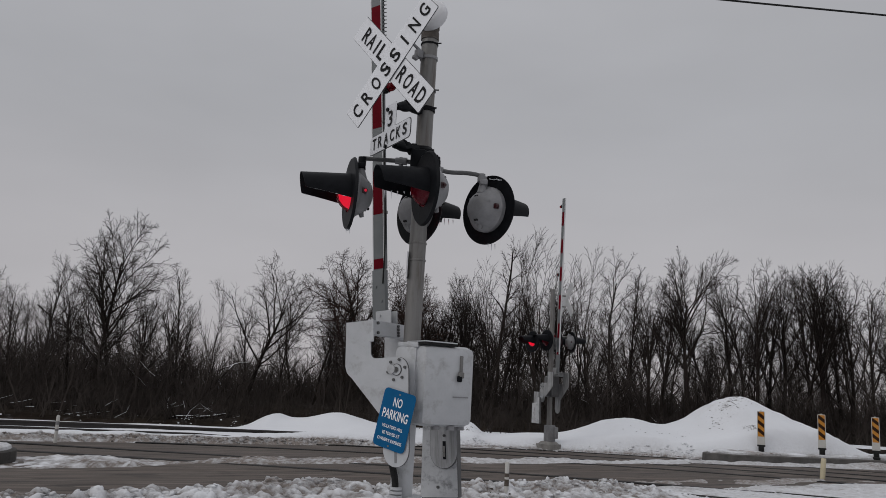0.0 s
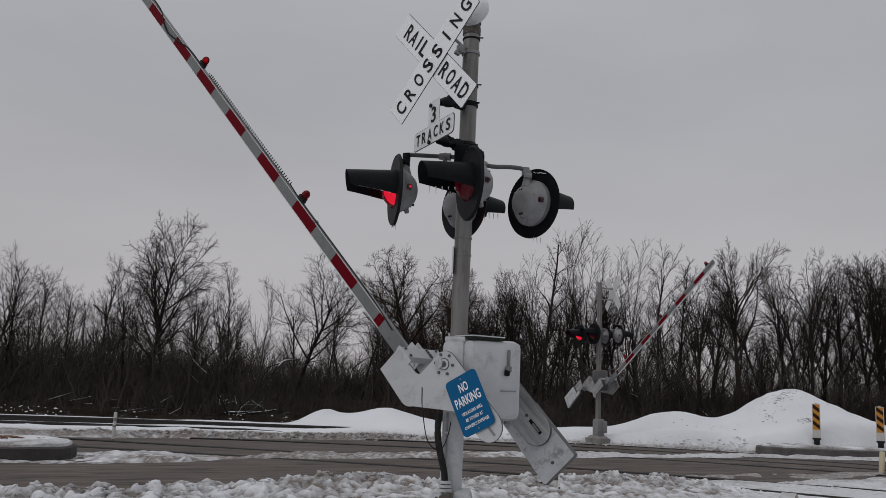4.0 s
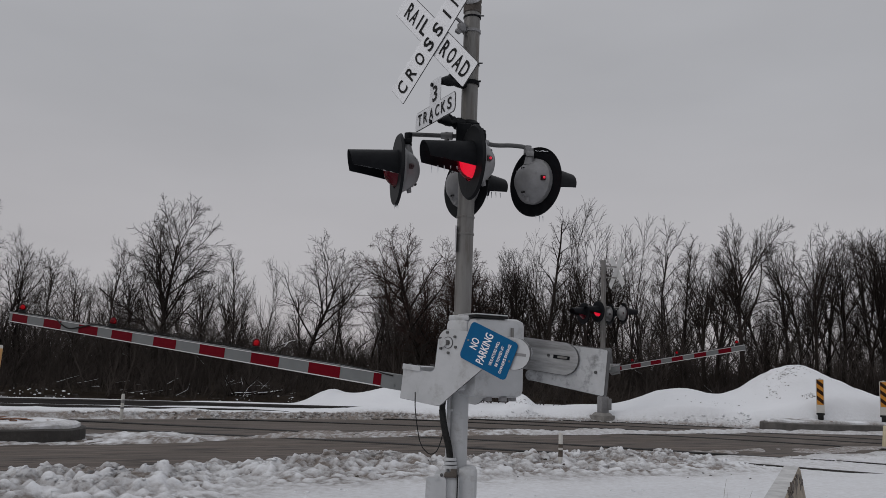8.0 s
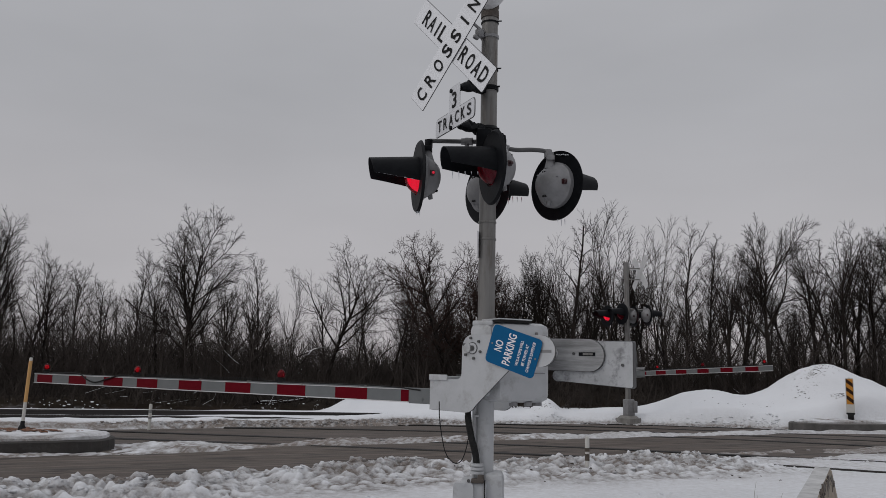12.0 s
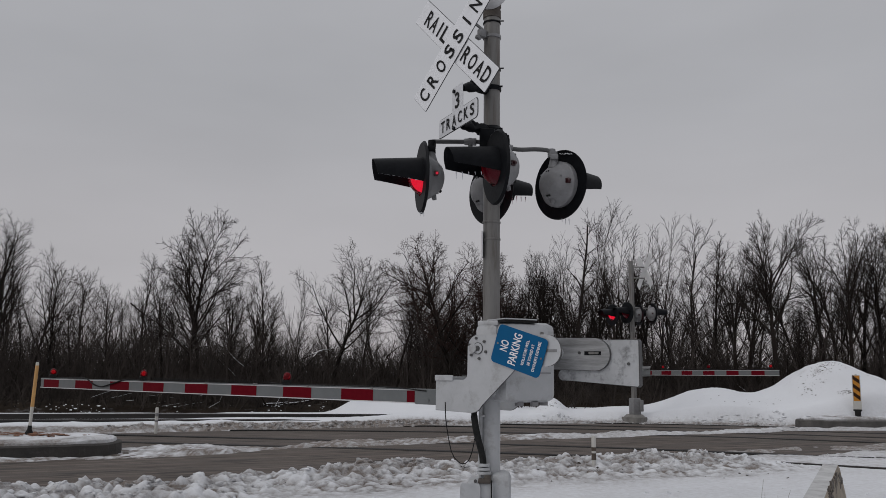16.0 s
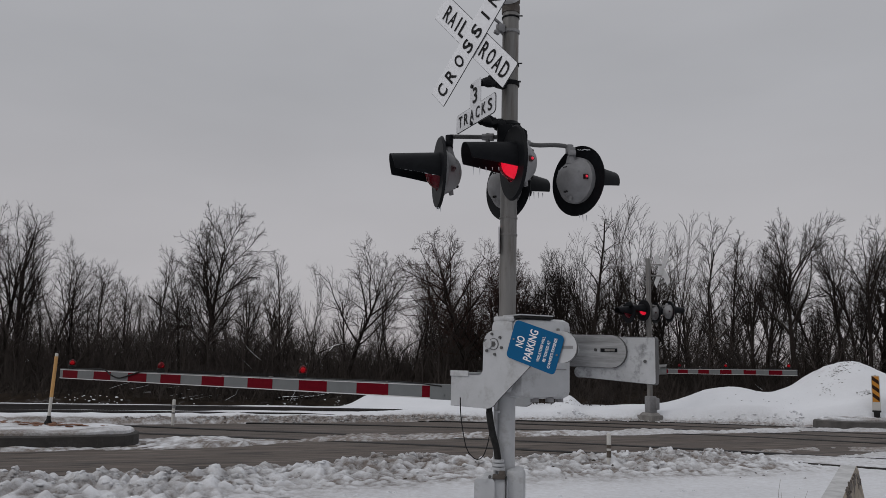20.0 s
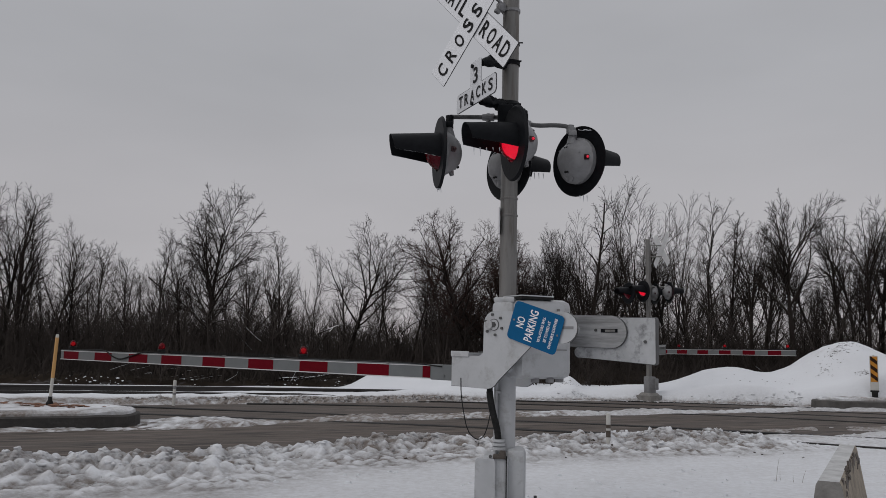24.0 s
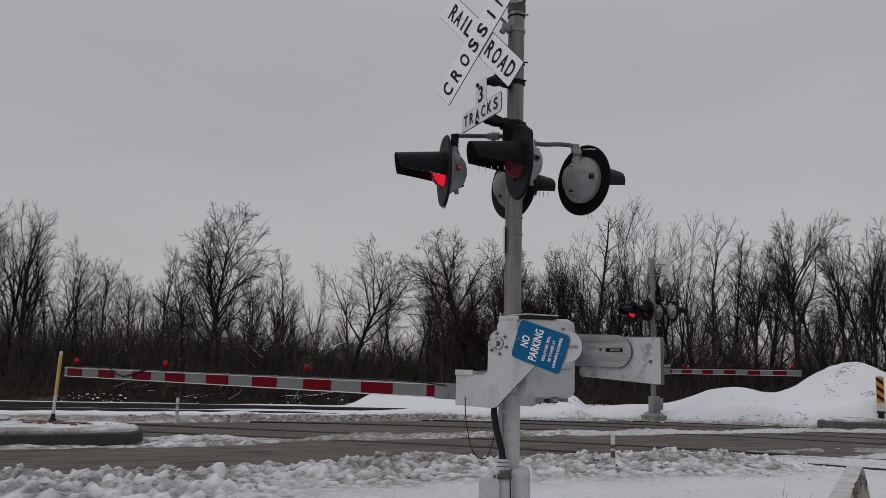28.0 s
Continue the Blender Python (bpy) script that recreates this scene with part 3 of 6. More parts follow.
    grime_shade = grime_shade + near * bankness * (0.19 * smooth(2.2, 4.0, p) * (1 - smooth(8.6, 10.0, p)) - 0.06)
    grime_shade = np.clip(grime_shade * (0.82 + 0.36 * mid), 0.03, 1.0)
    grime_shade = np.clip(grime_shade + 0.30 * right * inside + 0.12 * thrown, 0, 1)
    spots = smooth(0.56, 0.70, fbm(x, y, 0.30, 3, 21)) * bell(x, 8.75, 0.85) * smooth(24.0, 25.6, y)
    grime_shade = np.clip(grime_shade + 0.4 * spots, 0, 1)
    return h, grime_shade


def axis_steps(stops):
    out = []
    for (a, step), (b, _) in zip(stops, stops[1:]):
        n = max(1, round((b - a) / step))
        out += [a + (b - a) * i / n for i in range(n)]
    return np.array(out + [stops[-1][0]])


def build_ground():
    xs = axis_steps([(-2500, 400), (-300, 60), (-60, 6), (-24, 0.8), (-12, 0.16), (-7.5, 0.029), (6.5, 0.10), (14.5, 0.4), (24, 4), (60, 60), (300, 400), (2500, 1)])
    ys = axis_steps([(-2500, 400), (-300, 60), (-60, 6), (-6, 1.2), (6, 0.08), (7.6, 0.027), (12.2, 0.085), (20, 0.14), (29, 0.6), (45, 6), (90, 50), (300, 400), (2500, 1)])
    gx, gy = np.meshgrid(xs, ys)
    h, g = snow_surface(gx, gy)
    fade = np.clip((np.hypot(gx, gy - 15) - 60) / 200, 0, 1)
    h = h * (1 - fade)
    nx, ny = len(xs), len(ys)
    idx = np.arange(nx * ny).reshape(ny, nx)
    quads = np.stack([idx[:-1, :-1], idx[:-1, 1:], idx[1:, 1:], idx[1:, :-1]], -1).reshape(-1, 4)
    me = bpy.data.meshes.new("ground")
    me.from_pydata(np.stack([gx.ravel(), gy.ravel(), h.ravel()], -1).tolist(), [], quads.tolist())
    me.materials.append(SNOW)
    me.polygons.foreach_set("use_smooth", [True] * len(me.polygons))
    a = me.attributes.new("grime_shade", "FLOAT", "POINT")
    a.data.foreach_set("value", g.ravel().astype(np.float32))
    ob = new("ground", me)
    tagged(ob, "old trodden snow with dirty ploughed banks along the road", "ground", kind="structure")


def build_road():
    verts, faces = [], []
    ps, qs = axis_steps([(-45, 3), (-12, 0.5), (26, 3), (75, 1)]), axis_steps([(8.6, 0.5), (20.6, 1)])
    for i, p in enumerate(ps):
        for j, q in enumerate(qs):
            v = ALONG * p + ACROSS * q
            crown = 0.03 * (1 - ((q - 14.7) / 6.0) ** 2) - 0.03
            verts.append((v.x, v.y, crown))
    n = len(qs)
    for i in range(len(ps) - 1):
        for j in range(n - 1):
            faces.append((i * n + j, (i + 1) * n + j, (i + 1) * n + j + 1, i * n + j + 1))
    ob = raw("road", verts, faces, ROAD, smooth=True)
    tagged(ob, "wet brown asphalt road streaked with salt and slush", "road", kind="structure")


def build_forest_floor():
    xs, ys = axis_steps([(-95, 2.5), (-20, 0.8), (0, 2.5), (95, 1)]), axis_steps([(15.0, 0.6), (33, 1.5), (90, 1)])
    gx, gy = np.meshgrid(xs, ys)
    edge = 24.2 + 6.0 * smooth(-6.4, -5.6, gx) + 0.29 * np.minimum(gx + 9, 0) + 0.8 * (fbm(gx, gy, 3, 3, 33) - 0.5)
    h = -0.15 + 0.38 * smooth(edge - 0.8, edge + 0.8, gy) + 0.25 * smooth(30, 36, gy) + 0.25 * (fbm(gx, gy, 5, 3, 31) - 0.4)
    nx = len(xs)
    idx = np.arange(gx.size).reshape(gx.shape)
    quads = np.stack([idx[:-1, :-1], idx[:-1, 1:], idx[1:, 1:], idx[1:, :-1]], -1).reshape(-1, 4)
    ob = raw("forest_floor", np.stack([gx.ravel(), gy.ravel(), h.ravel()], -1).tolist(), quads.tolist(), LEAF_LITTER, smooth=True)
    tagged(ob, "brown leaf litter with patches of snow under the trees", "forest floor", kind="structure")


def spline(points, step=0.7):
    """A smooth way through points."""
    out = []
    pts = [Vector(p) for p in points]
    pts = [pts[0] * 2 - pts[1]] + pts + [pts[-1] * 2 - pts[-2]]
    for a, b, c, d in zip(pts, pts[1:], pts[2:], pts[3:]):
        n = max(2, int((c - b).length / step))
        for i in range(n):
            t = i / n
            out.append(0.5 * ((2 * b) + (c - a) * t + (2 * a - 5 * b + 4 * c - d) * t * t + (3 * b - a - 3 * c + d) * t ** 3))
    return out + [pts[-2]]


def build_rails():
    # head, web and foot of a rail, (sideways, below the top)
    section = [(-0.036, 0), (0.036, 0), (0.036, -0.035), (0.010, -0.045), (0.010, -0.145), (0.07, -0.16), (0.07, -0.172), (-0.07, -0.172), (-0.07, -0.16), (-0.010, -0.145), (-0.010, -0.045), (-0.036, -0.035)]
    for k, line in enumerate(RAILS):
        way = spline(line)
        bm = bmesh.new()
        rings = []
        for i, p in enumerate(way):
            d = (way[min(i + 1, len(way) - 1)] - way[max(i - 1, 0)]).normalized()
            side = Vector((d.y, -d.x))
            q = p.dot(ACROSS)
            top = 0.008 + (0.022 if p.x > 3.5 and q < 9.9 else 0.0)
            if k in (3, 4):
                top += (0.16 if k == 3 else 0.19) * (1 - float(smooth(-2.8, -2.0, p.x))) * float(smooth(19.55, 20.15, q))
            rings.append([bm.verts.new((p.x + side.x * s, p.y + side.y * s, top + z)) for s, z in section])
        for a, b in zip(rings, rings[1:]):
            for i in range(len(section)):
                j = (i + 1) % len(section)
                bm.faces.new((a[i], a[j], b[j], b[i]))
        ob = part("rail", bm, RAIL_STEEL, smooth=True)
        tagged(ob, "dark steel rail running through the snow and road", "rail", "rails of the three tracks")
        # the dark flangeway let into the road on each side
        bm = bmesh.new()
        for off in (-0.085, 0.085):
            ring = []
            for i, p in enumerate(way):
                if not 9.8 < p.dot(ACROSS) < 19.8:
                    continue
                d = (way[min(i + 1, len(way) - 1)] - way[max(i - 1, 0)]).normalized()
                side = Vector((d.y, -d.x))
                ring.append([bm.verts.new((p.x + side.x * s, p.y + side.y * s, z)) for s, z in ((off - 0.045, 0.004), (off + 0.045, 0.004), (off + 0.045, -0.03), (off - 0.045, -0.03))])
            for a, b in zip(ring, ring[1:]):
                for i in range(4):
                    j = (i + 1) % 4
                    bm.faces.new((a[i], a[j], b[j], b[i]))
        part("flangeway_filler", bm, BLACK_RUBBER, ob, "black rubber flangeway strip")


def build_ballast():
    """Dark stone bed between the rails, swept clear of snow left of the road."""
    for a, b, cut in ((3, 4, -9.4),):
        near, far = spline(RAILS[a]), spline(RAILS[b])
        bm = bmesh.new()
        rows = []
        for p in near:
            if p.x > cut or p.x < -29:
                continue
            q = min(far, key=lambda v: (v - p).length)
            row = []
            for k in range(9):
                f = -0.30 + 0.75 * k / 8
                v = p.lerp(q, f)
                out = max(0, -f, f - 1)
                z = 0.075 - 0.5 * out * (q - p).length * 0.4 + 0.03 * noise.noise((v.x * 3, v.y * 3, 0)) - 0.2 * float(smooth(cut - 2.0, cut, np.array(p.x)))
                row.append(bm.verts.new((v.x, v.y, z)))
            rows.append(row)
        for r, t in zip(rows, rows[1:]):
            for i in range(8):
                bm.faces.new((r[i], r[i + 1], t[i + 1], t[i]))
        ob = part("track_bed", bm, BALLAST, smooth=True)
        tagged(ob, "dark stone track bed with a little snow", "track bed", kind="structure")


def kerb_outline(p0, p1, q0, q1, nose_left):
    """A long island with one round nose, as plan points."""
    r = (q1 - q0) / 2
    c = (q0 + q1) / 2
    if nose_left:   # the nose points towards +along
        uv = [(p0, q0)] + [(p1 - r + r * math.sin(a), c - r * math.cos(a)) for a in np.linspace(0, math.pi, 13)] + [(p0, q1)]
    else:
        uv = [(p1, q1)] + [(p0 + r - r * math.sin(a), c + r * math.cos(a)) for a in np.linspace(0, math.pi, 13)] + [(p1, q0)]
    return [ALONG * p + ACROSS * q for p, q in uv]


def island(pts, label, kerb=KERB, top=0.155, cover=0.01):
    t = thing("traffic_island", Matrix.Identity(4), label, "traffic island", kind="structure")
    bm = bmesh.new()
    rim = [(0.0, -0.06), (0.012, top - 0.025), (0.04, top), (0.34, top)]
    c = sum(pts, Vector((0, 0))) / len(pts)
    rings = []
    for inset, z in rim:
        ring = []
        for i, p in enumerate(pts):
            a, b = pts[i - 1], pts[(i + 1) % len(pts)]
            d = (b - a).normalized()
            inward = Vector((-d.y, d.x))
            if inward.dot(c - p) < 0:
                inward = -inward
            v = p + inward * inset
            ring.append(bm.verts.new((v.x, v.y, z + 0.01 * math.sin(7 * v.x + 3 * v.y))))
        rings.append(ring)
    for a, b in zip(rings, rings[1:]):
        for i in range(len(pts)):
            j = (i + 1) % len(pts)
            bm.faces.new((a[i], a[j], b[j], b[i]))
    part("kerb", bm, kerb, t, "dirty wet concrete kerb")
    bm = bmesh.new()
    fine = []
    for i, p in enumerate(pts):
        n = pts[(i + 1) % len(pts)]
        steps = max(1, int((n - p).length / 0.14))
        fine += [p.lerp(n, k / steps) for k in range(steps)]
    inner = []
    for i, p in enumerate(fine):
        d = (fine[(i + 1) % len(fine)] - fine[i - 1]).normalized()
        inward = Vector((-d.y, d.x))
        if inward.dot(c - p) < 0:
            inward = -inward
        inner.append((p, inward, 0.5 + 0.5 * noise.noise((p.x * 1.3, p.y * 1.3, 2)), noise.noise((p.x * 5, p.y * 5, 7))))
    lay = [[bm.verts.new((p.x + w.x * (s + lip * (0.10 * f + 0.03 * g)), p.y + w.y * (s + lip * (0.10 * f + 0.03 * g)), z + rise * (0.07 * f + 0.035 * g))) for p, w, f, g in inner]
           for s, z, lip, rise in ((cover, top - 0.02, 1, 0), (cover + 0.015, top + 0.015, 1, 0.6), (cover + 0.10, top + 0.035, 0.8, 1), (0.30 + cover, top + 0.045, 0.3, 0.8), (0.6, top + 0.045, 0, 0.3))]
    for a, b in zip(lay, lay[1:]):
        for i in range(len(inner)):
            j = (i + 1) % len(inner)
            bm.faces.new((a[i], a[j], b[j], b[i]))
    bm.faces.new(lay[-1])
    cover_ob = part("snow_cover", bm, SNOW, t, "crusted snow on the island", smooth=True)
    dirt = cover_ob.data.attributes.new("grime_shade", "FLOAT", "POINT")
    dirt.data.foreach_set("value", [min(0.9, max(0.1, 0.58 + 0.6 * noise.noise(v.co * 2.1))) for v in cover_ob.data.vertices])
    return t


# ---- crossing signals ----
FLASH = 1.0825          # seconds for both lamps to take their turn
FLASH_FROM = 0.15      # when the first turn of the second lamp begins


def flash_rows(second, closed, opened):
    """Rows for an added shutter that opens in turn with its partner: closed and opened are angles about x."""
    def state(t):
        return (((t - FLASH_FROM) / FLASH) % 1.0 < 0.5) == second
    rows, last = [(0.0, opened if state(0) else closed)], state(0)
    for f in range(1, 28 * FPS + 1):
        t = f / FPS
        if state(t) != last and f < 28 * FPS - 3:
            last = state(t)
            a, b = (closed, opened) if last else (opened, closed)
            rows += [((f - 1 + i) / FPS, a + (b - a) * i / 2) for i in range(3)]
    rows.append((28.0, rows[-1][1]))
    return rows


SHUTTERS = []    # (shutter, rest pose, second)


def signal_lamp(parent, centre, axis, second, visor_label="black hood", frost=False, ports=0):
    """A 12 inch flashing light: +z of its own space looks along axis."""
    z = Vector(axis).normalized()
    x = Vector((0, 0, 1)).cross(z).normalized()
    y = z.cross(x)
    at = Matrix((x, y, z)).transposed().to_4x4()
    at.translation = centre
    bm = bmesh.new()
    lathe(bm, [(0.0, -0.196), (0.045, -0.193), (0.090, -0.178), (0.132, -0.142), (0.166, -0.092), (0.184, -0.060), (0.200, -0.052), (0.200, -0.012), (0.158, -0.012), (0.156, -0.06), (0.125, -0.13), (0.0, -0.190)], 32)
    for a in (40, 160, 280):
        p = Vector((0.135 * math.cos(radians(a)), 0.135 * math.sin(radians(a)), -0.138))
        rod(bm, p * 0.92, p + Vector((p.x * 0.03, p.y * 0.03, -0.006)), 0.008, seg=8)
    rod(bm, (0, 0.13, -0.10), (0, 0.235, -0.085), 0.046, 0.030, 12)
    rod(bm, (0, -0.135, -0.105), (0, -0.186, -0.118), 0.026, 0.018, 8)
    lamp = part("flashing_light", bm, HOUSING_GREY, parent, smooth=True, at=at)
    for y in (0.098, -0.112):
        bm = bmesh.new()
        for dx in (-0.012, 0.012):
            box(bm, (dx, y, -0.166), (0.012, 0.016, 0.018), 0.002)
        part("clip", bm, BLACK_RUBBER, lamp, "small dark clip")
    bm = bmesh.new()
    lathe(bm, [(0.155, 0.004), (0.29, 0.004), (0.305, -0.012), (0.305, -0.018), (0.285, -0.006), (0.155, -0.008)], 48, close=True)
    part("background", bm, BLACK_PAINT, lamp, "round black background disc", smooth=True)
    bm = bmesh.new()
    n, rows = 24, []
    for s in range(7):
        f = s / 6
        ring = []
        for i in range(n + 1):
            half = 113 - 14 * f
            a = radians(90 - half + 2 * half * i / n)
            r = 0.168 - 0.040 * f
            ring.append(Vector((r * math.cos(a), r * math.sin(a) + 0.01 * f, 0.004 + 0.375 * f + 0.03 * f * math.sin(a))))
        rows.append(ring)
    outer = [[bm.verts.new(v) for v in ring] for ring in rows]
    inner = [[bm.verts.new(Vector((v.x * 0.965, v.y * 0.965, v.z))) for v in ring] for ring in rows]
    for s in range(6):
        for i in range(n):
            bm.faces.new((outer[s][i], outer[s][i + 1], outer[s + 1][i + 1], outer[s + 1][i]))
            bm.faces.new((inner[s][i], inner[s + 1][i], inner[s + 1][i + 1], inner[s][i + 1]))
        for i in (0, n):
            bm.faces.new((outer[s][i], outer[s + 1][i], inner[s + 1][i], inner[s][i]))
    for i in range(n):
        bm.faces.new((outer[6][i], outer[6][i + 1], inner[6][i + 1], inner[6][i]))
    part("visor", bm, BLACK_PAINT, lamp, visor_label, smooth=True)
    if frost:
        rng = random.Random(9)
        bm = bmesh.new()
        for i in (0, n):
            pipe(bm, spline([ring[i] * 0.99 for ring in rows], 0.02), [0.0007 + 0.009 * max(0.0, rng.random() - 0.6) for _ in spline([ring[i] for ring in rows], 0.02)], 5)
        part("frost_edge", bm, ICE, lamp, "rim of ice along the hood", smooth=True)
    def dome(r, a1, z0, thick=0.0, seg=28):
        bm = bmesh.new()
        steps = [radians(a1 * i / 10) for i in range(11)]
        prof = [(r * math.sin(a), z0 + r * math.cos(a)) for a in steps]
        if thick:
            prof += [((r - thick) * math.sin(a), z0 + (r - thick) * math.cos(a)) for a in reversed(steps)]
        return lathe(bm, prof, seg)
    part("lens", dome(0.152, 74, -0.045), LENS_RED, lamp, "red glass lens", smooth=True)
    bm = bmesh.new()
    bmesh.ops.create_uvsphere(bm, u_segments=20, v_segments=14, radius=0.130, matrix=Matrix.Translation((0, 0, -0.045)))
    part("bulb", bm, LAMP_GLOW, lamp, "glowing red light", smooth=True)
    # added shutter covers the ever-burning bulb so the lamp seems to go out
    sh = part("shutter", dome(0.137, 90, 0.0, 0.004), SHUTTER, lamp, "dim inner shutter added to blink the light", smooth=True, at=pose(0, 0, -0.045))
    SHUTTERS.append((sh, pose(0, 0, -0.045), second))
    for sgn in ((ports,) if ports else (1, -1)):
        bm = bmesh.new()
        box(bm, (sgn * 0.164, 0.0, -0.094), (0.036, 0.046, 0.038), 0.007)
        part("side_light", bm, PORT_RED, lamp, "small red sight port", smooth=True)
        if ports:
            eye = (sgn * 0.184, 0.0, -0.102)
            bm = bmesh.new()
            bmesh.ops.create_uvsphere(bm, u_segments=12, v_segments=8, radius=0.012, matrix=Matrix.Translation(eye))
            part("sight_bulb", bm, SIGHT_GLOW, lamp, "glowing red sight light", smooth=True)
            # added cap that blinks the sight light by hiding its bulb
            rest = pose(*eye, 0, 90 * sgn, 0)
            cap = part("sight_shutter", dome(0.0175, 90, 0.0, 0.0015, 12), PORT_RED, lamp, "dark shutter added to blink the sight light", smooth=True, at=rest)
            SHUTTERS.append((cap, rest, second))
    return lamp


def icicles(parent, spots, name="icicle"):
    for (x, y, z, l) in spots:
        bm = bmesh.new()
        rod(bm, (x, y, z), (x + 0.003, y, z - l), 0.005, 0.001, 6)
        part(name, bm, ICE, parent, smooth=True)


def mast(parent, height, r=0.0706, foot=WHITE_PAINT):
    bm = bmesh.new()
    rod(bm, (0, 0, 1.25), (0, 0, height), r, seg=24)
    rod(bm, (0, 0, height), (0, 0, height + 0.02), r * 1.08, seg=24)
    part("mast", bm, GALVANISED, parent, smooth=True)
    bm = bmesh.new()
    rod(bm, (0, 0, 0.3), (0, 0, 1.27), r * 1.05, seg=24)
    part("lower_mast", bm, foot, parent, smooth=True)
    for i, z in enumerate((2.50, 2.645)):
        bm = bmesh.new()
        lathe(bm, [(r + 0.001, z), (r + 0.006, z + 0.002), (r + 0.006, z + 0.016), (r + 0.001, z + 0.018)], 24)
        part("band", bm, GALVANISED, parent, smooth=True)


def sign_frame(centre, az):
    """x to the reader's right along az (from +y towards +x), z up, the face towards -y of its own space."""
    return pose(*centre, 0, 0, 90 - az)


def dark_edges(ob):
    """Colours the edge and back of a sign plate dark to draw its shadow outline."""
    ob.data.materials.append(SIGN_OUTLINE)
    for f in ob.data.polygons:
        f.material_index = 0 if f.normal.y < -0.9 else 1


def crossbuck(parent, centre, az, sheet=SIGN_WHITE, label="white blade with black letters"):
    at = sign_frame(centre, az)
    for k, turn in enumerate((45, -45)):
        bm = bmesh.new()
        slab(bm, rounded(1.2192, 0.2286, 0.012), -0.002, 0.002)
        m = at @ pose(0, -0.012 * k, 0) @ Matrix.Rotation(radians(turn), 4, "Y")
        blade = part("crossbuck_blade", bm, sheet, parent, label, at=m)
        if sheet is SIGN_WHITE:
            dark_edges(blade)
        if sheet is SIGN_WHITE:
            # added plate, slightly larger, whose dark rim stands for the shadow outline
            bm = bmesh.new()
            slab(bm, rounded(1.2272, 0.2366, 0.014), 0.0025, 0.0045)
            part("outline_plate", bm, SIGN_OUTLINE, blade, "dark plate added to outline the sign")
        if k == 1:
            spaced("CROSSING", 0.138, 0.088, 0.147, SIGN_BLACK, blade, pose(0, -0.0045, 0))
        else:
            spaced("RAIL", 0.138, 0.084, 0.096, SIGN_BLACK, blade, pose(-0.312, -0.0045, 0))
            spaced("ROAD", 0.138, 0.084, 0.110, SIGN_BLACK, blade, pose(0.36, -0.0045, 0))
        for bx in (-0.05, 0.05):
            bm = bmesh.new()
            rod(bm, (bx, -0.012, 0.0), (bx, -0.002, 0.0), 0.011, seg=8)
            part("bolt", bm, BLACK_PAINT, blade)


def tracks_sign(parent, centre, az, w=0.73, h=0.155):
    at = sign_frame(centre, az)
    bm = bmesh.new()
    n = 0.103
    slab(bm, arc(w / 2 - 0.035, h / 2 - 0.035, 0.035, 0, 90, 4) + [(n, h / 2)] + arc(n - 0.03, h / 2 + 0.18, 0.03, 0, 90, 3) + arc(-n + 0.03, h / 2 + 0.18, 0.03, 90, 180, 3) + [(-n, h / 2)] + rounded(w, h, 0.035)[5:], -0.0015, 0.0015)
    plate = part("track_count_sign", bm, TRACK_SHEET, parent, "white sign that counts the tracks", at=at)
    dark_edges(plate)
    # added dark plate that draws a shadow outline round the lower board
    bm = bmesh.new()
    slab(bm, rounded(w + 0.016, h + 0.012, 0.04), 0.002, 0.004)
    part("outline_plate", bm, SIGN_OUTLINE, plate, "dark plate added to outline the sign")
    spaced("TRACKS", 0.098, 0.074, 0.111, SIGN_BLACK, plate, pose(0, -0.0045, 0.004))
    lettering("letters", "3", 0.135, 0.082, SIGN_BLACK, plate, pose(0, -0.0045, h / 2 + 0.085))
    for z in (h / 2 + 0.172, -h / 2 + 0.012):
        bm = bmesh.new()
        rod(bm, (-0.05, -0.018, z), (-0.05, 0.004, z), 0.018, 0.014, 7)
        part("sign_clamp", bm, BLACK_PAINT, plate, "black clamp bolt", smooth=True)
    return plate


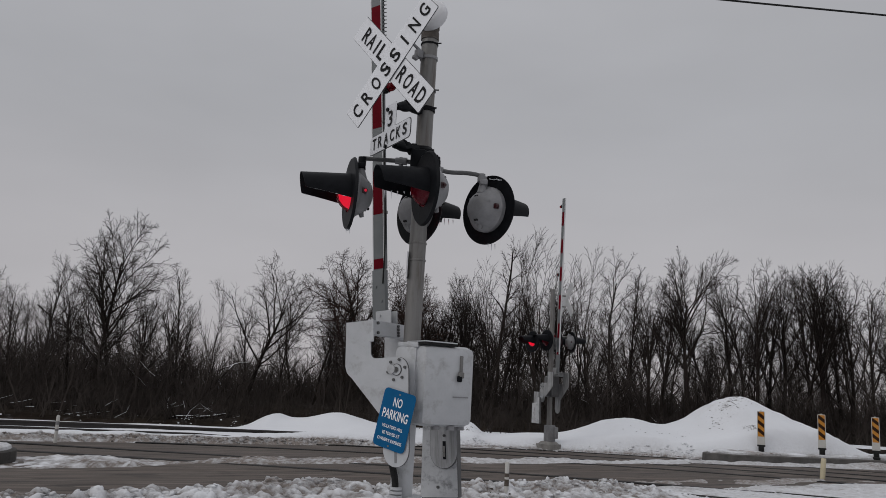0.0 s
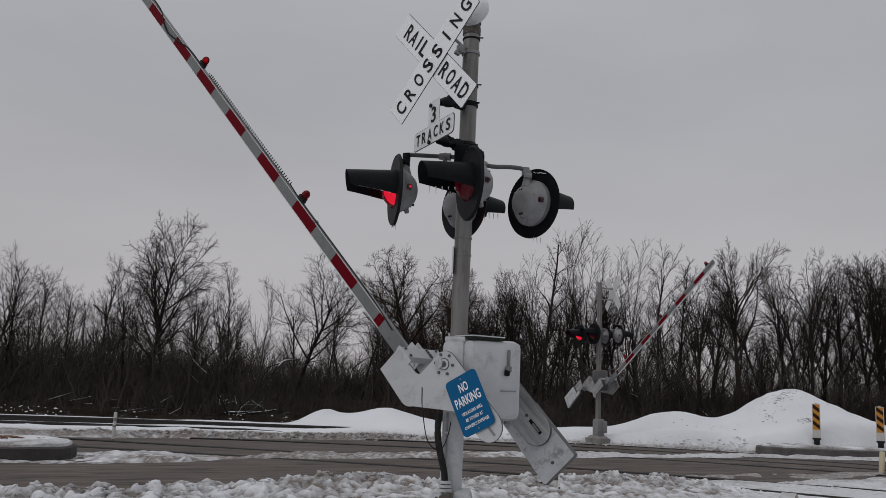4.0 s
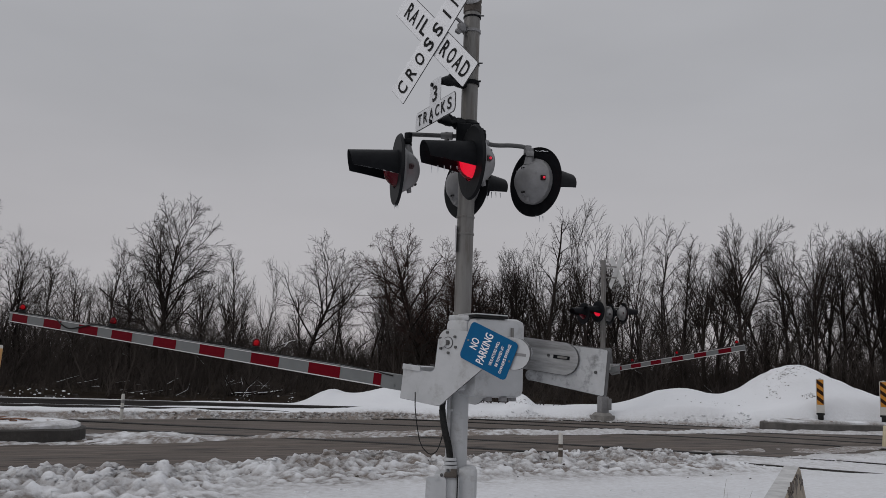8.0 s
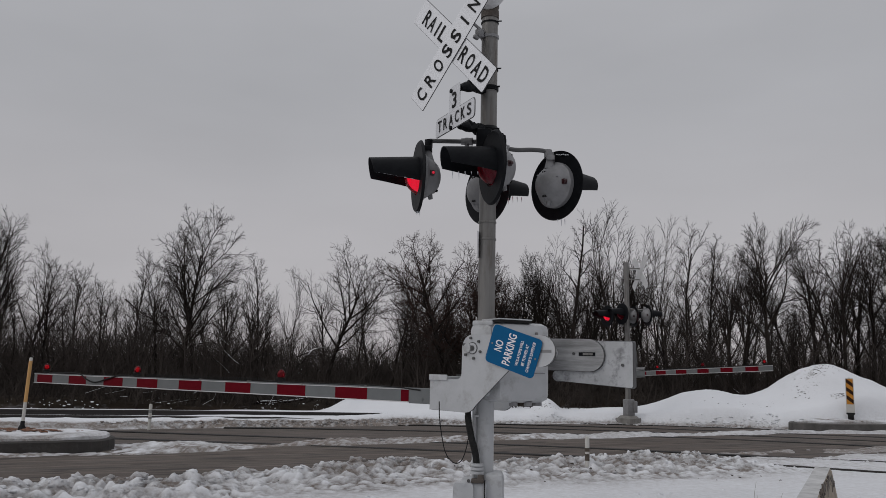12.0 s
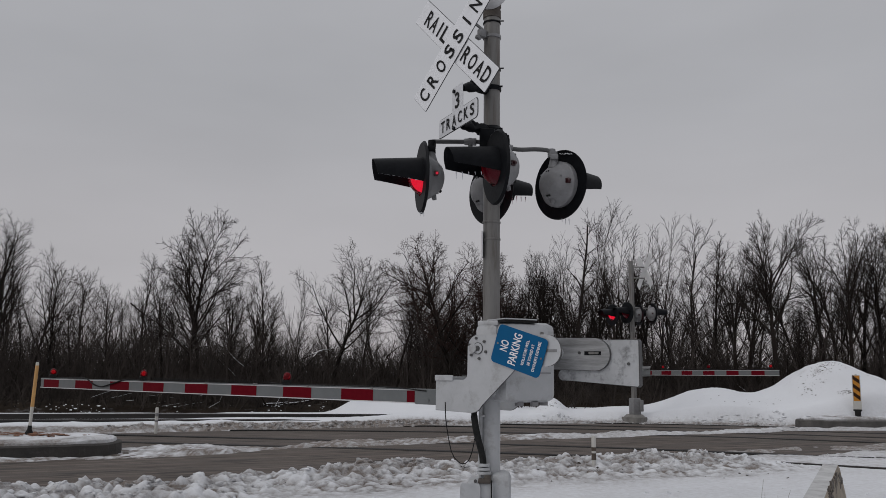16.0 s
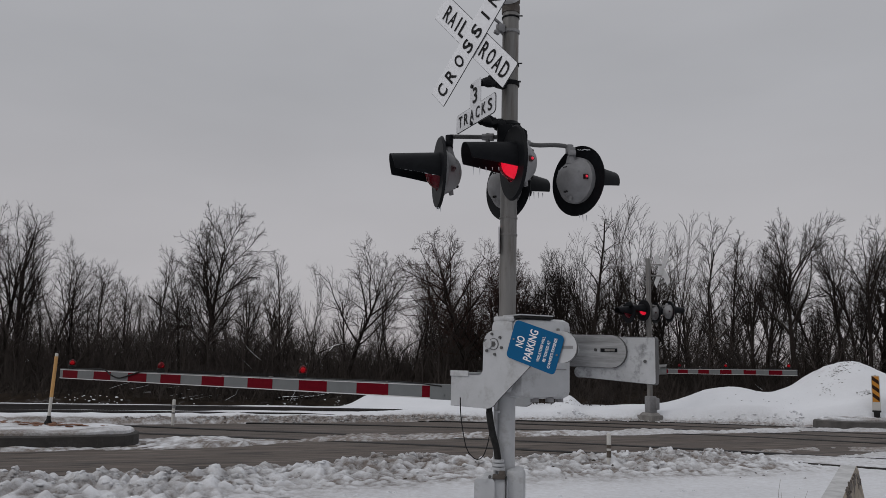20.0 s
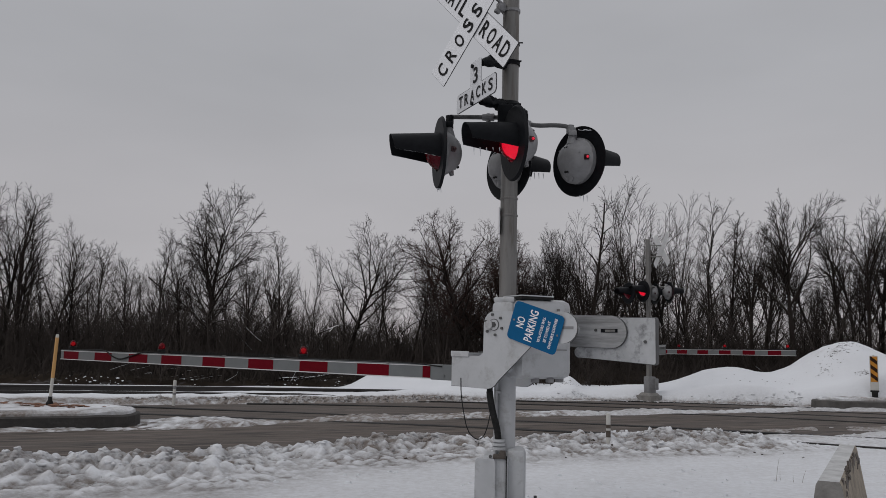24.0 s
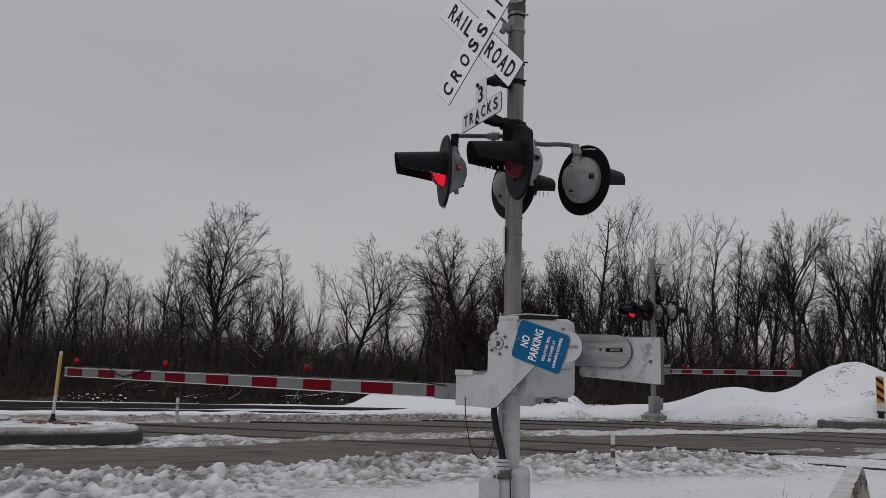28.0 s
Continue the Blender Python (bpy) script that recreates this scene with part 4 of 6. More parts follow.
def near_signal():
    t = thing("crossing_signal", pose(-0.243, 6.81, 0), "grey steel signal mast with crossbuck, bell and four red lights", "railway signal")
    L = lambda x, y, z: Vector((x + 0.243, y - 6.81, z))
    mast(t, 4.60)
    crossbuck(t, L(-0.544, 6.543, 4.139), 131.7)
    tracks_sign(t, L(-0.512, 6.45, 3.455), 150.0)
    # bell on the mast top
    bm = bmesh.new()
    lathe(bm, [(0.0, 0.055), (0.07, 0.05), (0.12, 0.03), (0.15, -0.01), (0.155, -0.03), (0.14, -0.03), (0.0, -0.02)], 28)
    part("bell", bm, SIGN_BACK, t, "round grey warning bell", smooth=True, at=Matrix.Translation(L(-0.255, 6.72, 4.685)) @ look((0, 0, 0), (0.25, 1, -0.12)))
    bm = bmesh.new()
    rod(bm, L(-0.255, 6.75, 4.685), L(-0.25, 6.86, 4.67), 0.05, seg=16)
    box(bm, L(-0.23, 6.83, 4.64), (0.11, 0.11, 0.14), 0.012)
    part("bell_bracket", bm, BLACK_PAINT, t, smooth=True)
    bm = bmesh.new()
    lathe(bm, [(0.072, 4.47), (0.079, 4.475), (0.079, 4.54), (0.074, 4.545), (0.074, 4.57), (0.080, 4.575), (0.080, 4.62), (0.0, 4.625)], 24)
    part("mast_cap", bm, RUSTY_CAP, t, "rusty brown mast cap", smooth=True)
    # sign brackets, clamps and bolts
    bm = bmesh.new()
    lathe(bm, [(0.0715, 4.285), (0.080, 4.288), (0.080, 4.312), (0.0715, 4.315)], 24)
    pipe(bm, [(-0.06, -0.07, 4.33), (-0.15, -0.15, 4.38), (-0.25, -0.21, 4.43)], 0.013, 8)
    box(bm, (-0.085, -0.075, 4.31), (0.07, 0.055, 0.075), 0.012, pose(0, 0, 0, 0, 0, 40))
    box(bm, (-0.115, -0.10, 4.265), (0.05, 0.035, 0.035), 0.008, pose(0, 0, 0, 0, 15, 40))
    part("sign_bracket", bm, HOUSING_GREY, t, "grey cast clamp with a thin stay", smooth=True)
    for z, z_end in ((3.83, 3.735), (3.455, 3.405)):
        bm = bmesh.new()
        lathe(bm, [(0.0715, z - 0.02), (0.082, z - 0.018), (0.082, z + 0.018), (0.0715, z + 0.02)], 24)
        a, e = Vector((-0.05, -0.06, z - 0.01)), Vector((-0.228, -0.336, z_end))
        knobs = [0.040, 0.052, 0.036, 0.044, 0.030, 0.046, 0.034, 0.026]
        pipe(bm, [a.lerp(e, i / 7) + Vector((0, 0, 0.012 * math.sin(2.6 * i))) for i in range(8)], knobs, 9)
        box(bm, (-0.075, -0.075, z - 0.01), (0.10, 0.07, 0.10), 0.018, pose(0, 0, 0, 0, 0, 45))
        box(bm, a.lerp(e, 0.55) + Vector((0, 0, 0.03)), (0.07, 0.05, 0.05), 0.012, pose(0, 0, 0, 10, 20, 50))
        rod(bm, (0.06, -0.07, z), (0.095, -0.07, z), 0.008, seg=6)
        part("sign_bracket", bm, BLACK_PAINT, t, "black cast clamp bracket", smooth=True)
    for z in (4.43, 4.0):
        bm = bmesh.new()
        lathe(bm, [(0.0715, z - 0.008), (0.078, z - 0.006), (0.078, z + 0.006), (0.0715, z + 0.008)], 24)
        rod(bm, (0.06, -0.05, z), (0.105, -0.05, z), 0.006, seg=6)
        part("band", bm, BLACK_PAINT, t, smooth=True)
    # cross arm and its junction box
    bm = bmesh.new()
    rod(bm, (0, 0, 3.22), (0, 0, 3.46), 0.098, seg=20)
    rod(bm, (0, 0, 3.46), (0, 0, 3.49), 0.098, 0.075, seg=20)
    box(bm, (-0.03, -0.16, 3.33), (0.13, 0.14, 0.17), 0.02)
    part("arm_junction", bm, BLACK_PAINT, t, "black cast junction box", smooth=True)
    ends = {"L1": L(-0.827, 6.609, 3.005), "L2": L(-0.204, 6.40, 3.033), "B1": L(-0.254, 7.20, 3.01), "B2": L(0.356, 6.99, 3.014)}
    for key, path in (("L1", [(-0.05, 0.0, 3.36), (-0.35, 0.03, 3.375), (-0.48, 0.0, 3.37), (-0.505, -0.09, 3.34), (-0.50, -0.17, 3.25)]),
                      ("B2", [(0.05, 0.0, 3.33), (0.22, 0.04, 3.30), (0.38, 0.08, 3.31), (0.50, 0.11, 3.30), (0.534, 0.118, 3.24)]),
                      ("L2", [(0, -0.08, 3.33), (0.02, -0.28, 3.33), (0.09, -0.34, 3.31), (0.125, -0.377, 3.25)]),
                      ("B1", [(0, 0.08, 3.33), (-0.02, 0.20, 3.32), (-0.06, 0.28, 3.30), (-0.078, 0.33, 3.24)])):
        bm = bmesh.new()
        pipe(bm, spline(path, 0.04), 0.019, 10)
        arm = part("lamp_arm", bm, ARM_PIPE, t, smooth=True)
        e, k, a = Vector(path[-1]), Vector(path[-2]), Vector(path[1]).lerp(Vector(path[0]), 0.55)
        bm = bmesh.new()
        rod(bm, e + Vector((0, 0, -0.03)), e + Vector((0, 0, 0.055)), 0.036, 0.030, 10)
        rod(bm, e.lerp(k, 0.6) + Vector((0, 0, -0.03)), e.lerp(k, 0.6) + Vector((0, 0, 0.04)), 0.034, seg=10)
        box(bm, e + Vector((0.0, -0.03, 0.0)), (0.07, 0.05, 0.045), 0.010)
        part("arm_knuckle", bm, HOUSING_GREY if key == "B2" else BLACK_PAINT, arm, "cast elbow fitting", smooth=True)
        bm = bmesh.new()
        d = (Vector(path[1]) - Vector(path[0])).normalized()
        rod(bm, a - 0.05 * d, a + 0.05 * d, 0.034, 0.028, 10)
        rod(bm, a - Vector((0, 0, 0.045)), a + Vector((0, 0, 0.03)), 0.020, seg=8)
        part("arm_socket", bm, HOUSING_GREY, arm, "cast pipe socket", smooth=True)
    front, back = (-0.957, -0.29, -0.01), (0.72, 0.69, 0.02)
    signal_lamp(t, ends["L1"], front, False, frost=True, ports=1)
    signal_lamp(t, ends["L2"], (-0.93, -0.37, -0.02), True, ports=1)
    signal_lamp(t, ends["B1"], (0.74, 0.67, 0.0), False, ports=-1)
    lamp = signal_lamp(t, ends["B2"], back, True, ports=-1)
    bm = bmesh.new()
    way = spline([(-0.01, 0.275, -0.02), (-0.05, 0.262, -0.022), (-0.09, 0.258, -0.022), (-0.15, 0.243, -0.02)], 0.006)
    way = [p + 0.006 * noise.noise_vector(p * 60) for p in way]
    pipe(bm, way, [0.0015 + 0.009 * abs(noise.noise(p * 45)) for p in way], 5)
    part("snow_patch", bm, SNOW, lamp, "patch of snow clinging to the disc", smooth=True)
    rng = random.Random(4)
    icicles(t, [(*(ends["L1"] + Vector((0.0 + 0.015 * i, -0.02, -0.30))), 0.02 + 0.05 * rng.random()) for i in range(3)])
    icicles(t, [(*(ends["L2"] + Vector((-0.10 - 0.05 * i, -0.14, -0.07))), 0.02 + 0.05 * rng.random()) for i in range(5)])
    icicles(t, [(*(ends["B1"] + Vector((0.10 + 0.04 * i, 0.06 + 0.02 * i, -0.02))), 0.04 + 0.07 * rng.random()) for i in range(6)])
    icicles(t, [(*(ends["B2"] + Vector((0.0 + 0.03 * i, -0.02, -0.30))), 0.02 + 0.04 * rng.random()) for i in range(3)])
    # small tag plate on the mast
    bm = bmesh.new()
    box(bm, (-0.075, -0.045, 2.46), (0.012, 0.085, 0.22), 0.003)
    part("tag_plate", bm, SIGN_BACK, t)
    # gate mechanism case
    e1 = pose(0, 0, 0, 0, 0, 33.5)
    bm = bmesh.new()
    c = L(0.026, 6.61, 0) + e1 @ Vector((0, 0.17, 0))
    cc = Vector((c.x, c.y, 0)) + e1 @ Vector((0.072, 0, 0))
    box(bm, (cc.x, cc.y, 1.485), (0.496, 0.34, 0.640), 0.06, e1)
    case = part("mechanism_case", bm, WHITE_PAINT, t, "white painted steel gate mechanism case", smooth=True)
    bm = bmesh.new()
    lc = Vector((c.x, c.y, 0)) + e1 @ Vector((-0.022, 0, 0))
    box(bm, (lc.x, lc.y, 1.826), (0.31, 0.335, 0.010), 0.004, e1)
    part("case_lid", bm, WHITE_PAINT, case, smooth=True)
    bm = bmesh.new()
    box(bm, (lc.x, lc.y, 1.810), (0.306, 0.331, 0.022), 0.0, e1)
    part("lid_seal", bm, BLACK_RUBBER, case, "dark rubber seal")
    bm = bmesh.new()
    d = L(-0.24, 6.80, 0)
    box(bm, (d.x + 0.03, d.y - 0.03, 1.50), (0.22, 0.30, 0.58), 0.05, pose(0, 0, 0, 0, 0, -31))
    box(bm, (d.x + 0.04, d.y - 0.03, 1.796), (0.20, 0.27, 0.045), 0.012, pose(0, 0, 0, 0, 0, -31))
    rod(bm, (0.145, 0.24, 1.59), (-0.145, -0.24, 1.59), 0.035, seg=16)
    part("gear_case", bm, WHITE_PAINT, t, "white cast gear case with a shaft", smooth=True)
    bm = bmesh.new()
    f = Vector((c.x, c.y, 0)) + e1 @ Vector((0.17, -0.178, 0))
    box(bm, (f.x, f.y, 1.645), (0.024, 0.02, 0.17), 0.005, e1)
    box(bm, (f.x, f.y - 0.01, 1.575), (0.05, 0.03, 0.05), 0.008, e1)
    part("latch", bm, GALVANISED, case, "padlocked steel latch", smooth=True)
    bm = bmesh.new()
    box(bm, (f.x - 0.01, f.y - 0.022, 1.545), (0.046, 0.024, 0.05), 0.010, e1)
    rod(bm, (f.x - 0.01, f.y - 0.022, 1.565), (f.x - 0.01, f.y - 0.022, 1.60), 0.006, seg=6)
    part("padlock", bm, BLACK_PAINT, case, "small dark padlock", smooth=True)
    bm = bmesh.new()
    box(bm, (f.x + 0.005, f.y - 0.003, 1.40), (0.15, 0.004, 0.010), 0.0, e1)
    part("stencil_mark", bm, HOUSING_GREY, case, "worn unreadable line of lettering")
    for dx, dy in ((0.0, -0.1), (0.13, -0.12), (0.25, -0.08)):
        v = Vector((c.x, c.y, 0)) + e1 @ Vector((dx, dy, 0))
        bm = bmesh.new()
        rod(bm, (v.x, v.y, 1.138), (v.x, v.y, 1.172), 0.034, seg=10)
        part("mount_bolt", bm, HOUSING_GREY, case, smooth=True)
    # hose, loose cable and the base box
    bm = bmesh.new()
    pipe(bm, spline([L(-0.37, 6.70, 1.20), L(-0.375, 6.69, 1.05), L(-0.35, 6.69, 0.90), L(-0.31, 6.69, 0.75), L(-0.30, 6.69, 0.66)], 0.05), 0.027, 12)
    part("hose", bm, BLACK_RUBBER, t, "black rubber cable hose", smooth=True)
    bm = bmesh.new()
    for i in range(3):
        rod(bm, L(-0.297, 6.69, 0.60 + 0.03 * i), L(-0.297, 6.69, 0.622 + 0.03 * i), 0.055 - 0.004 * i, seg=16)
    part("hose_gland", bm, WHITE_PAINT, t, smooth=True)
    bm = bmesh.new()
    pipe(bm, spline([L(-0.609, 6.672, 1.16), L(-0.60, 6.67, 1.0), L(-0.557, 6.677, 0.774), L(-0.51, 6.68, 0.70), L(-0.465, 6.684, 0.675), L(-0.42, 6.69, 0.70), L(-0.386, 6.689, 0.79), L(-0.366, 6.69, 0.90)], 0.03), 0.0045, 6)
    global LOOSE_CABLE
    LOOSE_CABLE = part("loose_cable", bm, BLACK_RUBBER, t, "thin black cable hanging in a loop", smooth=True)
    bm = bmesh.new()
    box(bm, (-0.08, -0.03, 0.30), (0.21, 0.34, 0.50), 0.03)
    box(bm, (0.08, -0.01, 0.33), (0.16, 0.30, 0.56), 0.05)
    part("base_box", bm, WHITE_PAINT, t, "white painted cast base box", smooth=True)
    bm = bmesh.new()
    rod(bm, (-0.085, -0.045, 0.55), (-0.085, -0.045, 1.22), 0.016, seg=10)
    for z in (0.78, 1.05):
        box(bm, (-0.072, -0.045, z), (0.05, 0.05, 0.02), 0.004)
    part("conduit", bm, WHITE_PAINT, t, "white painted conduit strapped to the mast", smooth=True)
    bm = bmesh.new()
    box(bm, (-0.045, -0.19, 0.555), (0.10, 0.07, 0.035), 0.008)
    rod(bm, (-0.02, -0.19, 0.565), (-0.02, -0.19, 0.60), 0.030, 0.024, 12)
    part("cable_gland", bm, RUSTY_CAP, t, "dark stained cable gland", smooth=True)
    bm = bmesh.new()
    box(bm, (0.012, -0.19, 0.31), (0.008, 0.05, 0.50))
    part("box_seam", bm, BLACK_RUBBER, t, "dark seam between the two boxes")
    for x, z in ((-0.115, 0.555), (-0.115, 0.50)):
        bm = bmesh.new()
        rod(bm, (x, -0.218, z), (x, -0.196, z), 0.013, seg=8)
        part("box_bolt", bm, BOLT_STEEL, t)
    bm = bmesh.new()
    slab(bm, [(-0.155 + x * 0.16, 0.36 + z * 0.36) for x, z in rounded(1, 1, 0.12)], -0.235, -0.195)
    for z in (0.22, 0.53):
        rod(bm, (-0.15, -0.25, z), (-0.15, -0.235, z), 0.012, seg=8)
    part("base_cover", bm, WHITE_PAINT, t, smooth=True)
    bm = bmesh.new()
    box(bm, (0, 0, 0.02), (0.62, 0.62, 0.22), 0.03)
    part("foundation", bm, CONCRETE, t)
    for sx in (-0.24, 0.24):
        for sy in (-0.24, 0.24):
            bm = bmesh.new()
            rod(bm, (sx, sy, 0.10), (sx, sy, 0.19), 0.014, seg=8)
            rod(bm, (sx, sy, 0.13), (sx, sy, 0.155), 0.028, seg=6)
            part("anchor_bolt", bm, BOLT_STEEL, t)
    return t


# ---- the gates ----
GATE_ROWS = [(0, 84.6), (0.5, 82), (1, 76.9), (1.5, 72.4), (2, 67.5), (2.5, 62.9), (3, 57.1), (3.5, 51.2), (4.5, 38.8), (5.5, 27.8), (6, 22.5), (6.5, 17.1), (7, 11.9),
             (7.5, 7.3), (8, 5.1), (8.5, 3.5), (9, 2.3), (9.5, 1.5), (10, 1.05), (10.5, 0.55), (11, 0.3), (12, 0.05), (13, 0), (28, 0)]
FAR_ROWS = [(0, 88.8), (0.5, 88.4), (1, 85.6), (1.5, 77.6), (2, 69.2), (2.5, 60.6), (3, 52.0), (3.5, 43.5), (4.5, 29.5), (5.5, 18.0), (6, 12.9), (6.5, 9.7), (7, 7.9), (7.5, 7.3), (8, 7.0),
            (9, 6.0), (10, 4.7), (11, 3.6), (12.5, 1.6), (14.0, 0.8), (15.5, 0.5), (17, 0.4), (28, 0.4)]


def plate_outline(tail=-0.66):
    return ([(0.39, -0.50), (0.39, -0.25), (0.115, -0.25)] + arc(0.115, -0.205, 0.045, 270, 180, 4) + [(0.07, 0.01)] + arc(-0.03, 0.01, 0.10, 0, 90, 6)
            + [(tail, 0.10)] + arc(tail, -0.02, 0.12, 90, 270, 10) + [(max(tail + 0.02, -0.40), -0.14), (-0.067, -0.445)] + arc(0.03, -0.40, 0.11, 225, 270, 4))


def arm_light(parent, x, second):
    """A small red two-way lamp on the arm's upper edge; second None burns steadily."""
    at = pose(x + 0.05, -0.08, -0.345)
    bm = bmesh.new()
    box(bm, (0, 0, 0.018), (0.09, 0.05, 0.035), 0.008)
    box(bm, (0.035, 0, 0.03), (0.03, 0.06, 0.05), 0.006)
    lathe(bm, [(0.0, 0.03), (0.042, 0.032), (0.045, 0.05), (0.03, 0.055)], 16)
    lamp = part("arm_light", bm, BLACK_RUBBER, parent, "small red warning light", smooth=True, at=at)
    bm = bmesh.new()
    bmesh.ops.create_uvsphere(bm, u_segments=16, v_segments=12, radius=0.045, matrix=pose(0, 0, 0.082) @ Matrix.Diagonal((0.92, 0.92, 1.15, 1)))
    part("arm_lens", bm, DOME_RED, lamp, "red plastic dome", smooth=True)
    bm = bmesh.new()
    bmesh.ops.create_uvsphere(bm, u_segments=14, v_segments=10, radius=0.026, matrix=pose(0, 0, 0.088))
    part("arm_bulb", bm, ARM_GLOW, lamp, "glowing red bulb", smooth=True)
    if second is not None:
        # added half shell that hides the bulb to blink the light
        bm = bmesh.new()
        bmesh.ops.create_uvsphere(bm, u_segments=16, v_segments=12, radius=0.034)
        bmesh.ops.delete(bm, geom=[v for v in bm.verts if v.co.z < -1e-4], context="VERTS")
        sh = part("arm_shutter", bm, SHUTTER, lamp, "dim inner shutter added to blink the light", smooth=True, at=pose(0, 0, 0.088, -70))
        SHUTTERS.append((sh, pose(0, 0, 0.088) @ pose(0, 0, 0, -70), second))


def gate(at, label, edges, tip, lights, sign, paint=WHITE_PAINT):
    """A gate about its shaft: x along the lowered arm, z up. edges: where the red bands begin and end."""
    t = thing("crossing_gate", at, label, "barrier", "crossing gates")
    for y0, y1 in ((0.27, 0.285), (-0.285, -0.27)):
        bm = bmesh.new()
        slab(bm, plate_outline(-0.66 if y0 > 0 else -0.36), y0, y1, 0.003)
        p = part("support_plate", bm, paint, t, "painted steel arm support plate")
        # side faces coloured dark to draw the shade line round the plate
        p.data.materials.append(SHADE_EDGE)
        for f in p.data.polygons:
            f.material_index = 0 if abs(f.normal.y) > 0.9 else 1
        s = 1 if y0 > 0 else -1
        for k in range(6):
            a = radians(60 * k + 20)
            o = (-0.03 + 0.082 * math.cos(a), 0.082 * math.sin(a))
            bm = bmesh.new()
            rod(bm, (o[0], s * 0.285, o[1]), (o[0], s * 0.298, o[1]), 0.012, seg=6)
            part("plate_bolt", bm, BOLT_STEEL, p)
        bm = bmesh.new()
        rod(bm, (-0.03, s * 0.285, 0), (-0.03, s * 0.289, 0), 0.048, seg=20)
        part("washer", bm, BOLT_STEEL, p, smooth=True)
        bm = bmesh.new()
        rod(bm, (-0.03, s * 0.289, 0), (-0.03, s * 0.292, 0), 0.042, seg=20)
        part("shaft_flange", bm, paint, p, smooth=True)
        bm = bmesh.new()
        rod(bm, (-0.03, s * 0.291, 0), (-0.03, s * 0.297, 0), 0.024, seg=6)
        rod(bm, (-0.03, s * 0.296, 0), (-0.03, s * 0.301, 0), 0.012, seg=8)
        part("shaft_nut", bm, BOLT_STEEL, p)
        if s > 0:
            bm = bmesh.new()
            box(bm, (-0.69, 0.2855, -0.022), (0.11, 0.004, 0.022))
            part("slot", bm, HOUSING_GREY, p, "dark slot")
    bm = bmesh.new()
    box(bm, (0.330, 0, -0.235), (0.118, 0.56, 0.012), 0.003)
    box(bm, (0.30, 0.292, -0.238), (0.18, 0.012, 0.045), 0.003)
    cross = part("cross_plate", bm, paint, t, "bolted cross plate")
    for x, y in ((0.288, 0.22), (0.288, -0.08), (0.312, -0.08), (0.34, -0.08), (0.368, 0.22), (0.368, -0.08), (0.368, -0.22), (0.288, -0.22)):
        bm = bmesh.new()
        rod(bm, (x, y, -0.229), (x, y, -0.214), 0.013, seg=6)
        part("cross_bolt", bm, BOLT_STEEL, cross)
    bm = bmesh.new()
    box(bm, (0.384, 0.0, -0.262), (0.010, 0.54, 0.055), 0.002)
    box(bm, (0.275, 0.0, -0.262), (0.010, 0.54, 0.055), 0.002)
    part("channel_flange", bm, paint, t)
    bm = bmesh.new()
    box(bm, (0.41, -0.035, -0.345), (0.20, 0.012, 0.16), 0.004)
    box(bm, (0.41, -0.125, -0.345), (0.20, 0.012, 0.16), 0.004)
    for x in (0.35, 0.47):
        rod(bm, (x, -0.14, -0.38), (x, -0.02, -0.38), 0.014, seg=6)
    part("arm_bracket", bm, paint, t)
    # counterweights behind the mast
    bm = bmesh.new()
    slab(bm, [(-1.165, 0.085), (-1.175, 0.07), (-1.175, -0.28), (-1.16, -0.295), (-0.53, -0.25)] + arc(-0.49, -0.205, 0.05, -80, 80, 8) + [(-0.60, -0.165), (-0.62, 0.09)], -0.36, -0.30, 0.006)
    w = part("counterweight", bm, WEIGHT_PAINT, t, "scuffed white counterweight plate", at=pose(0.11, -0.18, 0))
    w.data.materials.append(SHADE_EDGE)
    for f in w.data.polygons:
        f.material_index = 0 if abs(f.normal.y) > 0.9 else 1
    bm = bmesh.new()
    slab(bm, [(-0.30, 0.11), (-0.80, 0.10)] + arc(-0.80, -0.035, 0.135, 90, 270, 10) + [(-0.30, -0.16)], -0.30, -0.275, 0.004)
    wa = part("weight_arm", bm, WORN_ARM, w, "scuffed white slotted arm")
    wa.data.materials.append(SHADE_EDGE)
    for f in wa.data.polygons:
        f.material_index = 0 if abs(f.normal.y) > 0.9 else 1
    bm = bmesh.new()
    box(bm, (-0.78, -0.272, -0.024), (0.15, 0.006, 0.030), 0.002)
    part("weight_slot", bm, BLACK_PAINT, w, "dark slot")
    bm = bmesh.new()
    box(bm, (-0.79, -0.268, -0.024), (0.09, 0.006, 0.018), 0.002)
    part("slot_pin", bm, GALVANISED, w)
    for x, y, z, r in ((-1.085, -0.300, -0.11, 0.013), (-0.66, -0.275, -0.02, 0.012)):
        bm = bmesh.new()
        rod(bm, (x, y, z), (x, y + 0.013, z), r, seg=8)
        part("weight_bolt", bm, BOLT_STEEL, w)
    bm = bmesh.new()
    rod(bm, (-0.35, -0.28, -0.02), (-0.35, -0.46, -0.02), 0.05, seg=14)
    part("weight_spacer", bm, WHITE_PAINT, t, smooth=True)
    # the arm: a box of aluminium with red bands, lamps and a coiled lead
    bm = bmesh.new()
    box(bm, ((0.31 + tip) / 2, 0, -0.41), (tip - 0.31, 0.030, 0.122), 0.003)
    box(bm, (0.57, 0, -0.41), (0.52, 0.046, 0.136), 0.004)
    rod(bm, (0.55, -0.03, -0.38), (0.55, 0.03, -0.38), 0.012, seg=6)
    rod(bm, (0.68, -0.03, -0.44), (0.68, 0.03, -0.44), 0.012, seg=6)
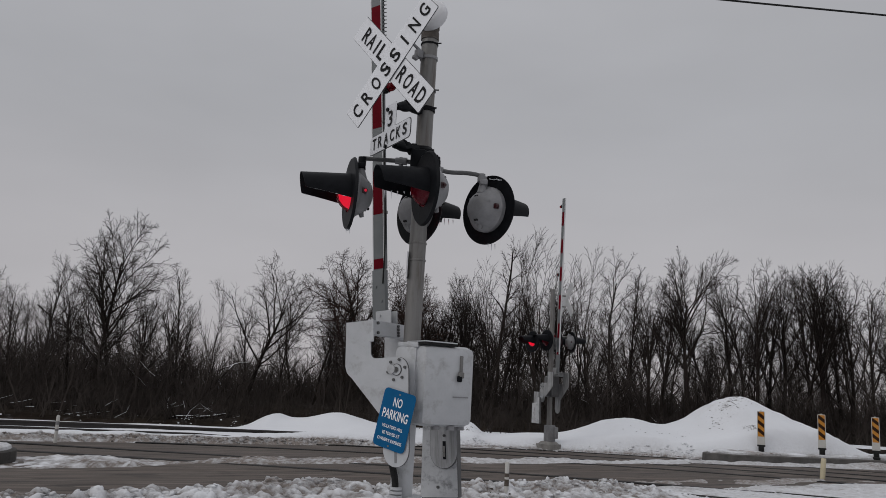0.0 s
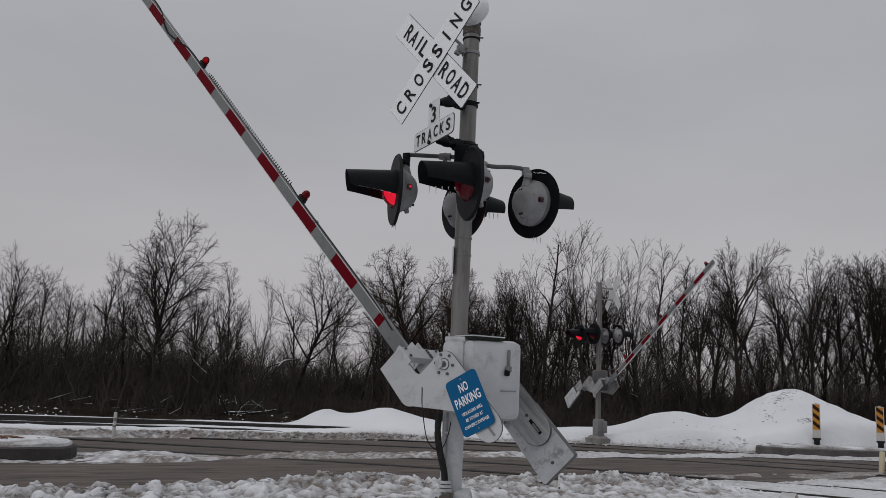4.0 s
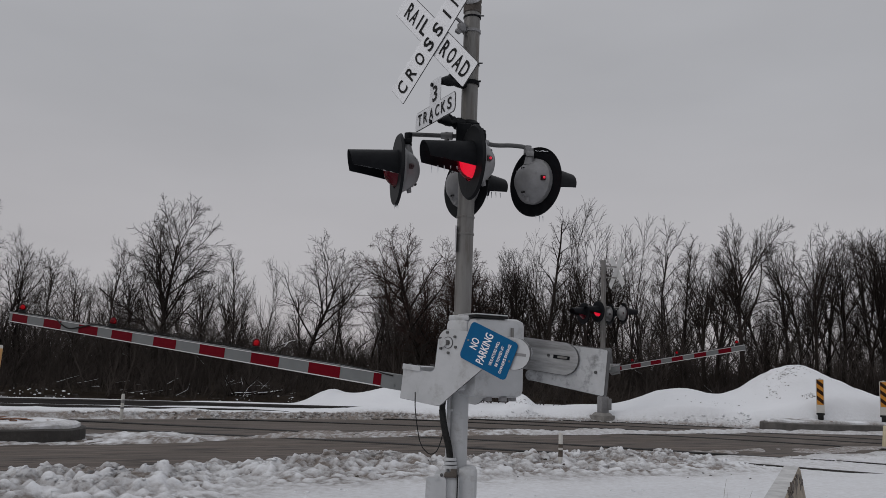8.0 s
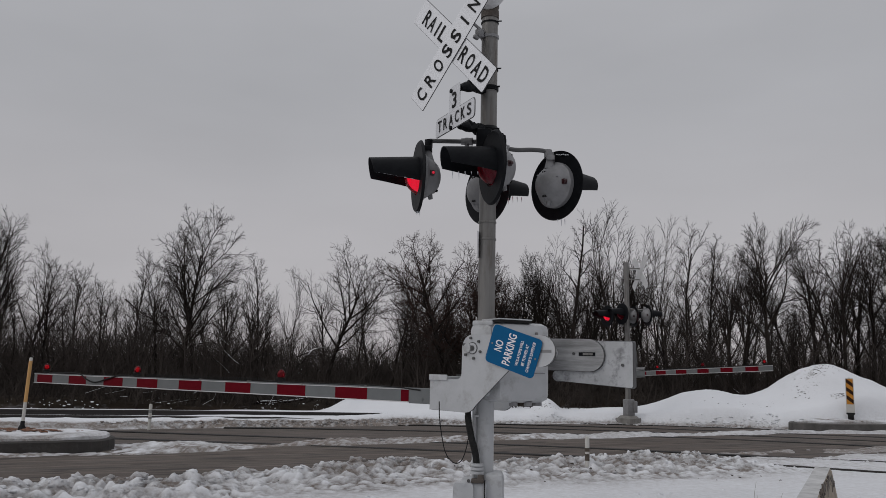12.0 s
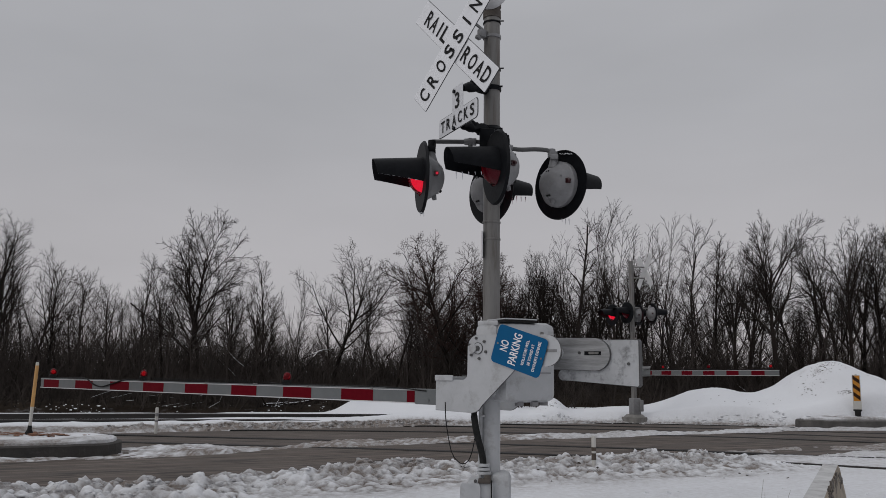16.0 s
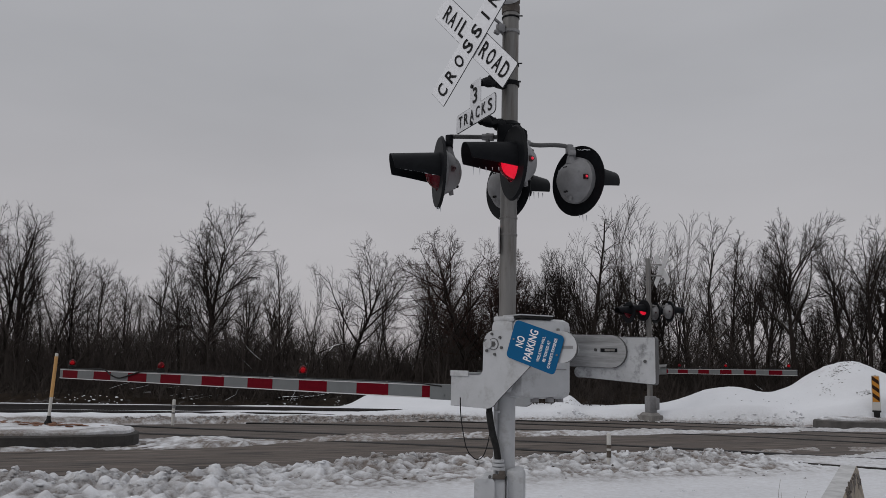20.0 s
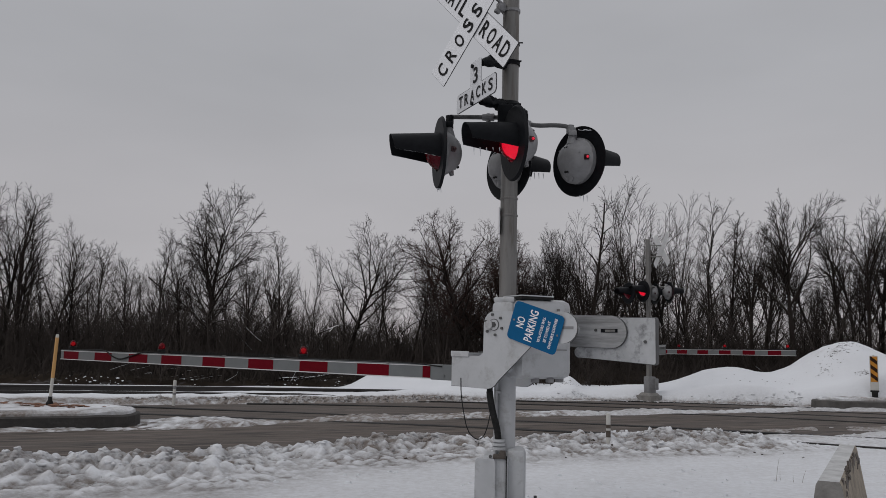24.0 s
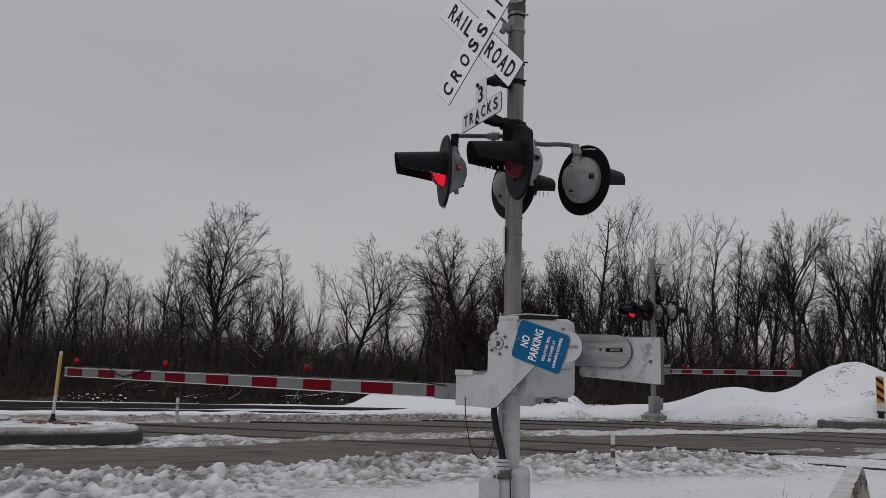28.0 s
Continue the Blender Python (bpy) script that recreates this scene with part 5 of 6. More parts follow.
    box(bm, ((0.84 + tip) / 2, 0, -0.347), (tip - 0.84, 0.038, 0.010))
    arm = part("gate_arm", bm, ARM_GREY, t, "aluminium arm with red and white bands", at=pose(0.05, -0.08, 0))
    for z in (-0.4685, -0.3545):
        bm = bmesh.new()
        box(bm, ((0.84 + tip) / 2, 0, z), (tip - 0.84, 0.036, 0.009))
        part("arm_edge", bm, SIGN_BACK, arm, "bright aluminium edge")
    for a, b in edges:
        bm = bmesh.new()
        box(bm, ((a + b) / 2, 0, -0.412), (b - a, 0.0335, 0.112))
        part("red_band", bm, ARM_RED, arm)
    for x in (1.35, 2.2, 3.0, 3.8):
        if x < tip - 0.5:
            bm = bmesh.new()
            box(bm, (x, 0, -0.345), (0.03, 0.05, 0.02), 0.003)
            part("cable_clip", bm, GALVANISED, arm)
    for x, second in lights:
        arm_light(t, x, second)
    def coil(x0, x1, y):
        pts, n = [], int((x1 - x0) / 0.0055)
        for i in range(n + 1):
            a = 2 * math.pi * i / 7.0
            pts.append((x0 + (x1 - x0) * i / n, y + 0.013 * math.cos(a), -0.322 + 0.017 * math.sin(a)))
        return pts
    xs = [x for x, _ in lights]
    bm = bmesh.new()
    pipe(bm, coil(xs[0] + 0.25, xs[1] - 0.2, 0), 0.0036, 4)
    part("coiled_lead", bm, BLACK_RUBBER, arm, "black coiled cable")
    bm = bmesh.new()
    pipe(bm, spline([(0.7, 0.03, -0.36), (1.2, 0.02, -0.335), (xs[0] - 0.1, 0.02, -0.335), (xs[0] + 0.25, 0.01, -0.325)], 0.1), 0.006, 5)
    part("lead", bm, BLACK_RUBBER, arm, "black cable")
    if len(xs) > 2:
        bm = bmesh.new()
        pipe(bm, spline([(xs[1] + 0.05, 0.02, -0.33), (xs[1] + 0.35, 0.02, -0.335), (xs[1] + 0.6, 0.03, -0.385), (xs[1] + 0.85, 0.03, -0.43), (xs[1] + 1.05, 0.025, -0.40), (xs[1] + 1.3, 0.01, -0.33), (xs[2] - 0.1, 0.01, -0.335)], 0.05), 0.009, 6)
        part("lead", bm, BLACK_RUBBER, arm, "black cable")
    if sign:
        m = pose(-0.42, 0.298, -0.02, 0, 0, 180) @ Matrix.Rotation(radians(-72.5), 4, "Y")
        bm = bmesh.new()
        slab(bm, rounded(0.305, 0.457, 0.035), -0.002, 0.002)
        plate = part("no_parking_sign", bm, SIGN_BLUE, t, "blue no parking sign with white letters", at=m)
        lettering("letters", "NO", 0.072, 0.085, SIGN_WHITE, plate, pose(0, -0.0035, 0.135))
        lettering("letters", "PARKING", 0.075, 0.245, SIGN_WHITE, plate, pose(0, -0.0035, 0.035))
        lettering("letters", "VIOLATORS WILL", 0.026, 0.20, SIGN_WHITE, plate, pose(0, -0.0035, -0.06))
        lettering("letters", "BE TOWED AT", 0.026, 0.165, SIGN_WHITE, plate, pose(0, -0.0035, -0.112))
        lettering("letters", "OWNER'S EXPENSE", 0.026, 0.235, SIGN_WHITE, plate, pose(0, -0.0035, -0.163))
        for z in (0.20, -0.205):
            bm = bmesh.new()
            rod(bm, (0, -0.006, z), (0, 0.002, z), 0.008, seg=8)
            part("sign_bolt", bm, GALVANISED, plate)
    return t


def near_gate():
    edges = [(0.84, 0.93)] + [(0.93 + 0.4064 * k, 0.93 + 0.4064 * (k + 1)) for k in (1, 3, 5, 7, 9)] + [(5.29, 5.70), (6.10, 6.51), (6.92, 7.31)]
    return gate(NEAR_GATE, "white and red striped crossing gate with a blue no parking sign", edges, 7.39,
                [(2.52, True), (5.02, False), (7.11, None)], True)


def far_gate():
    edges = [(0.78, 0.90)] + [(0.90 + 0.4064 * k, 0.90 + 0.4064 * (k + 1)) for k in (1, 3, 5, 7, 9)]
    return gate(FAR_GATE, "red and white striped crossing gate on the far side", edges, 5.37, [(1.36, True), (3.12, False), (5.14, None)], False, WORN_ARM)


NEAR_GATE = pose(-0.218, 6.826, 1.59, 0, 0, 90 + 58.66)
FAR_GATE = pose(3.17, 23.79, 1.79, 0, 0, -61.2)


def far_signal():
    t = thing("crossing_signal", pose(3.17, 23.79, 0), "grey steel crossing signal mast on the far side seen from behind", "railway signal")
    mast(t, 4.55, foot=GALVANISED)
    crossbuck(t, (0.38, 0.05, 4.28), 163 + 180, SIGN_BACK, "bare metal back of a blade")
    bm = bmesh.new()
    pipe(bm, [(0, 0, 4.4), (0.2, 0.02, 4.4), (0.40, 0.05, 4.40)], 0.02)
    part("sign_bracket", bm, GALVANISED, t, smooth=True)
    bm = bmesh.new()
    pipe(bm, [(0, 0, 4.08), (0.2, 0.02, 4.08), (0.40, 0.05, 4.08)], 0.02)
    part("sign_bracket", bm, GALVANISED, t, smooth=True)
    bm = bmesh.new()
    rod(bm, (0, 0, 3.12), (0, 0, 3.30), 0.09, seg=16)
    pipe(bm, [(-0.62, -0.14, 3.20), (0, 0, 3.22), (0.62, 0.12, 3.20)], 0.025)
    part("lamp_arm", bm, GALVANISED, t, smooth=True)
    signal_lamp(t, (-0.60, -0.30, 3.0), (-0.86, -0.50, 0), False)
    signal_lamp(t, (-0.20, -0.32, 3.06), (-0.86, -0.50, 0), True)
    signal_lamp(t, (0.22, 0.10, 3.02), (0.95, 0.30, 0), False)
    signal_lamp(t, (0.58, -0.05, 3.05), (0.95, 0.30, 0), True)
    bm = bmesh.new()
    box(bm, (0.04, 0.0, 1.76), (0.30, 0.36, 0.58), 0.04, pose(0, 0, 0, 0, 0, 28))
    rod(bm, (0.0, -0.22, 1.52), (0.0, -0.22, 1.98), 0.055, seg=12)
    part("mechanism_case", bm, ARM_PIPE, t, smooth=True)
    bm = bmesh.new()
    box(bm, (0.02, 0, 0.45), (0.25, 0.25, 0.46), 0.03, pose(0, 0, 0, 0, 0, 28))
    box(bm, (0.17, -0.02, 0.47), (0.12, 0.16, 0.32), 0.02, pose(0, 0, 0, 0, 0, 28))
    part("base_box", bm, HOUSING_GREY, t, smooth=True)
    bm = bmesh.new()
    rod(bm, (0, 0, 0.0), (0, 0, 0.16), 0.38, 0.35, seg=8)
    rod(bm, (0, 0, 0.16), (0, 0, 0.23), 0.30, 0.22, seg=8)
    part("foundation", bm, CONCRETE, t, "tapered concrete foundation")
    return t


# ---- posts, barrier, cable ----
def delineator(at, height, mat, label, bands=(), r=0.038, base=True, lean=(0, 0)):
    t = thing("delineator_post", at @ pose(0, 0, 0, *lean, 0), label, "marker post", "flexible marker posts")
    bm = bmesh.new()
    lathe(bm, [(0, height), (r * 0.7, height), (r, height - 0.02), (r, 0.0), (0, 0.0)], 14)
    part("tube", bm, mat, t, smooth=True)
    for z0, z1, m in bands:
        bm = bmesh.new()
        lathe(bm, [(r, z0), (r + 0.002, z0), (r + 0.002, z1), (r, z1)], 14)
        part("band", bm, m, t, smooth=True)
    if base:
        bm = bmesh.new()
        lathe(bm, [(0, 0.14), (r * 1.2, 0.14), (r * 1.3, 0.08), (r * 2.2, 0.03), (r * 2.6, -0.1), (0, -0.1)], 16)
        part("base", bm, BLACK_RUBBER, t, smooth=True)
    return t


def object_marker(at):
    t = thing("hazard_marker", at, "flat marker post with black and amber diagonal stripes", "marker post", "striped hazard markers")
    bm = bmesh.new()
    slab(bm, [(x, z + 0.655) for x, z in rounded(0.20, 0.91, 0.03)], -0.012, 0.012)
    slab(bm, [(x, z + 1.115) for x, z in rounded(0.05, 0.03, 0.01)], -0.008, 0.008)
    part("panel", bm, POST_WHITE, t)
    bm = bmesh.new()
    slab(bm, [(x, z + 0.76) for x, z in rounded(0.165, 0.66, 0.01)], -0.0145, 0.0145)
    face = part("amber_face", bm, YELLOW, t, "amber reflective face")
    for i in range(3):
        z = 0.57 + 0.215 * i
        bm = bmesh.new()
        slab(bm, [(-0.082, z + 0.105), (-0.082, z), (0.082, z - 0.130), (0.082, z - 0.025)], -0.0165, 0.0165)
        part("stripe", bm, BROWN_STRIPE, face)
    bm = bmesh.new()
    box(bm, (0, 0, 0.19), (0.21, 0.10, 0.05), 0.015)
    box(bm, (0, 0, 0.11), (0.145, 0.11, 0.16), 0.02)
    box(bm, (0, 0, 0.0), (0.19, 0.17, 0.08), 0.02)
    part("base", bm, BLACK_RUBBER, t, "black rubber base", smooth=True)
    return t


def jersey_barrier():
    t = thing("concrete_barrier", pose(1.875, 5.45, -0.05, 0, 0, 67.8), "weathered concrete barrier with snow on top", "barrier")
    half = [(0.24, 0), (0.23, 0.08), (0.14, 0.30), (0.062, 0.79), (0.05, 0.812)]
    prof = half + [(-x, z) for x, z in reversed(half)]
    bm = bmesh.new()
    rings = [[bm.verts.new((l, x, z)) for x, z in prof] for l in (-1.0, -0.6, -0.2, 0.2, 0.6, 0.99)]
    for a, b in zip(rings, rings[1:]):
        for i in range(len(prof)):
            j = (i + 1) % len(prof)
            bm.faces.new((a[i], a[j], b[j], b[i]))
    bm.faces.new(rings[0][::-1])
    bm.faces.new(rings[-1])
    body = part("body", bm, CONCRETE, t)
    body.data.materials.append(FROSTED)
    body.data.materials.append(SHADED_TAN)
    # right side: stained tan with its shade painted in; left and top frosted
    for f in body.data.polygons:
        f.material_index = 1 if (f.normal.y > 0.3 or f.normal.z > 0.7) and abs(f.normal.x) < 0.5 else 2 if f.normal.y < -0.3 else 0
    # the arris is broken away in places and stained brown
    rng = random.Random(8)
    for i in range(30):
        l = -0.98 + 1.95 * (i + rng.random()) / 30
        z = 0.80 - 0.10 * rng.random() ** 2
        bm = bmesh.new()
        box(bm, (l, -0.058 - 0.155 * (0.80 - z), z), (rng.uniform(0.03, 0.09), 0.012, rng.uniform(0.015, 0.055)), 0.004, pose(0, 0, 0, rng.uniform(-20, 20), rng.uniform(-40, 40), 0))
        part("chip", bm, RUSTY_CAP, body, "brown chipped spot on the arris")


def overhead_cable():
    t = thing("overhead_cable", Matrix.Identity(4), "thin black cable strung high overhead", "cable")
    bm = bmesh.new()
    pts = []
    for i in range(41):
        x = -60 + 130 * i / 40
        pts.append((x, 12.13 + 0.086 * x, 8.0 + 0.0006 * (x - 6) ** 2))
    pipe(bm, pts, 0.016, 6)
    part("conductor", bm, BLACK_RUBBER, t, smooth=True)


# ---- trees ----
def tree_mesh(seed, trunk, spread, counts, lean=0.0, fork=0.3, rise=0.03, girth=1.0, limb=0.62, twig=0.72):
    """Two meshes for a bare tree of about unit height: trunk with limbs, and the fine twigs."""
    rng = random.Random(seed)
    wood, fine = ([], []), ([], [])

    def tube(store, pts, radii, seg):
        verts, faces = store
        base = len(verts)
        for i, (p, r) in enumerate(zip(pts, radii)):
            d = pts[min(i + 1, len(pts) - 1)] - pts[max(i - 1, 0)]
            x, y, _ = frame_of(d)
            for k in range(seg):
                a = 2 * math.pi * k / seg
                v = p + r * (math.cos(a) * x + math.sin(a) * y)
                verts.append((v.x, v.y, v.z))
        for i in range(len(pts) - 1):
            for k in range(seg):
                a, b = base + i * seg + k, base + i * seg + (k + 1) % seg
                faces.append((a, b, b + seg, a + seg))

    def grow(p, d, length, r, level):
        n = (9, 7, 4, 2, 1)[level]
        kink = (0.045, 0.085, 0.045, 0.03, 0.0)[level]
        bow = Vector((rng.gauss(0, 1), rng.gauss(0, 1), rng.gauss(0, 0.5))) * (0.012, 0.025, 0.012, 0.0, 0)[level]
        pts, radii = [p], [r]
        end = r * (0.30 if level < 2 else 0.5)
        for i in range(n):
            wobble = Vector((rng.gauss(0, 1), rng.gauss(0, 1), rng.gauss(0, 0.6))) * kink
            d = (d + wobble + bow + Vector((0, 0, rise * (0.5, 1.3, 0.5, 0.0, 0)[level]))).normalized()
            pts.append(pts[-1] + d * (length / n))
            radii.append(r + (end - r) * (i + 1) / n)
        tube(wood if level <= 1 else fine, pts, radii, (8, 5, 3, 3, 3)[level])
        if level >= len(counts):
            return
        count = counts[level] if level == 0 else max(2, round(counts[level] * rng.uniform(0.7, 1.25)))
        for i in range(count):
            lo = fork if level == 0 else 0.20
            f = lo + (0.99 - lo) * (i + rng.random()) / count
            k = min(n - 1, int(f * n))
            q = pts[k].lerp(pts[k + 1], f * n - k)
            along = (pts[k + 1] - pts[k]).normalized()
            x, y, _ = frame_of(along)
            a = 2.4 * i + rng.uniform(-0.7, 0.7)
            open_ = spread * rng.uniform(0.75, 1.25) * (1.35 - 0.75 * f) if level == 0 else twig * rng.uniform(0.6, 1.25)
            nd = (along * math.cos(open_) + (x * math.cos(a) + y * math.sin(a)) * math.sin(open_)).normalized()
            if level == 0:
                ln = length * limb * rng.uniform(0.75, 1.15) * (1.15 - 0.45 * f)
            else:
                ln = length * (0.0, 0.50, 0.52, 0.50)[level] * rng.uniform(0.6, 1.25) * (1.15 - 0.55 * f)
            rr = radii[k] * rng.uniform(0.45, 0.70)
            rr = max((0.0024, 0.0013, 0.00085, 0.00065)[level], min(rr, (0.0088, 0.0034, 0.0015, 0.0009)[level]))
            grow(q, nd, ln, rr, level + 1)

    grow(Vector((0, 0, -0.02)), Vector((lean, rng.uniform(-0.05, 0.05), 1)).normalized(), trunk, 0.0165 * girth, 0)
    return wood, fine


def build_trees():
    # seed, trunk, spread, counts, lean, fork, rise, girth, limb, twig
    kinds = {
        "spreading": [(11, 0.72, 0.62, (15, 8, 7, 4), 0.02, 0.36, 0.035, 1.15, 0.50, 0.70), (14, 0.70, 0.58, (13, 8, 7, 4), -0.03, 0.38, 0.04, 1.05, 0.52, 0.72)],
        "fan": [(12, 0.66, 0.60, (15, 8, 7, 4), 0.0, 0.42, 0.016, 1.15, 0.56, 0.62), (19, 0.60, 0.66, (13, 8, 7, 4), 0.02, 0.46, 0.012, 1.05, 0.62, 0.64)],
        "broad": [(17, 0.76, 0.74, (20, 9, 7, 4), 0.0, 0.28, 0.03, 0.85, 0.50, 0.72)],
        "slim": [(21, 0.97, 0.55, (17, 6, 6, 2), 0.02, 0.25, 0.05, 0.62, 0.26, 0.62), (22, 0.95, 0.48, (16, 6, 6, 2), -0.03, 0.28, 0.06, 0.58, 0.30, 0.60), (23, 0.95, 0.52, (15, 6, 6, 2), 0.04, 0.32, 0.05, 0.65, 0.32, 0.62)],
        "vase": [(31, 0.66, 0.46, (10, 9, 7, 2), 0.0, 0.30, 0.04, 0.95, 0.62, 0.66), (35, 0.68, 0.50, (10, 9, 7, 2), 0.03, 0.30, 0.04, 0.95, 0.58, 0.68), (37, 0.66, 0.46, (9, 9, 7, 2), -0.05, 0.33, 0.04, 0.90, 0.60, 0.68)],
        "sparse": [(71, 0.66, 0.30, (6, 9, 6, 2), 0.04, 0.22, 0.03, 0.62, 0.75, 0.48), (74, 0.64, 0.34, (6, 9, 6, 2), -0.04, 0.25, 0.03, 0.60, 0.75, 0.50)],
        "snag": [(81, 0.98, 0.95, (15, 5, 4), -0.02, 0.30, 0.03, 0.75, 0.16, 0.8)],
        "crooked": [(43, 0.66, 0.78, (11, 9, 6, 4), 0.24, 0.36, 0.035, 1.0, 0.62, 0.78)],
        "dense": [(51, 0.66, 0.80, (18, 10, 8, 4), -0.03, 0.20, 0.03, 1.0, 0.56, 0.85)],
        "inner": [(91, 0.95, 0.50, (15, 7, 5), 0.02, 0.22, 0.05, 0.75, 0.32, 0.62), (92, 0.66, 0.48, (10, 8, 6), 0.03, 0.28, 0.04, 0.95, 0.60, 0.66), (93, 0.80, 0.60, (12, 7, 6), -0.08, 0.25, 0.04, 0.9, 0.42, 0.75)],
        "scrub": [(61, 0.6, 0.65, (10, 8, 5), 0.05, 0.05, 0.05, 0.6, 0.7, 0.7), (62, 0.65, 0.55, (10, 8, 5), -0.08, 0.05, 0.06, 0.6, 0.7, 0.7)],
    }
    protos = {}
    for key, variants in kinds.items():
        for v in variants:
            wood, fine = tree_mesh(*v)
            top = max(p[2] for p in fine[0])
            protos.setdefault(key, []).append((wood, fine, top))
    first = {}

    def plant(key, pick, x, y, height, turn, label, group, z=0.2, wide=1.0):
        wood, fine, full = protos[key][pick % len(protos[key])]
        s = height / full
        m = pose(x, y, z, 0, 0, turn)
        tag = (key, pick % len(protos[key]))
        if tag not in first:
            t = thing("bare_tree", m, label, "tree", group)
            raw("trunk", *wood, BARK, t, smooth=True)
            raw("crown", *fine, RED_TWIG if key == "dense" else TWIG, t)["label"] = "fine bare twigs"
            first[tag] = t
        else:
            t = copy_thing(first[tag], m)
            tagged(t, label, "tree", group)
        t.scale = (s * wide, s * wide, s)
        return t

    rng = random.Random(77)
    words = {"spreading": "tall bare tree with a wide rounded crown", "fan": "tall bare tree with a broad fan of limbs", "broad": "tall bare tree with a wide airy crown", "slim": "slim bare tree with short side branches", "vase": "tall bare tree with steep upright limbs",
             "crooked": "bare tree with a crooked leaning trunk", "dense": "bare tree with a dense dark crown of twigs", "scrub": "low bare scrub tree with many stems",
             "sparse": "tall bare tree with a few long thin stems", "inner": "bare tree standing deeper in the wood", "snag": "dead straight tree with short broken side branches"}
    # bearing to the left in degrees, distance, height, kind, variant, turn, width
    row = [(38.0, 38, 8.0, "vase", 2, 40, 1), (36.3, 38, 7.6, "spreading", 1, 90, 0.9), (34.6, 38, 7.3, "vase", 1, 80, 0.9), (33.8, 37, 7.7, "vase", 0, 10, 0.9), (32.1, 38, 6.4, "crooked", 0, 20, 0.7), (30.8, 39, 5.6, "slim", 0, 0, 1),
           (29.3, 37, 5.6, "slim", 2, 120, 1.2), (27.4, 39, 5.1, "vase", 2, 50, 0.9), (25.6, 39, 6.3, "slim", 1, 30, 1.3), (24.2, 40, 6.6, "vase", 1, 260, 0.8), (22.7, 37, 8.0, "broad", 0, 0, 1.0), (21.8, 38, 7.3, "slim", 1, 160, 1.2),
           (19.9, 37, 5.6, "vase", 1, 200, 0.9), (17.6, 37, 6.2, "slim", 0, 260, 1.0), (15.6, 40, 6.1, "sparse", 0, 20, 0.7), (13.3, 37, 7.2, "crooked", 0, 10, 1.0), (8.6, 38, 6.7, "slim", 2, 20, 1.1),
           (6.6, 40, 6.4, "vase", 0, 100, 0.8), (4.6, 37, 7.8, "dense", 0, 0, 0.95), (2.9, 39, 7.2, "dense", 0, 120, 0.85), (2.4, 41, 6.8, "vase", 2, 140, 0.8), (0.9, 39, 6.6, "vase", 0, 30, 0.9), (-2.0, 38, 7.0, "vase", 2, 80, 0.8), (-0.1, 38, 6.9, "vase", 1, 120, 0.75), (-1.3, 40, 6.2, "slim", 0, 40, 1), (-2.9, 38, 7.6, "sparse", 1, 210, 0.8),
           (-3.9, 37, 8.2, "snag", 0, 90, 1.0), (-5.2, 39, 6.9, "spreading", 1, 80, 0.8), (-6.6, 38, 9.5, "sparse", 0, 180, 1.0), (-7.4, 39, 9.2, "sparse", 1, 60, 0.9), (-9.5, 38, 8.5, "sparse", 0, 75, 0.75), (-11.7, 38, 8.4, "slim", 1, 10, 1.15),
           (-12.9, 40, 7.7, "slim", 0, 10, 1.1), (-14.3, 38, 7.1, "vase", 2, 300, 0.85), (-16.7, 37, 8.3, "fan", 1, 75, 0.85), (-18.1, 40, 7.2, "slim", 2, 140, 1.2), (-19.4, 38, 7.7, "vase", 1, 200, 0.85), (-20.8, 38, 7.9, "spreading", 1, 60, 0.8),
           (-20.1, 41, 7.6, "vase", 0, 70, 0.9), (-21.6, 42, 8.0, "vase", 1, 20, 0.9), (-22.3, 39, 7.4, "vase", 2, 150, 0.9),  (-23.6, 38, 7.3, "slim", 1, 260, 1.3), (-24.3, 42, 8.0, "vase", 2, 10, 0.9), (-25.0, 38, 7.9, "fan", 0, 200, 0.8), (-25.8, 41, 7.9, "vase", 1, 310, 0.9), (-26.4, 39, 7.2, "vase", 0, 120, 0.9), (-27.6, 38, 6.9, "spreading", 1, 20, 0.8), (-29.5, 38, 7.4, "vase", 1, 0, 1), (-31.7, 39, 7.6, "spreading", 0, 220, 1)]
    for az, d, h, key, pick, turn, wide in row:
        a = radians(az)
        plant(key, pick, -d * math.sin(a), d * math.cos(a), h, turn, words[key], "trees at the wood's edge", wide=wide)
    for i in range(3):
        a = radians(-1.0 - 9.0 * (i + rng.random()) / 3)
        plant("vase", i, -43 * math.sin(a), 43 * math.cos(a), rng.uniform(6.6, 7.8), rng.uniform(0, 360), words["inner"], "trees inside the wood", 0.3, 0.9)
    for i in range(20):
        a = radians(2.0 - 22.0 * (i / 20) ** 1.4 - rng.random())
        d = rng.uniform(40, 50)
        plant("inner", i, -d * math.sin(a), d * math.cos(a), rng.uniform(4.8, 6.6) * d / 42, rng.uniform(0, 360), words["inner"], "trees inside the wood", 0.3)
    for i in range(26):
        a = radians(40 - 76 * (i + rng.random()) / 26)
        d = rng.uniform(37, 45)
        if 0.14 < a < 0.29 and i % 3:
            continue
        key = rng.choice(["slim", "slim", "vase", "sparse"])
        plant(key, rng.randrange(3), -d * math.sin(a), d * math.cos(a), rng.uniform(4.4, 6.4), rng.uniform(0, 360), words[key], "trees at the wood's edge")
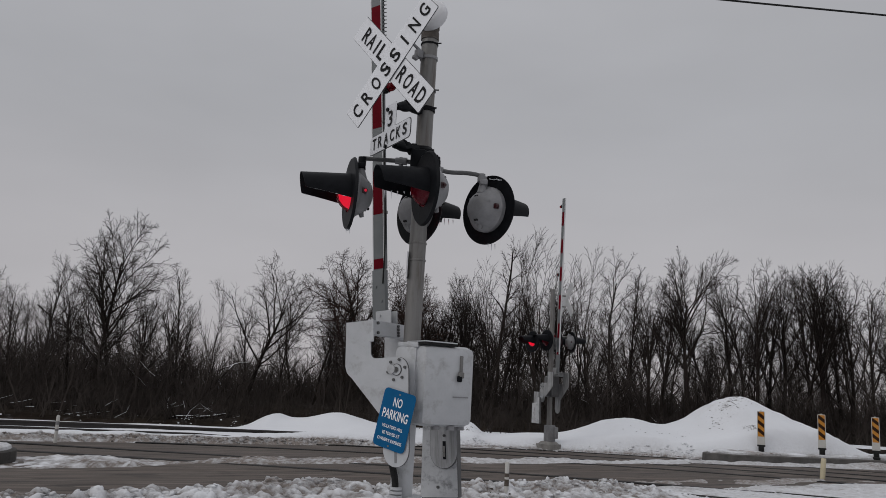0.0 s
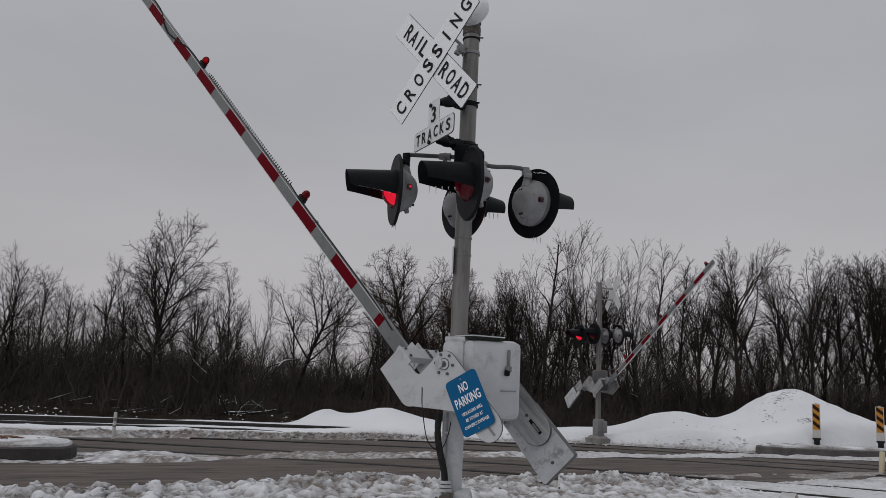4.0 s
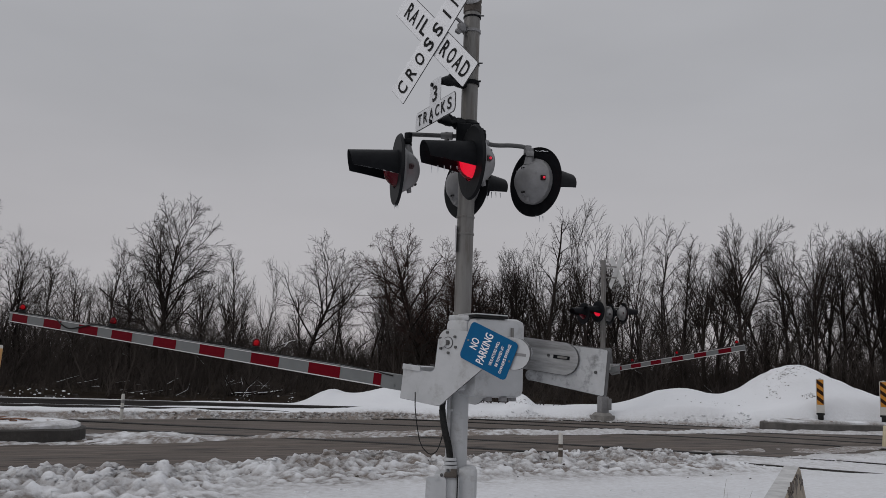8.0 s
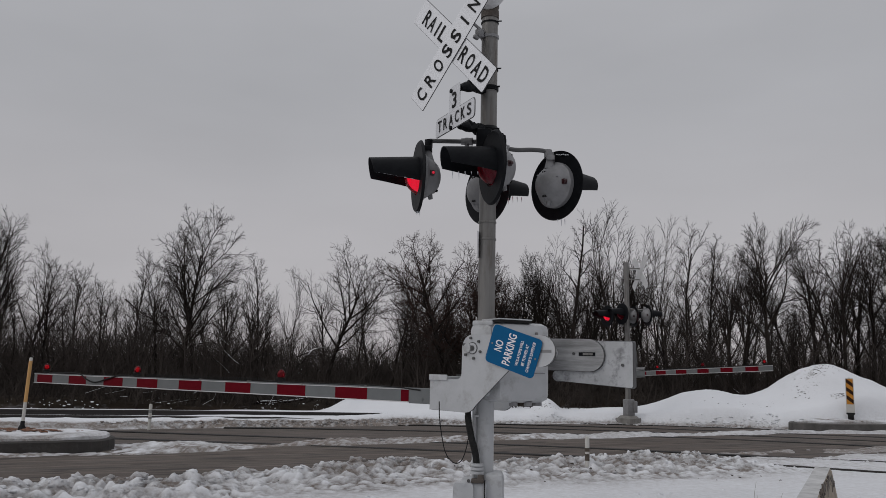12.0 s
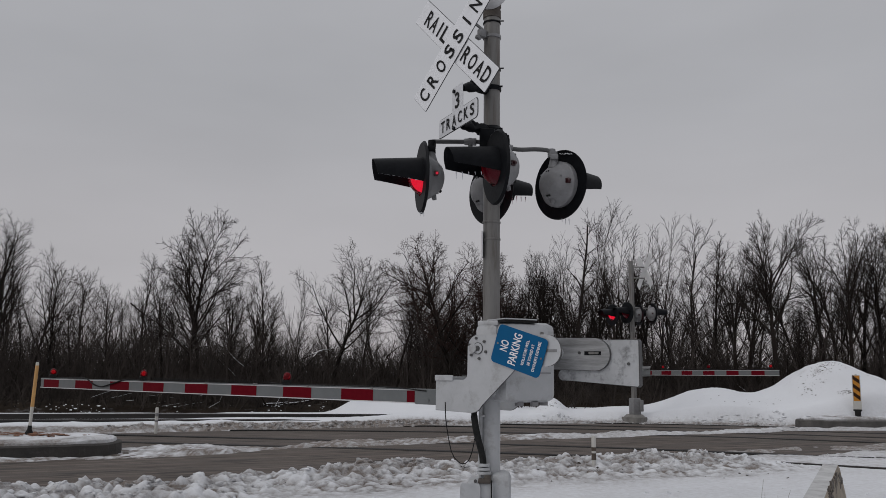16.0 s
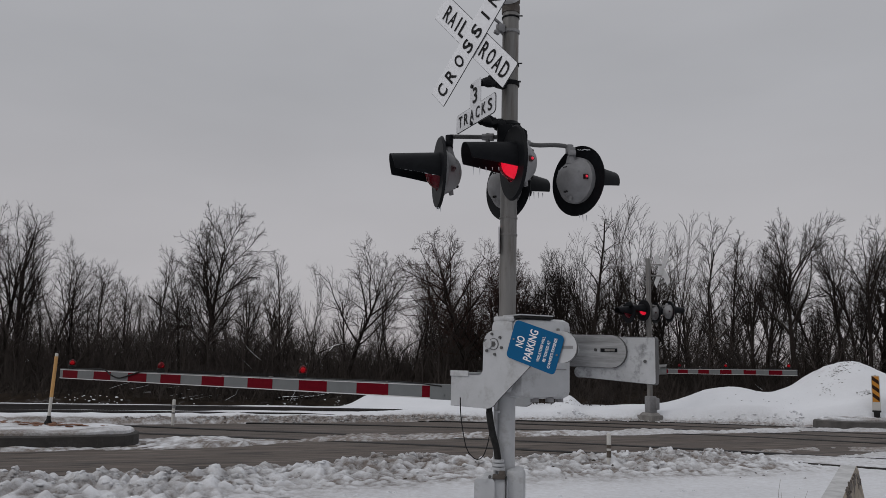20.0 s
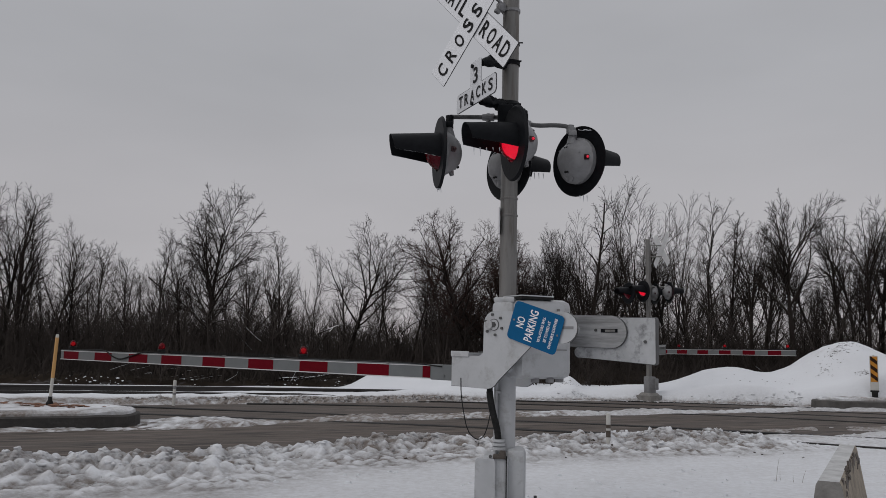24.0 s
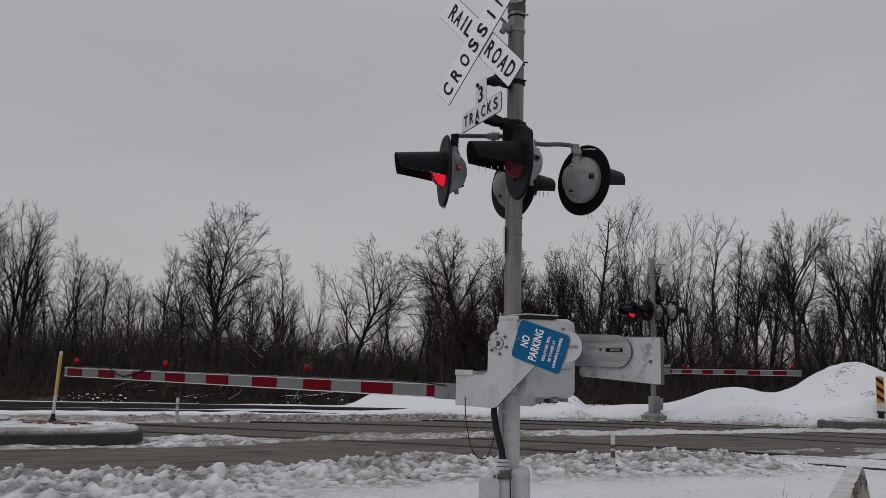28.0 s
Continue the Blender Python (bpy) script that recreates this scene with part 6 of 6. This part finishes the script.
    for i in range(62):
        a = radians(40 - 76 * (i + rng.random()) / 62)
        d = rng.uniform(44, 66)
        if 0.14 < a < 0.29 and i % 3:
            continue
        if 0.33 < a < 0.46 and i % 2 or a > 0.46 and i % 3 == 0:
            continue
        key = "inner"
        plant(key, rng.randrange(3), -d * math.sin(a), d * math.cos(a), rng.uniform(5.0, 6.8) * d / 50, rng.uniform(0, 360), words[key], "trees inside the wood", 0.3)
    for i in range(42):
        a = radians(40 - 76 * (i + rng.random()) / 42)
        d = rng.uniform(33.5, 48)
        plant("scrub", rng.randrange(2), -d * math.sin(a), d * math.cos(a), rng.uniform(2.2, 4.8) * (0.6 if 0.14 < a < 0.27 else 1.0), rng.uniform(0, 360), words["scrub"], "scrub along the wood's edge")


def snowy_limbs():
    """Low dark limbs that carry a line of snow: bearing, height, then steps along the limb."""
    limbs = [((22.9, 2.35), (1.2, -0.55), (0.9, -0.75)), ((26.4, 3.9), (1.3, -0.9), (1.0, -0.8)), ((21.9, 2.45), (-0.1, -0.3), (0.9, 0.1), (1.0, -0.8)), ((22.2, 2.7), (0.7, 0.05), (0.9, -0.55)),
             ((15.2, 1.75), (0.8, 0.35), (0.6, 0.15)), ((14.9, 1.45), (0.5, 0.6)), ((20.8, 3.1), (0.5, -0.4), (0.4, 0.4)), ((-7.6, 1.9), (0.6, 0.5)), ((-9.0, 1.7), (0.7, -0.4)), ((-13.4, 1.3), (0.8, -0.6)), ((9.4, 1.9), (0.8, 0.6))]
    for start, *steps in limbs:
        a, d = radians(start[0]), 35.2
        x, y, z = -d * math.sin(a), d * math.cos(a), start[1]
        pts = [Vector((x, y, z))]
        for dx, dz in steps:
            pts.append(pts[-1] + Vector((dx * math.cos(a), dx * math.sin(a), dz)))
        way = spline(pts, 0.12)
        way = [p + 0.09 * noise.noise_vector(p * 1.1) + 0.03 * noise.noise_vector(p * 3.1) for p in way]
        t = thing("low_limb", Matrix.Identity(4), "low dark limb with a line of snow on it", "branch", "snowy limbs")
        n = len(way)
        bm = bmesh.new()
        pipe(bm, way, [0.032 - 0.02 * i / n for i in range(n)], 6)
        part("limb", bm, BARK, t, smooth=True)
        bm = bmesh.new()
        pipe(bm, [p + Vector((0, -0.008, 0.022)) for p in way], [0.002 + 0.018 * max(0, noise.noise(p * 2.3)) for p in way], 6)
        part("snow_line", bm, SNOW, t, "line of snow", smooth=True)


def build_undergrowth():
    """Countless thin stems and canes that close the wood near the ground."""
    rng = random.Random(5)
    verts, faces = [], []

    def stick(p, d, length, r, twig=False):
        if twig:
            x, y, _ = frame_of(d)
            base = len(verts)
            for c, rad in ((p, r), (p + d * length, r * 0.4)):
                for k in range(3):
                    v = c + rad * (math.cos(2.094 * k) * x + math.sin(2.094 * k) * y)
                    verts.append((v.x, v.y, v.z))
            for k in range(3):
                faces.append((base + k, base + (k + 1) % 3, base + 3 + (k + 1) % 3, base + 3 + k))
            return
        q = p + d * length * 0.55 + Vector((rng.gauss(0, 0.05), rng.gauss(0, 0.05), 0)) * length
        e = q + (d + Vector((rng.gauss(0, 0.3), rng.gauss(0, 0.3), 0))).normalized() * length * 0.45
        x, y, _ = frame_of(d)
        base = len(verts)
        for c, rad in ((p, r), (q, r * 0.75), (e, r * 0.35)):
            for k in range(3):
                a = 2.094 * k
                v = c + rad * (math.cos(a) * x + math.sin(a) * y)
                verts.append((v.x, v.y, v.z))
        for i in range(2):
            for k in range(3):
                a, b = base + 3 * i + k, base + 3 * i + (k + 1) % 3
                faces.append((a, b, b + 3, a + 3))
        return q, e

    def brush_edge(x):
        return 29.4 if x > -5.7 else max(24.35 + 0.29 * min(x + 9, 0), 15) if x < -6.6 else 26.6

    n = 0
    while n < 12500:
        az = radians(rng.uniform(-37, 42))
        d = 23 + 40 * rng.random() ** 1.25
        p = Vector((-d * math.sin(az), d * math.cos(az), 0.1))
        if p.y < brush_edge(p.x):
            continue
        n += 1
        tall = n % 10 == 0
        thick = 0.42 + 0.80 * float(fbm(np.array(p.x), np.array(p.y), 4.0, 3, 71))
        h = rng.uniform(1.8, 4.6) if tall else rng.uniform(0.5, 2.0) * (1.0 + 0.8 * rng.random() ** 4) * thick
        if 0.12 < az < 0.27:
            h *= 0.62
        elif az > 0.27 or az < -0.05:
            h *= 0.72
        h *= max(0.8, d / 42)
        dirn = Vector((rng.gauss(0, 0.13 if tall else 0.38), rng.gauss(0, 0.2), 1)).normalized()
        q, e = stick(p, dirn, h, rng.uniform(0.014, 0.030) if tall else rng.uniform(0.010, 0.022))
        for k in range(14 if tall else 5):
            s = p.lerp(q, rng.uniform(0.3, 1.0)) if k < 3 else q.lerp(e, rng.random())
            stick(s, (dirn + Vector((rng.gauss(0, 0.8), rng.gauss(0, 0.8), 0.1))).normalized(), h * rng.uniform(0.2, 0.5), 0.009, True)
    # the far thicket that closes the view under the crowns
    n = 0
    while n < 5200:
        az = radians(rng.uniform(-37, 42))
        d = rng.uniform(46, 84)
        p = Vector((-d * math.sin(az), d * math.cos(az), 0.2))
        n += 1
        h = rng.uniform(1.4, 4.4) * (0.55 + 0.9 * float(fbm(np.array(p.x), np.array(p.y), 7.0, 3, 73))) * d / 60
        if 0.12 < az < 0.27:
            h *= 0.55
        elif az > 0.27:
            h *= 0.72
        elif az < -0.05:
            h *= 0.58
        dirn = Vector((rng.gauss(0, 0.14), rng.gauss(0, 0.2), 1)).normalized()
        q, e = stick(p, dirn, h, rng.uniform(0.02, 0.04))
        for k in range(8):
            stick(p.lerp(q, rng.uniform(0.2, 1.0)) if k < 5 else q.lerp(e, rng.random()), (dirn + Vector((rng.gauss(0, 0.8), rng.gauss(0, 0.8), 0.1))).normalized(), h * rng.uniform(0.2, 0.5), 0.016, True)
    ob = raw("undergrowth", verts, faces, BRUSH)
    tagged(ob, "dense dead brown brush and saplings under the trees", "undergrowth", kind="stuff")
    # leaning and fallen branches with snow lying on them at the wood's edge
    verts, faces = [], []
    for k in range(34):
        x = rng.uniform(-13, -6.2) if k < 22 else rng.uniform(-2, 22)
        y = brush_edge(x) + rng.uniform(-0.5, 2.0)
        a = rng.uniform(0, math.pi)
        stick(Vector((x, y, rng.uniform(0.2, 0.6))), Vector((math.cos(a), 0.4 * math.sin(a), rng.uniform(-0.15, 0.55))).normalized(), rng.uniform(0.2, 0.8), rng.uniform(0.003, 0.006))
    ob = raw("snowy_branches", verts, faces, SNOW)
    tagged(ob, "fallen branches coated with snow at the wood's edge", "branches", kind="stuff")


def build_logs():
    rng = random.Random(12)
    spots = [(11.5, 27.0, 20, 3.2), (13.2, 27.4, -25, 4.0), (14.5, 28.2, 12, 3.5), (12.4, 28.6, 60, 2.6), (-7.1, 25.6, 8, 1.2), (-7.6, 25.0, -14, 1.0)]
    for x, y, turn, l in spots:
        f = min(1.0, l / 3)
        t = thing("fallen_log", pose(x, y, 0.28, 0, rng.uniform(-9, 4), turn), "fallen bare log with a strip of snow on it", "log", "fallen logs")
        bm = bmesh.new()
        pipe(bm, [(-l / 2, 0, 0), (-l / 6, 0.05, 0.03), (l / 6, -0.04, 0.02), (l / 2, 0.03, 0.05)], [0.11 * f, 0.10 * f, 0.09 * f, 0.06 * f], 9)
        rod(bm, (0, 0, 0), (0.3, 0.5, 0.55), 0.04, 0.015, 6)
        rod(bm, (-l / 4, 0, 0), (-l / 4 - 0.2, -0.3, 0.6), 0.03, 0.012, 6)
        part("trunk", bm, BARK, t, smooth=True)
        bm = bmesh.new()
        pipe(bm, [(-l / 2, 0, 0.075 * f), (-l / 6, 0.05, 0.03 + 0.07 * f), (l / 6, -0.04, 0.02 + 0.065 * f), (l / 2, 0.03, 0.05 + 0.04 * f)], [0.05 * f, 0.065 * f, 0.055 * f, 0.03 * f], 8)
        part("snow_cover", bm, SNOW, t, "strip of snow", smooth=True)


def build_snow_chunks():
    """Loose clods thrown up by the plough along the road's near and far edge."""
    rng = np.random.default_rng(3)
    ico = bmesh.new()
    bmesh.ops.create_icosphere(ico, subdivisions=2, radius=1.0)
    bv = np.array([v.co[:] for v in ico.verts])
    bf = np.array([[v.index for v in f.verts] for f in ico.faces])
    ico.free()
    n = 7200
    p = np.where(rng.random(n) < 0.8, rng.uniform(-6, 10.5, n), rng.uniform(-8, 17, n))
    q = 9.15 + 0.95 * smooth(0.6, 3.2, p) - 0.35 * smooth(4, 6, p) + rng.normal(0, 0.42, n)
    x, y = p * ALONG.x + q * ACROSS.x, p * ALONG.y + q * ACROSS.y
    far = rng.random(n) < 0.36
    x = np.where(far, rng.uniform(-9, 7.2, n), x)
    y = np.where(far, np.minimum((19.5 + 0.514 * x) / 0.857, 23.5) + 0.06 + rng.normal(0, 0.10, n), y)
    h, g = snow_surface(x, y)
    size = rng.gamma(1.5, 0.011, n) + 0.008
    size = np.minimum(size, 0.046) * np.where(far, 1.25, 1.0)
    keep = (h > -0.02) | (rng.random(n) < 0.15)
    x, y, h, g, size = x[keep], y[keep], np.maximum(h[keep], 0), g[keep], size[keep]
    verts, faces, grime_shade = [], [], []
    for i in range(len(x)):
        v = bv
        for d in rng.normal(size=(5, 3)):
            d = d / np.linalg.norm(d)
            v = v - 0.85 * np.maximum(v @ d - 0.45, 0)[:, None] * d
        v = v * (1 + 0.07 * rng.normal(size=(len(bv), 1))) * rng.uniform(0.75, 1.5, 3) * size[i]
        a = rng.uniform(0, 6.28)
        c, s = math.cos(a), math.sin(a)
        v = np.stack([v[:, 0] * c - v[:, 1] * s + x[i], v[:, 0] * s + v[:, 1] * c + y[i], 0.7 * v[:, 2] + h[i] - 0.30 * size[i]], -1)
        faces.append(bf + len(bv) * i)
        verts.append(v)
        grime_shade.append(np.full(len(bv), np.clip(g[i] * rng.uniform(0.7, 1.05), 0, 0.95)))
    me = bpy.data.meshes.new("snow_clods")
    me.from_pydata(np.concatenate(verts).tolist(), [], np.concatenate(faces).tolist())
    me.materials.append(SNOW)
    me.polygons.foreach_set("use_smooth", [True] * len(me.polygons))
    at = me.attributes.new("grime_shade", "FLOAT", "POINT")
    at.data.foreach_set("value", np.concatenate(grime_shade).astype(np.float32))
    ob = new("snow_clods", me)
    tagged(ob, "loose clods of dirty ploughed snow along the road edge", "snow clods", kind="stuff")


def scatter_clods(name, spots, small, large, mat, label, category, flat=0.8, top=None, heap=0.0):
    """Irregular clods round spots of (x, y, spread x, spread y, count)."""
    rng = random.Random(31)
    verts, faces = [], []
    for cx, cy, sx, sy, count in spots:
        for _ in range(count):
            x, y = rng.gauss(cx, sx * 0.5), rng.gauss(cy, sy * 0.6)
            z = float(snow_surface(np.array([x]), np.array([y]))[0][0]) if top is None else top + heap * rng.random() ** 2
            r = small + (large - small) * rng.random() ** 2
            base = len(verts)
            for i in range(3):
                for j in range(6):
                    t, u = math.pi * (i + 0.5) / 3, 2 * math.pi * j / 6
                    w = r * rng.uniform(0.6, 1.4)
                    verts.append((x + 1.3 * w * math.sin(t) * math.cos(u), y + w * math.sin(t) * math.sin(u), z + flat * w * math.cos(t)))
            for i in range(2):
                for j in range(6):
                    a, b = base + 6 * i + j, base + 6 * i + (j + 1) % 6
                    faces.append((a, b, b + 6, a + 6))
            faces.append(tuple(range(base, base + 6)))
    tagged(raw(name, verts, faces, mat), label, category, kind="stuff")


def build_earth_clods():
    scatter_clods("earth_clods", ((9.15, 25.6, 0.35, 0.3, 70), (8.85, 25.2, 0.4, 0.3, 80), (8.5, 24.9, 0.4, 0.3, 70), (8.2, 24.6, 0.3, 0.2, 30), (10.6, 25.2, 0.5, 0.3, 14), (6.9, 24.6, 0.9, 0.3, 26), (0.95, 24.9, 0.28, 0.35, 60), (9.0, 24.1, 0.18, 0.12, 60), (5.6, 24.6, 1.6, 0.4, 8)),
                  0.005, 0.024, EARTH, "dark clods of frozen earth on the snow pile", "earth clods", 0.3)
    scatter_clods("road_grit", ((0.9, 11.4, 0.5, 0.25, 12), (-0.9, 10.8, 1.6, 0.4, 14), (3.0, 11.2, 0.8, 0.3, 8), (-3.5, 9.5, 1.5, 0.5, 10)),
                  0.006, 0.022, EARTH, "dark grit in the ploughed snow bank", "grit")
    scatter_clods("snow_crumbs", ((2.2, 8.6, 2.6, 1.6, 40), (3.4, 7.4, 1.6, 0.8, 16), (0.8, 8.2, 1.4, 0.8, 24), (-1.8, 8.0, 2.0, 0.6, 30)),
                  0.006, 0.034, SNOW, "loose crumbs of snow lying on the crust", "snow crumbs", 0.7)
    scatter_clods("snowy_brush", ((-14.65, 22.7, 0.5, 0.3, 16), (-13.75, 23.0, 0.4, 0.3, 24), (-13.2, 23.0, 0.4, 0.3, 24), (-12.35, 23.3, 0.6, 0.3, 26), (-10.3, 23.9, 0.8, 0.2, 8), (-7.5, 24.5, 0.5, 0.15, 14), (-6.5, 25.0, 0.4, 0.15, 22), (-6.1, 25.3, 0.3, 0.15, 14)),
                  0.006, 0.038, SNOW, "low brush bent under lumps of snow", "snowy brush", 0.5, 0.04, 0.28)
    scatter_clods("rusty_slush", ((-8.15, 13.25, 0.55, 0.26, 90), (-8.9, 13.35, 0.9, 0.24, 30), (-7.7, 13.3, 0.5, 0.15, 10), (8.75, 23.15, 0.5, 0.12, 30)),
                  0.012, 0.075, RUST, "rusty brown slush round the marker post", "slush", 0.16, 0.268, 0.015)


def grass_stalk(x, y, height, lean):
    t = thing("grass_stalk", pose(x, y, 0.05, 0, lean, 0), "thin dead grass stalk standing in the snow", "grass", "dead stalks in the snow")
    bm = bmesh.new()
    pipe(bm, [(0, 0, 0), (0.004, 0, height * 0.6), (0.015, 0, height)], [0.0022, 0.0018, 0.001], 5)
    part("stem", bm, DEAD_GRASS, t, smooth=True)


# ---- put together ----
build_ground()
build_road()
build_forest_floor()
island(kerb_outline(-30, 1.22, 14.15, 15.95, True), "median island with a dark kerb and a cover of snow", top=0.20, cover=0.02)
island([Vector(v) for v in ((24, 26.35), (13.0, 23.68), (11.5, 23.33), (8.0, 22.50), (7.5, 22.45), (7.28, 22.6), (7.25, 22.95), (7.5, 23.4), (8.0, 23.7), (11.2, 24.6), (24, 27.7))],
       "median island with a grey concrete kerb and a cover of snow", GREY_KERB, 0.22, 0.10)
build_rails()
build_ballast()
near_signal()
NEAR = near_gate()
far_signal()
FAR = far_gate()
delineator(pose(-8.225, 13.3, 0.275), 1.195, POST_WHITE, "tall white and orange flexible marker post on a black base", [(0.45, 1.14, POST_ORANGE)], 0.027, lean=(0, 2.4))
delineator(pose(-7.78, 17.2, 0.0), 0.55, POST_WHITE, "short white marker post in the snow", [(0.36, 0.43, HOUSING_GREY), (0.24, 0.28, HOUSING_GREY)], 0.034, False)
delineator(pose(0.985, 11.55, 0.055), 0.49, POST_WHITE, "short white marker post with dark bands in the snow bank", [(0.17, 0.26, WORN_BAND), (0.29, 0.34, WORN_BAND)], 0.030, False)
delineator(pose(8.54, 18.63, 0.0), 0.45, POST_YELLOW, "short faded yellow marker post beside the road", [], 0.055, False, lean=(0, 5))
for x, y, turn in ((9.07, 23.46, -20), (10.80, 23.52, -24), (12.42, 23.72, -27)):
    object_marker(pose(x, y, 0.25, 0, 0, turn) @ Matrix.Diagonal((1.03, 1.03, 1.03, 1)))
jersey_barrier()
overhead_cable()
build_trees()
snowy_limbs()
build_undergrowth()
build_logs()
build_snow_chunks()
build_earth_clods()
for x, y, h, lean in ((2.48, 9.05, 0.28, 5), (2.55, 9.12, 0.13, -9), (2.72, 9.01, 0.18, 12), (2.65, 8.99, 0.12, -14)):
    grass_stalk(x, y, h, lean)


def motions():
    walk(LOOSE_CABLE, [(t, pose(0.14 * a / 67.5, 0, 0.36 * a / 67.5)) for t, a in GATE_ROWS])
    walk(NEAR, [(t, NEAR_GATE @ pose(-0.03, 0, 0, 0, -a, 0) @ pose(0.03, 0, 0)) for t, a in GATE_ROWS])
    walk(FAR, [(t, FAR_GATE @ pose(0, 0, 0, 0, -a, 0)) for t, a in FAR_ROWS])
    for shutter, rest, second in SHUTTERS:
        walk(shutter, [(t, rest @ pose(0, 0, 0, a)) for t, a in flash_rows(second, 0, 172)])


motions()
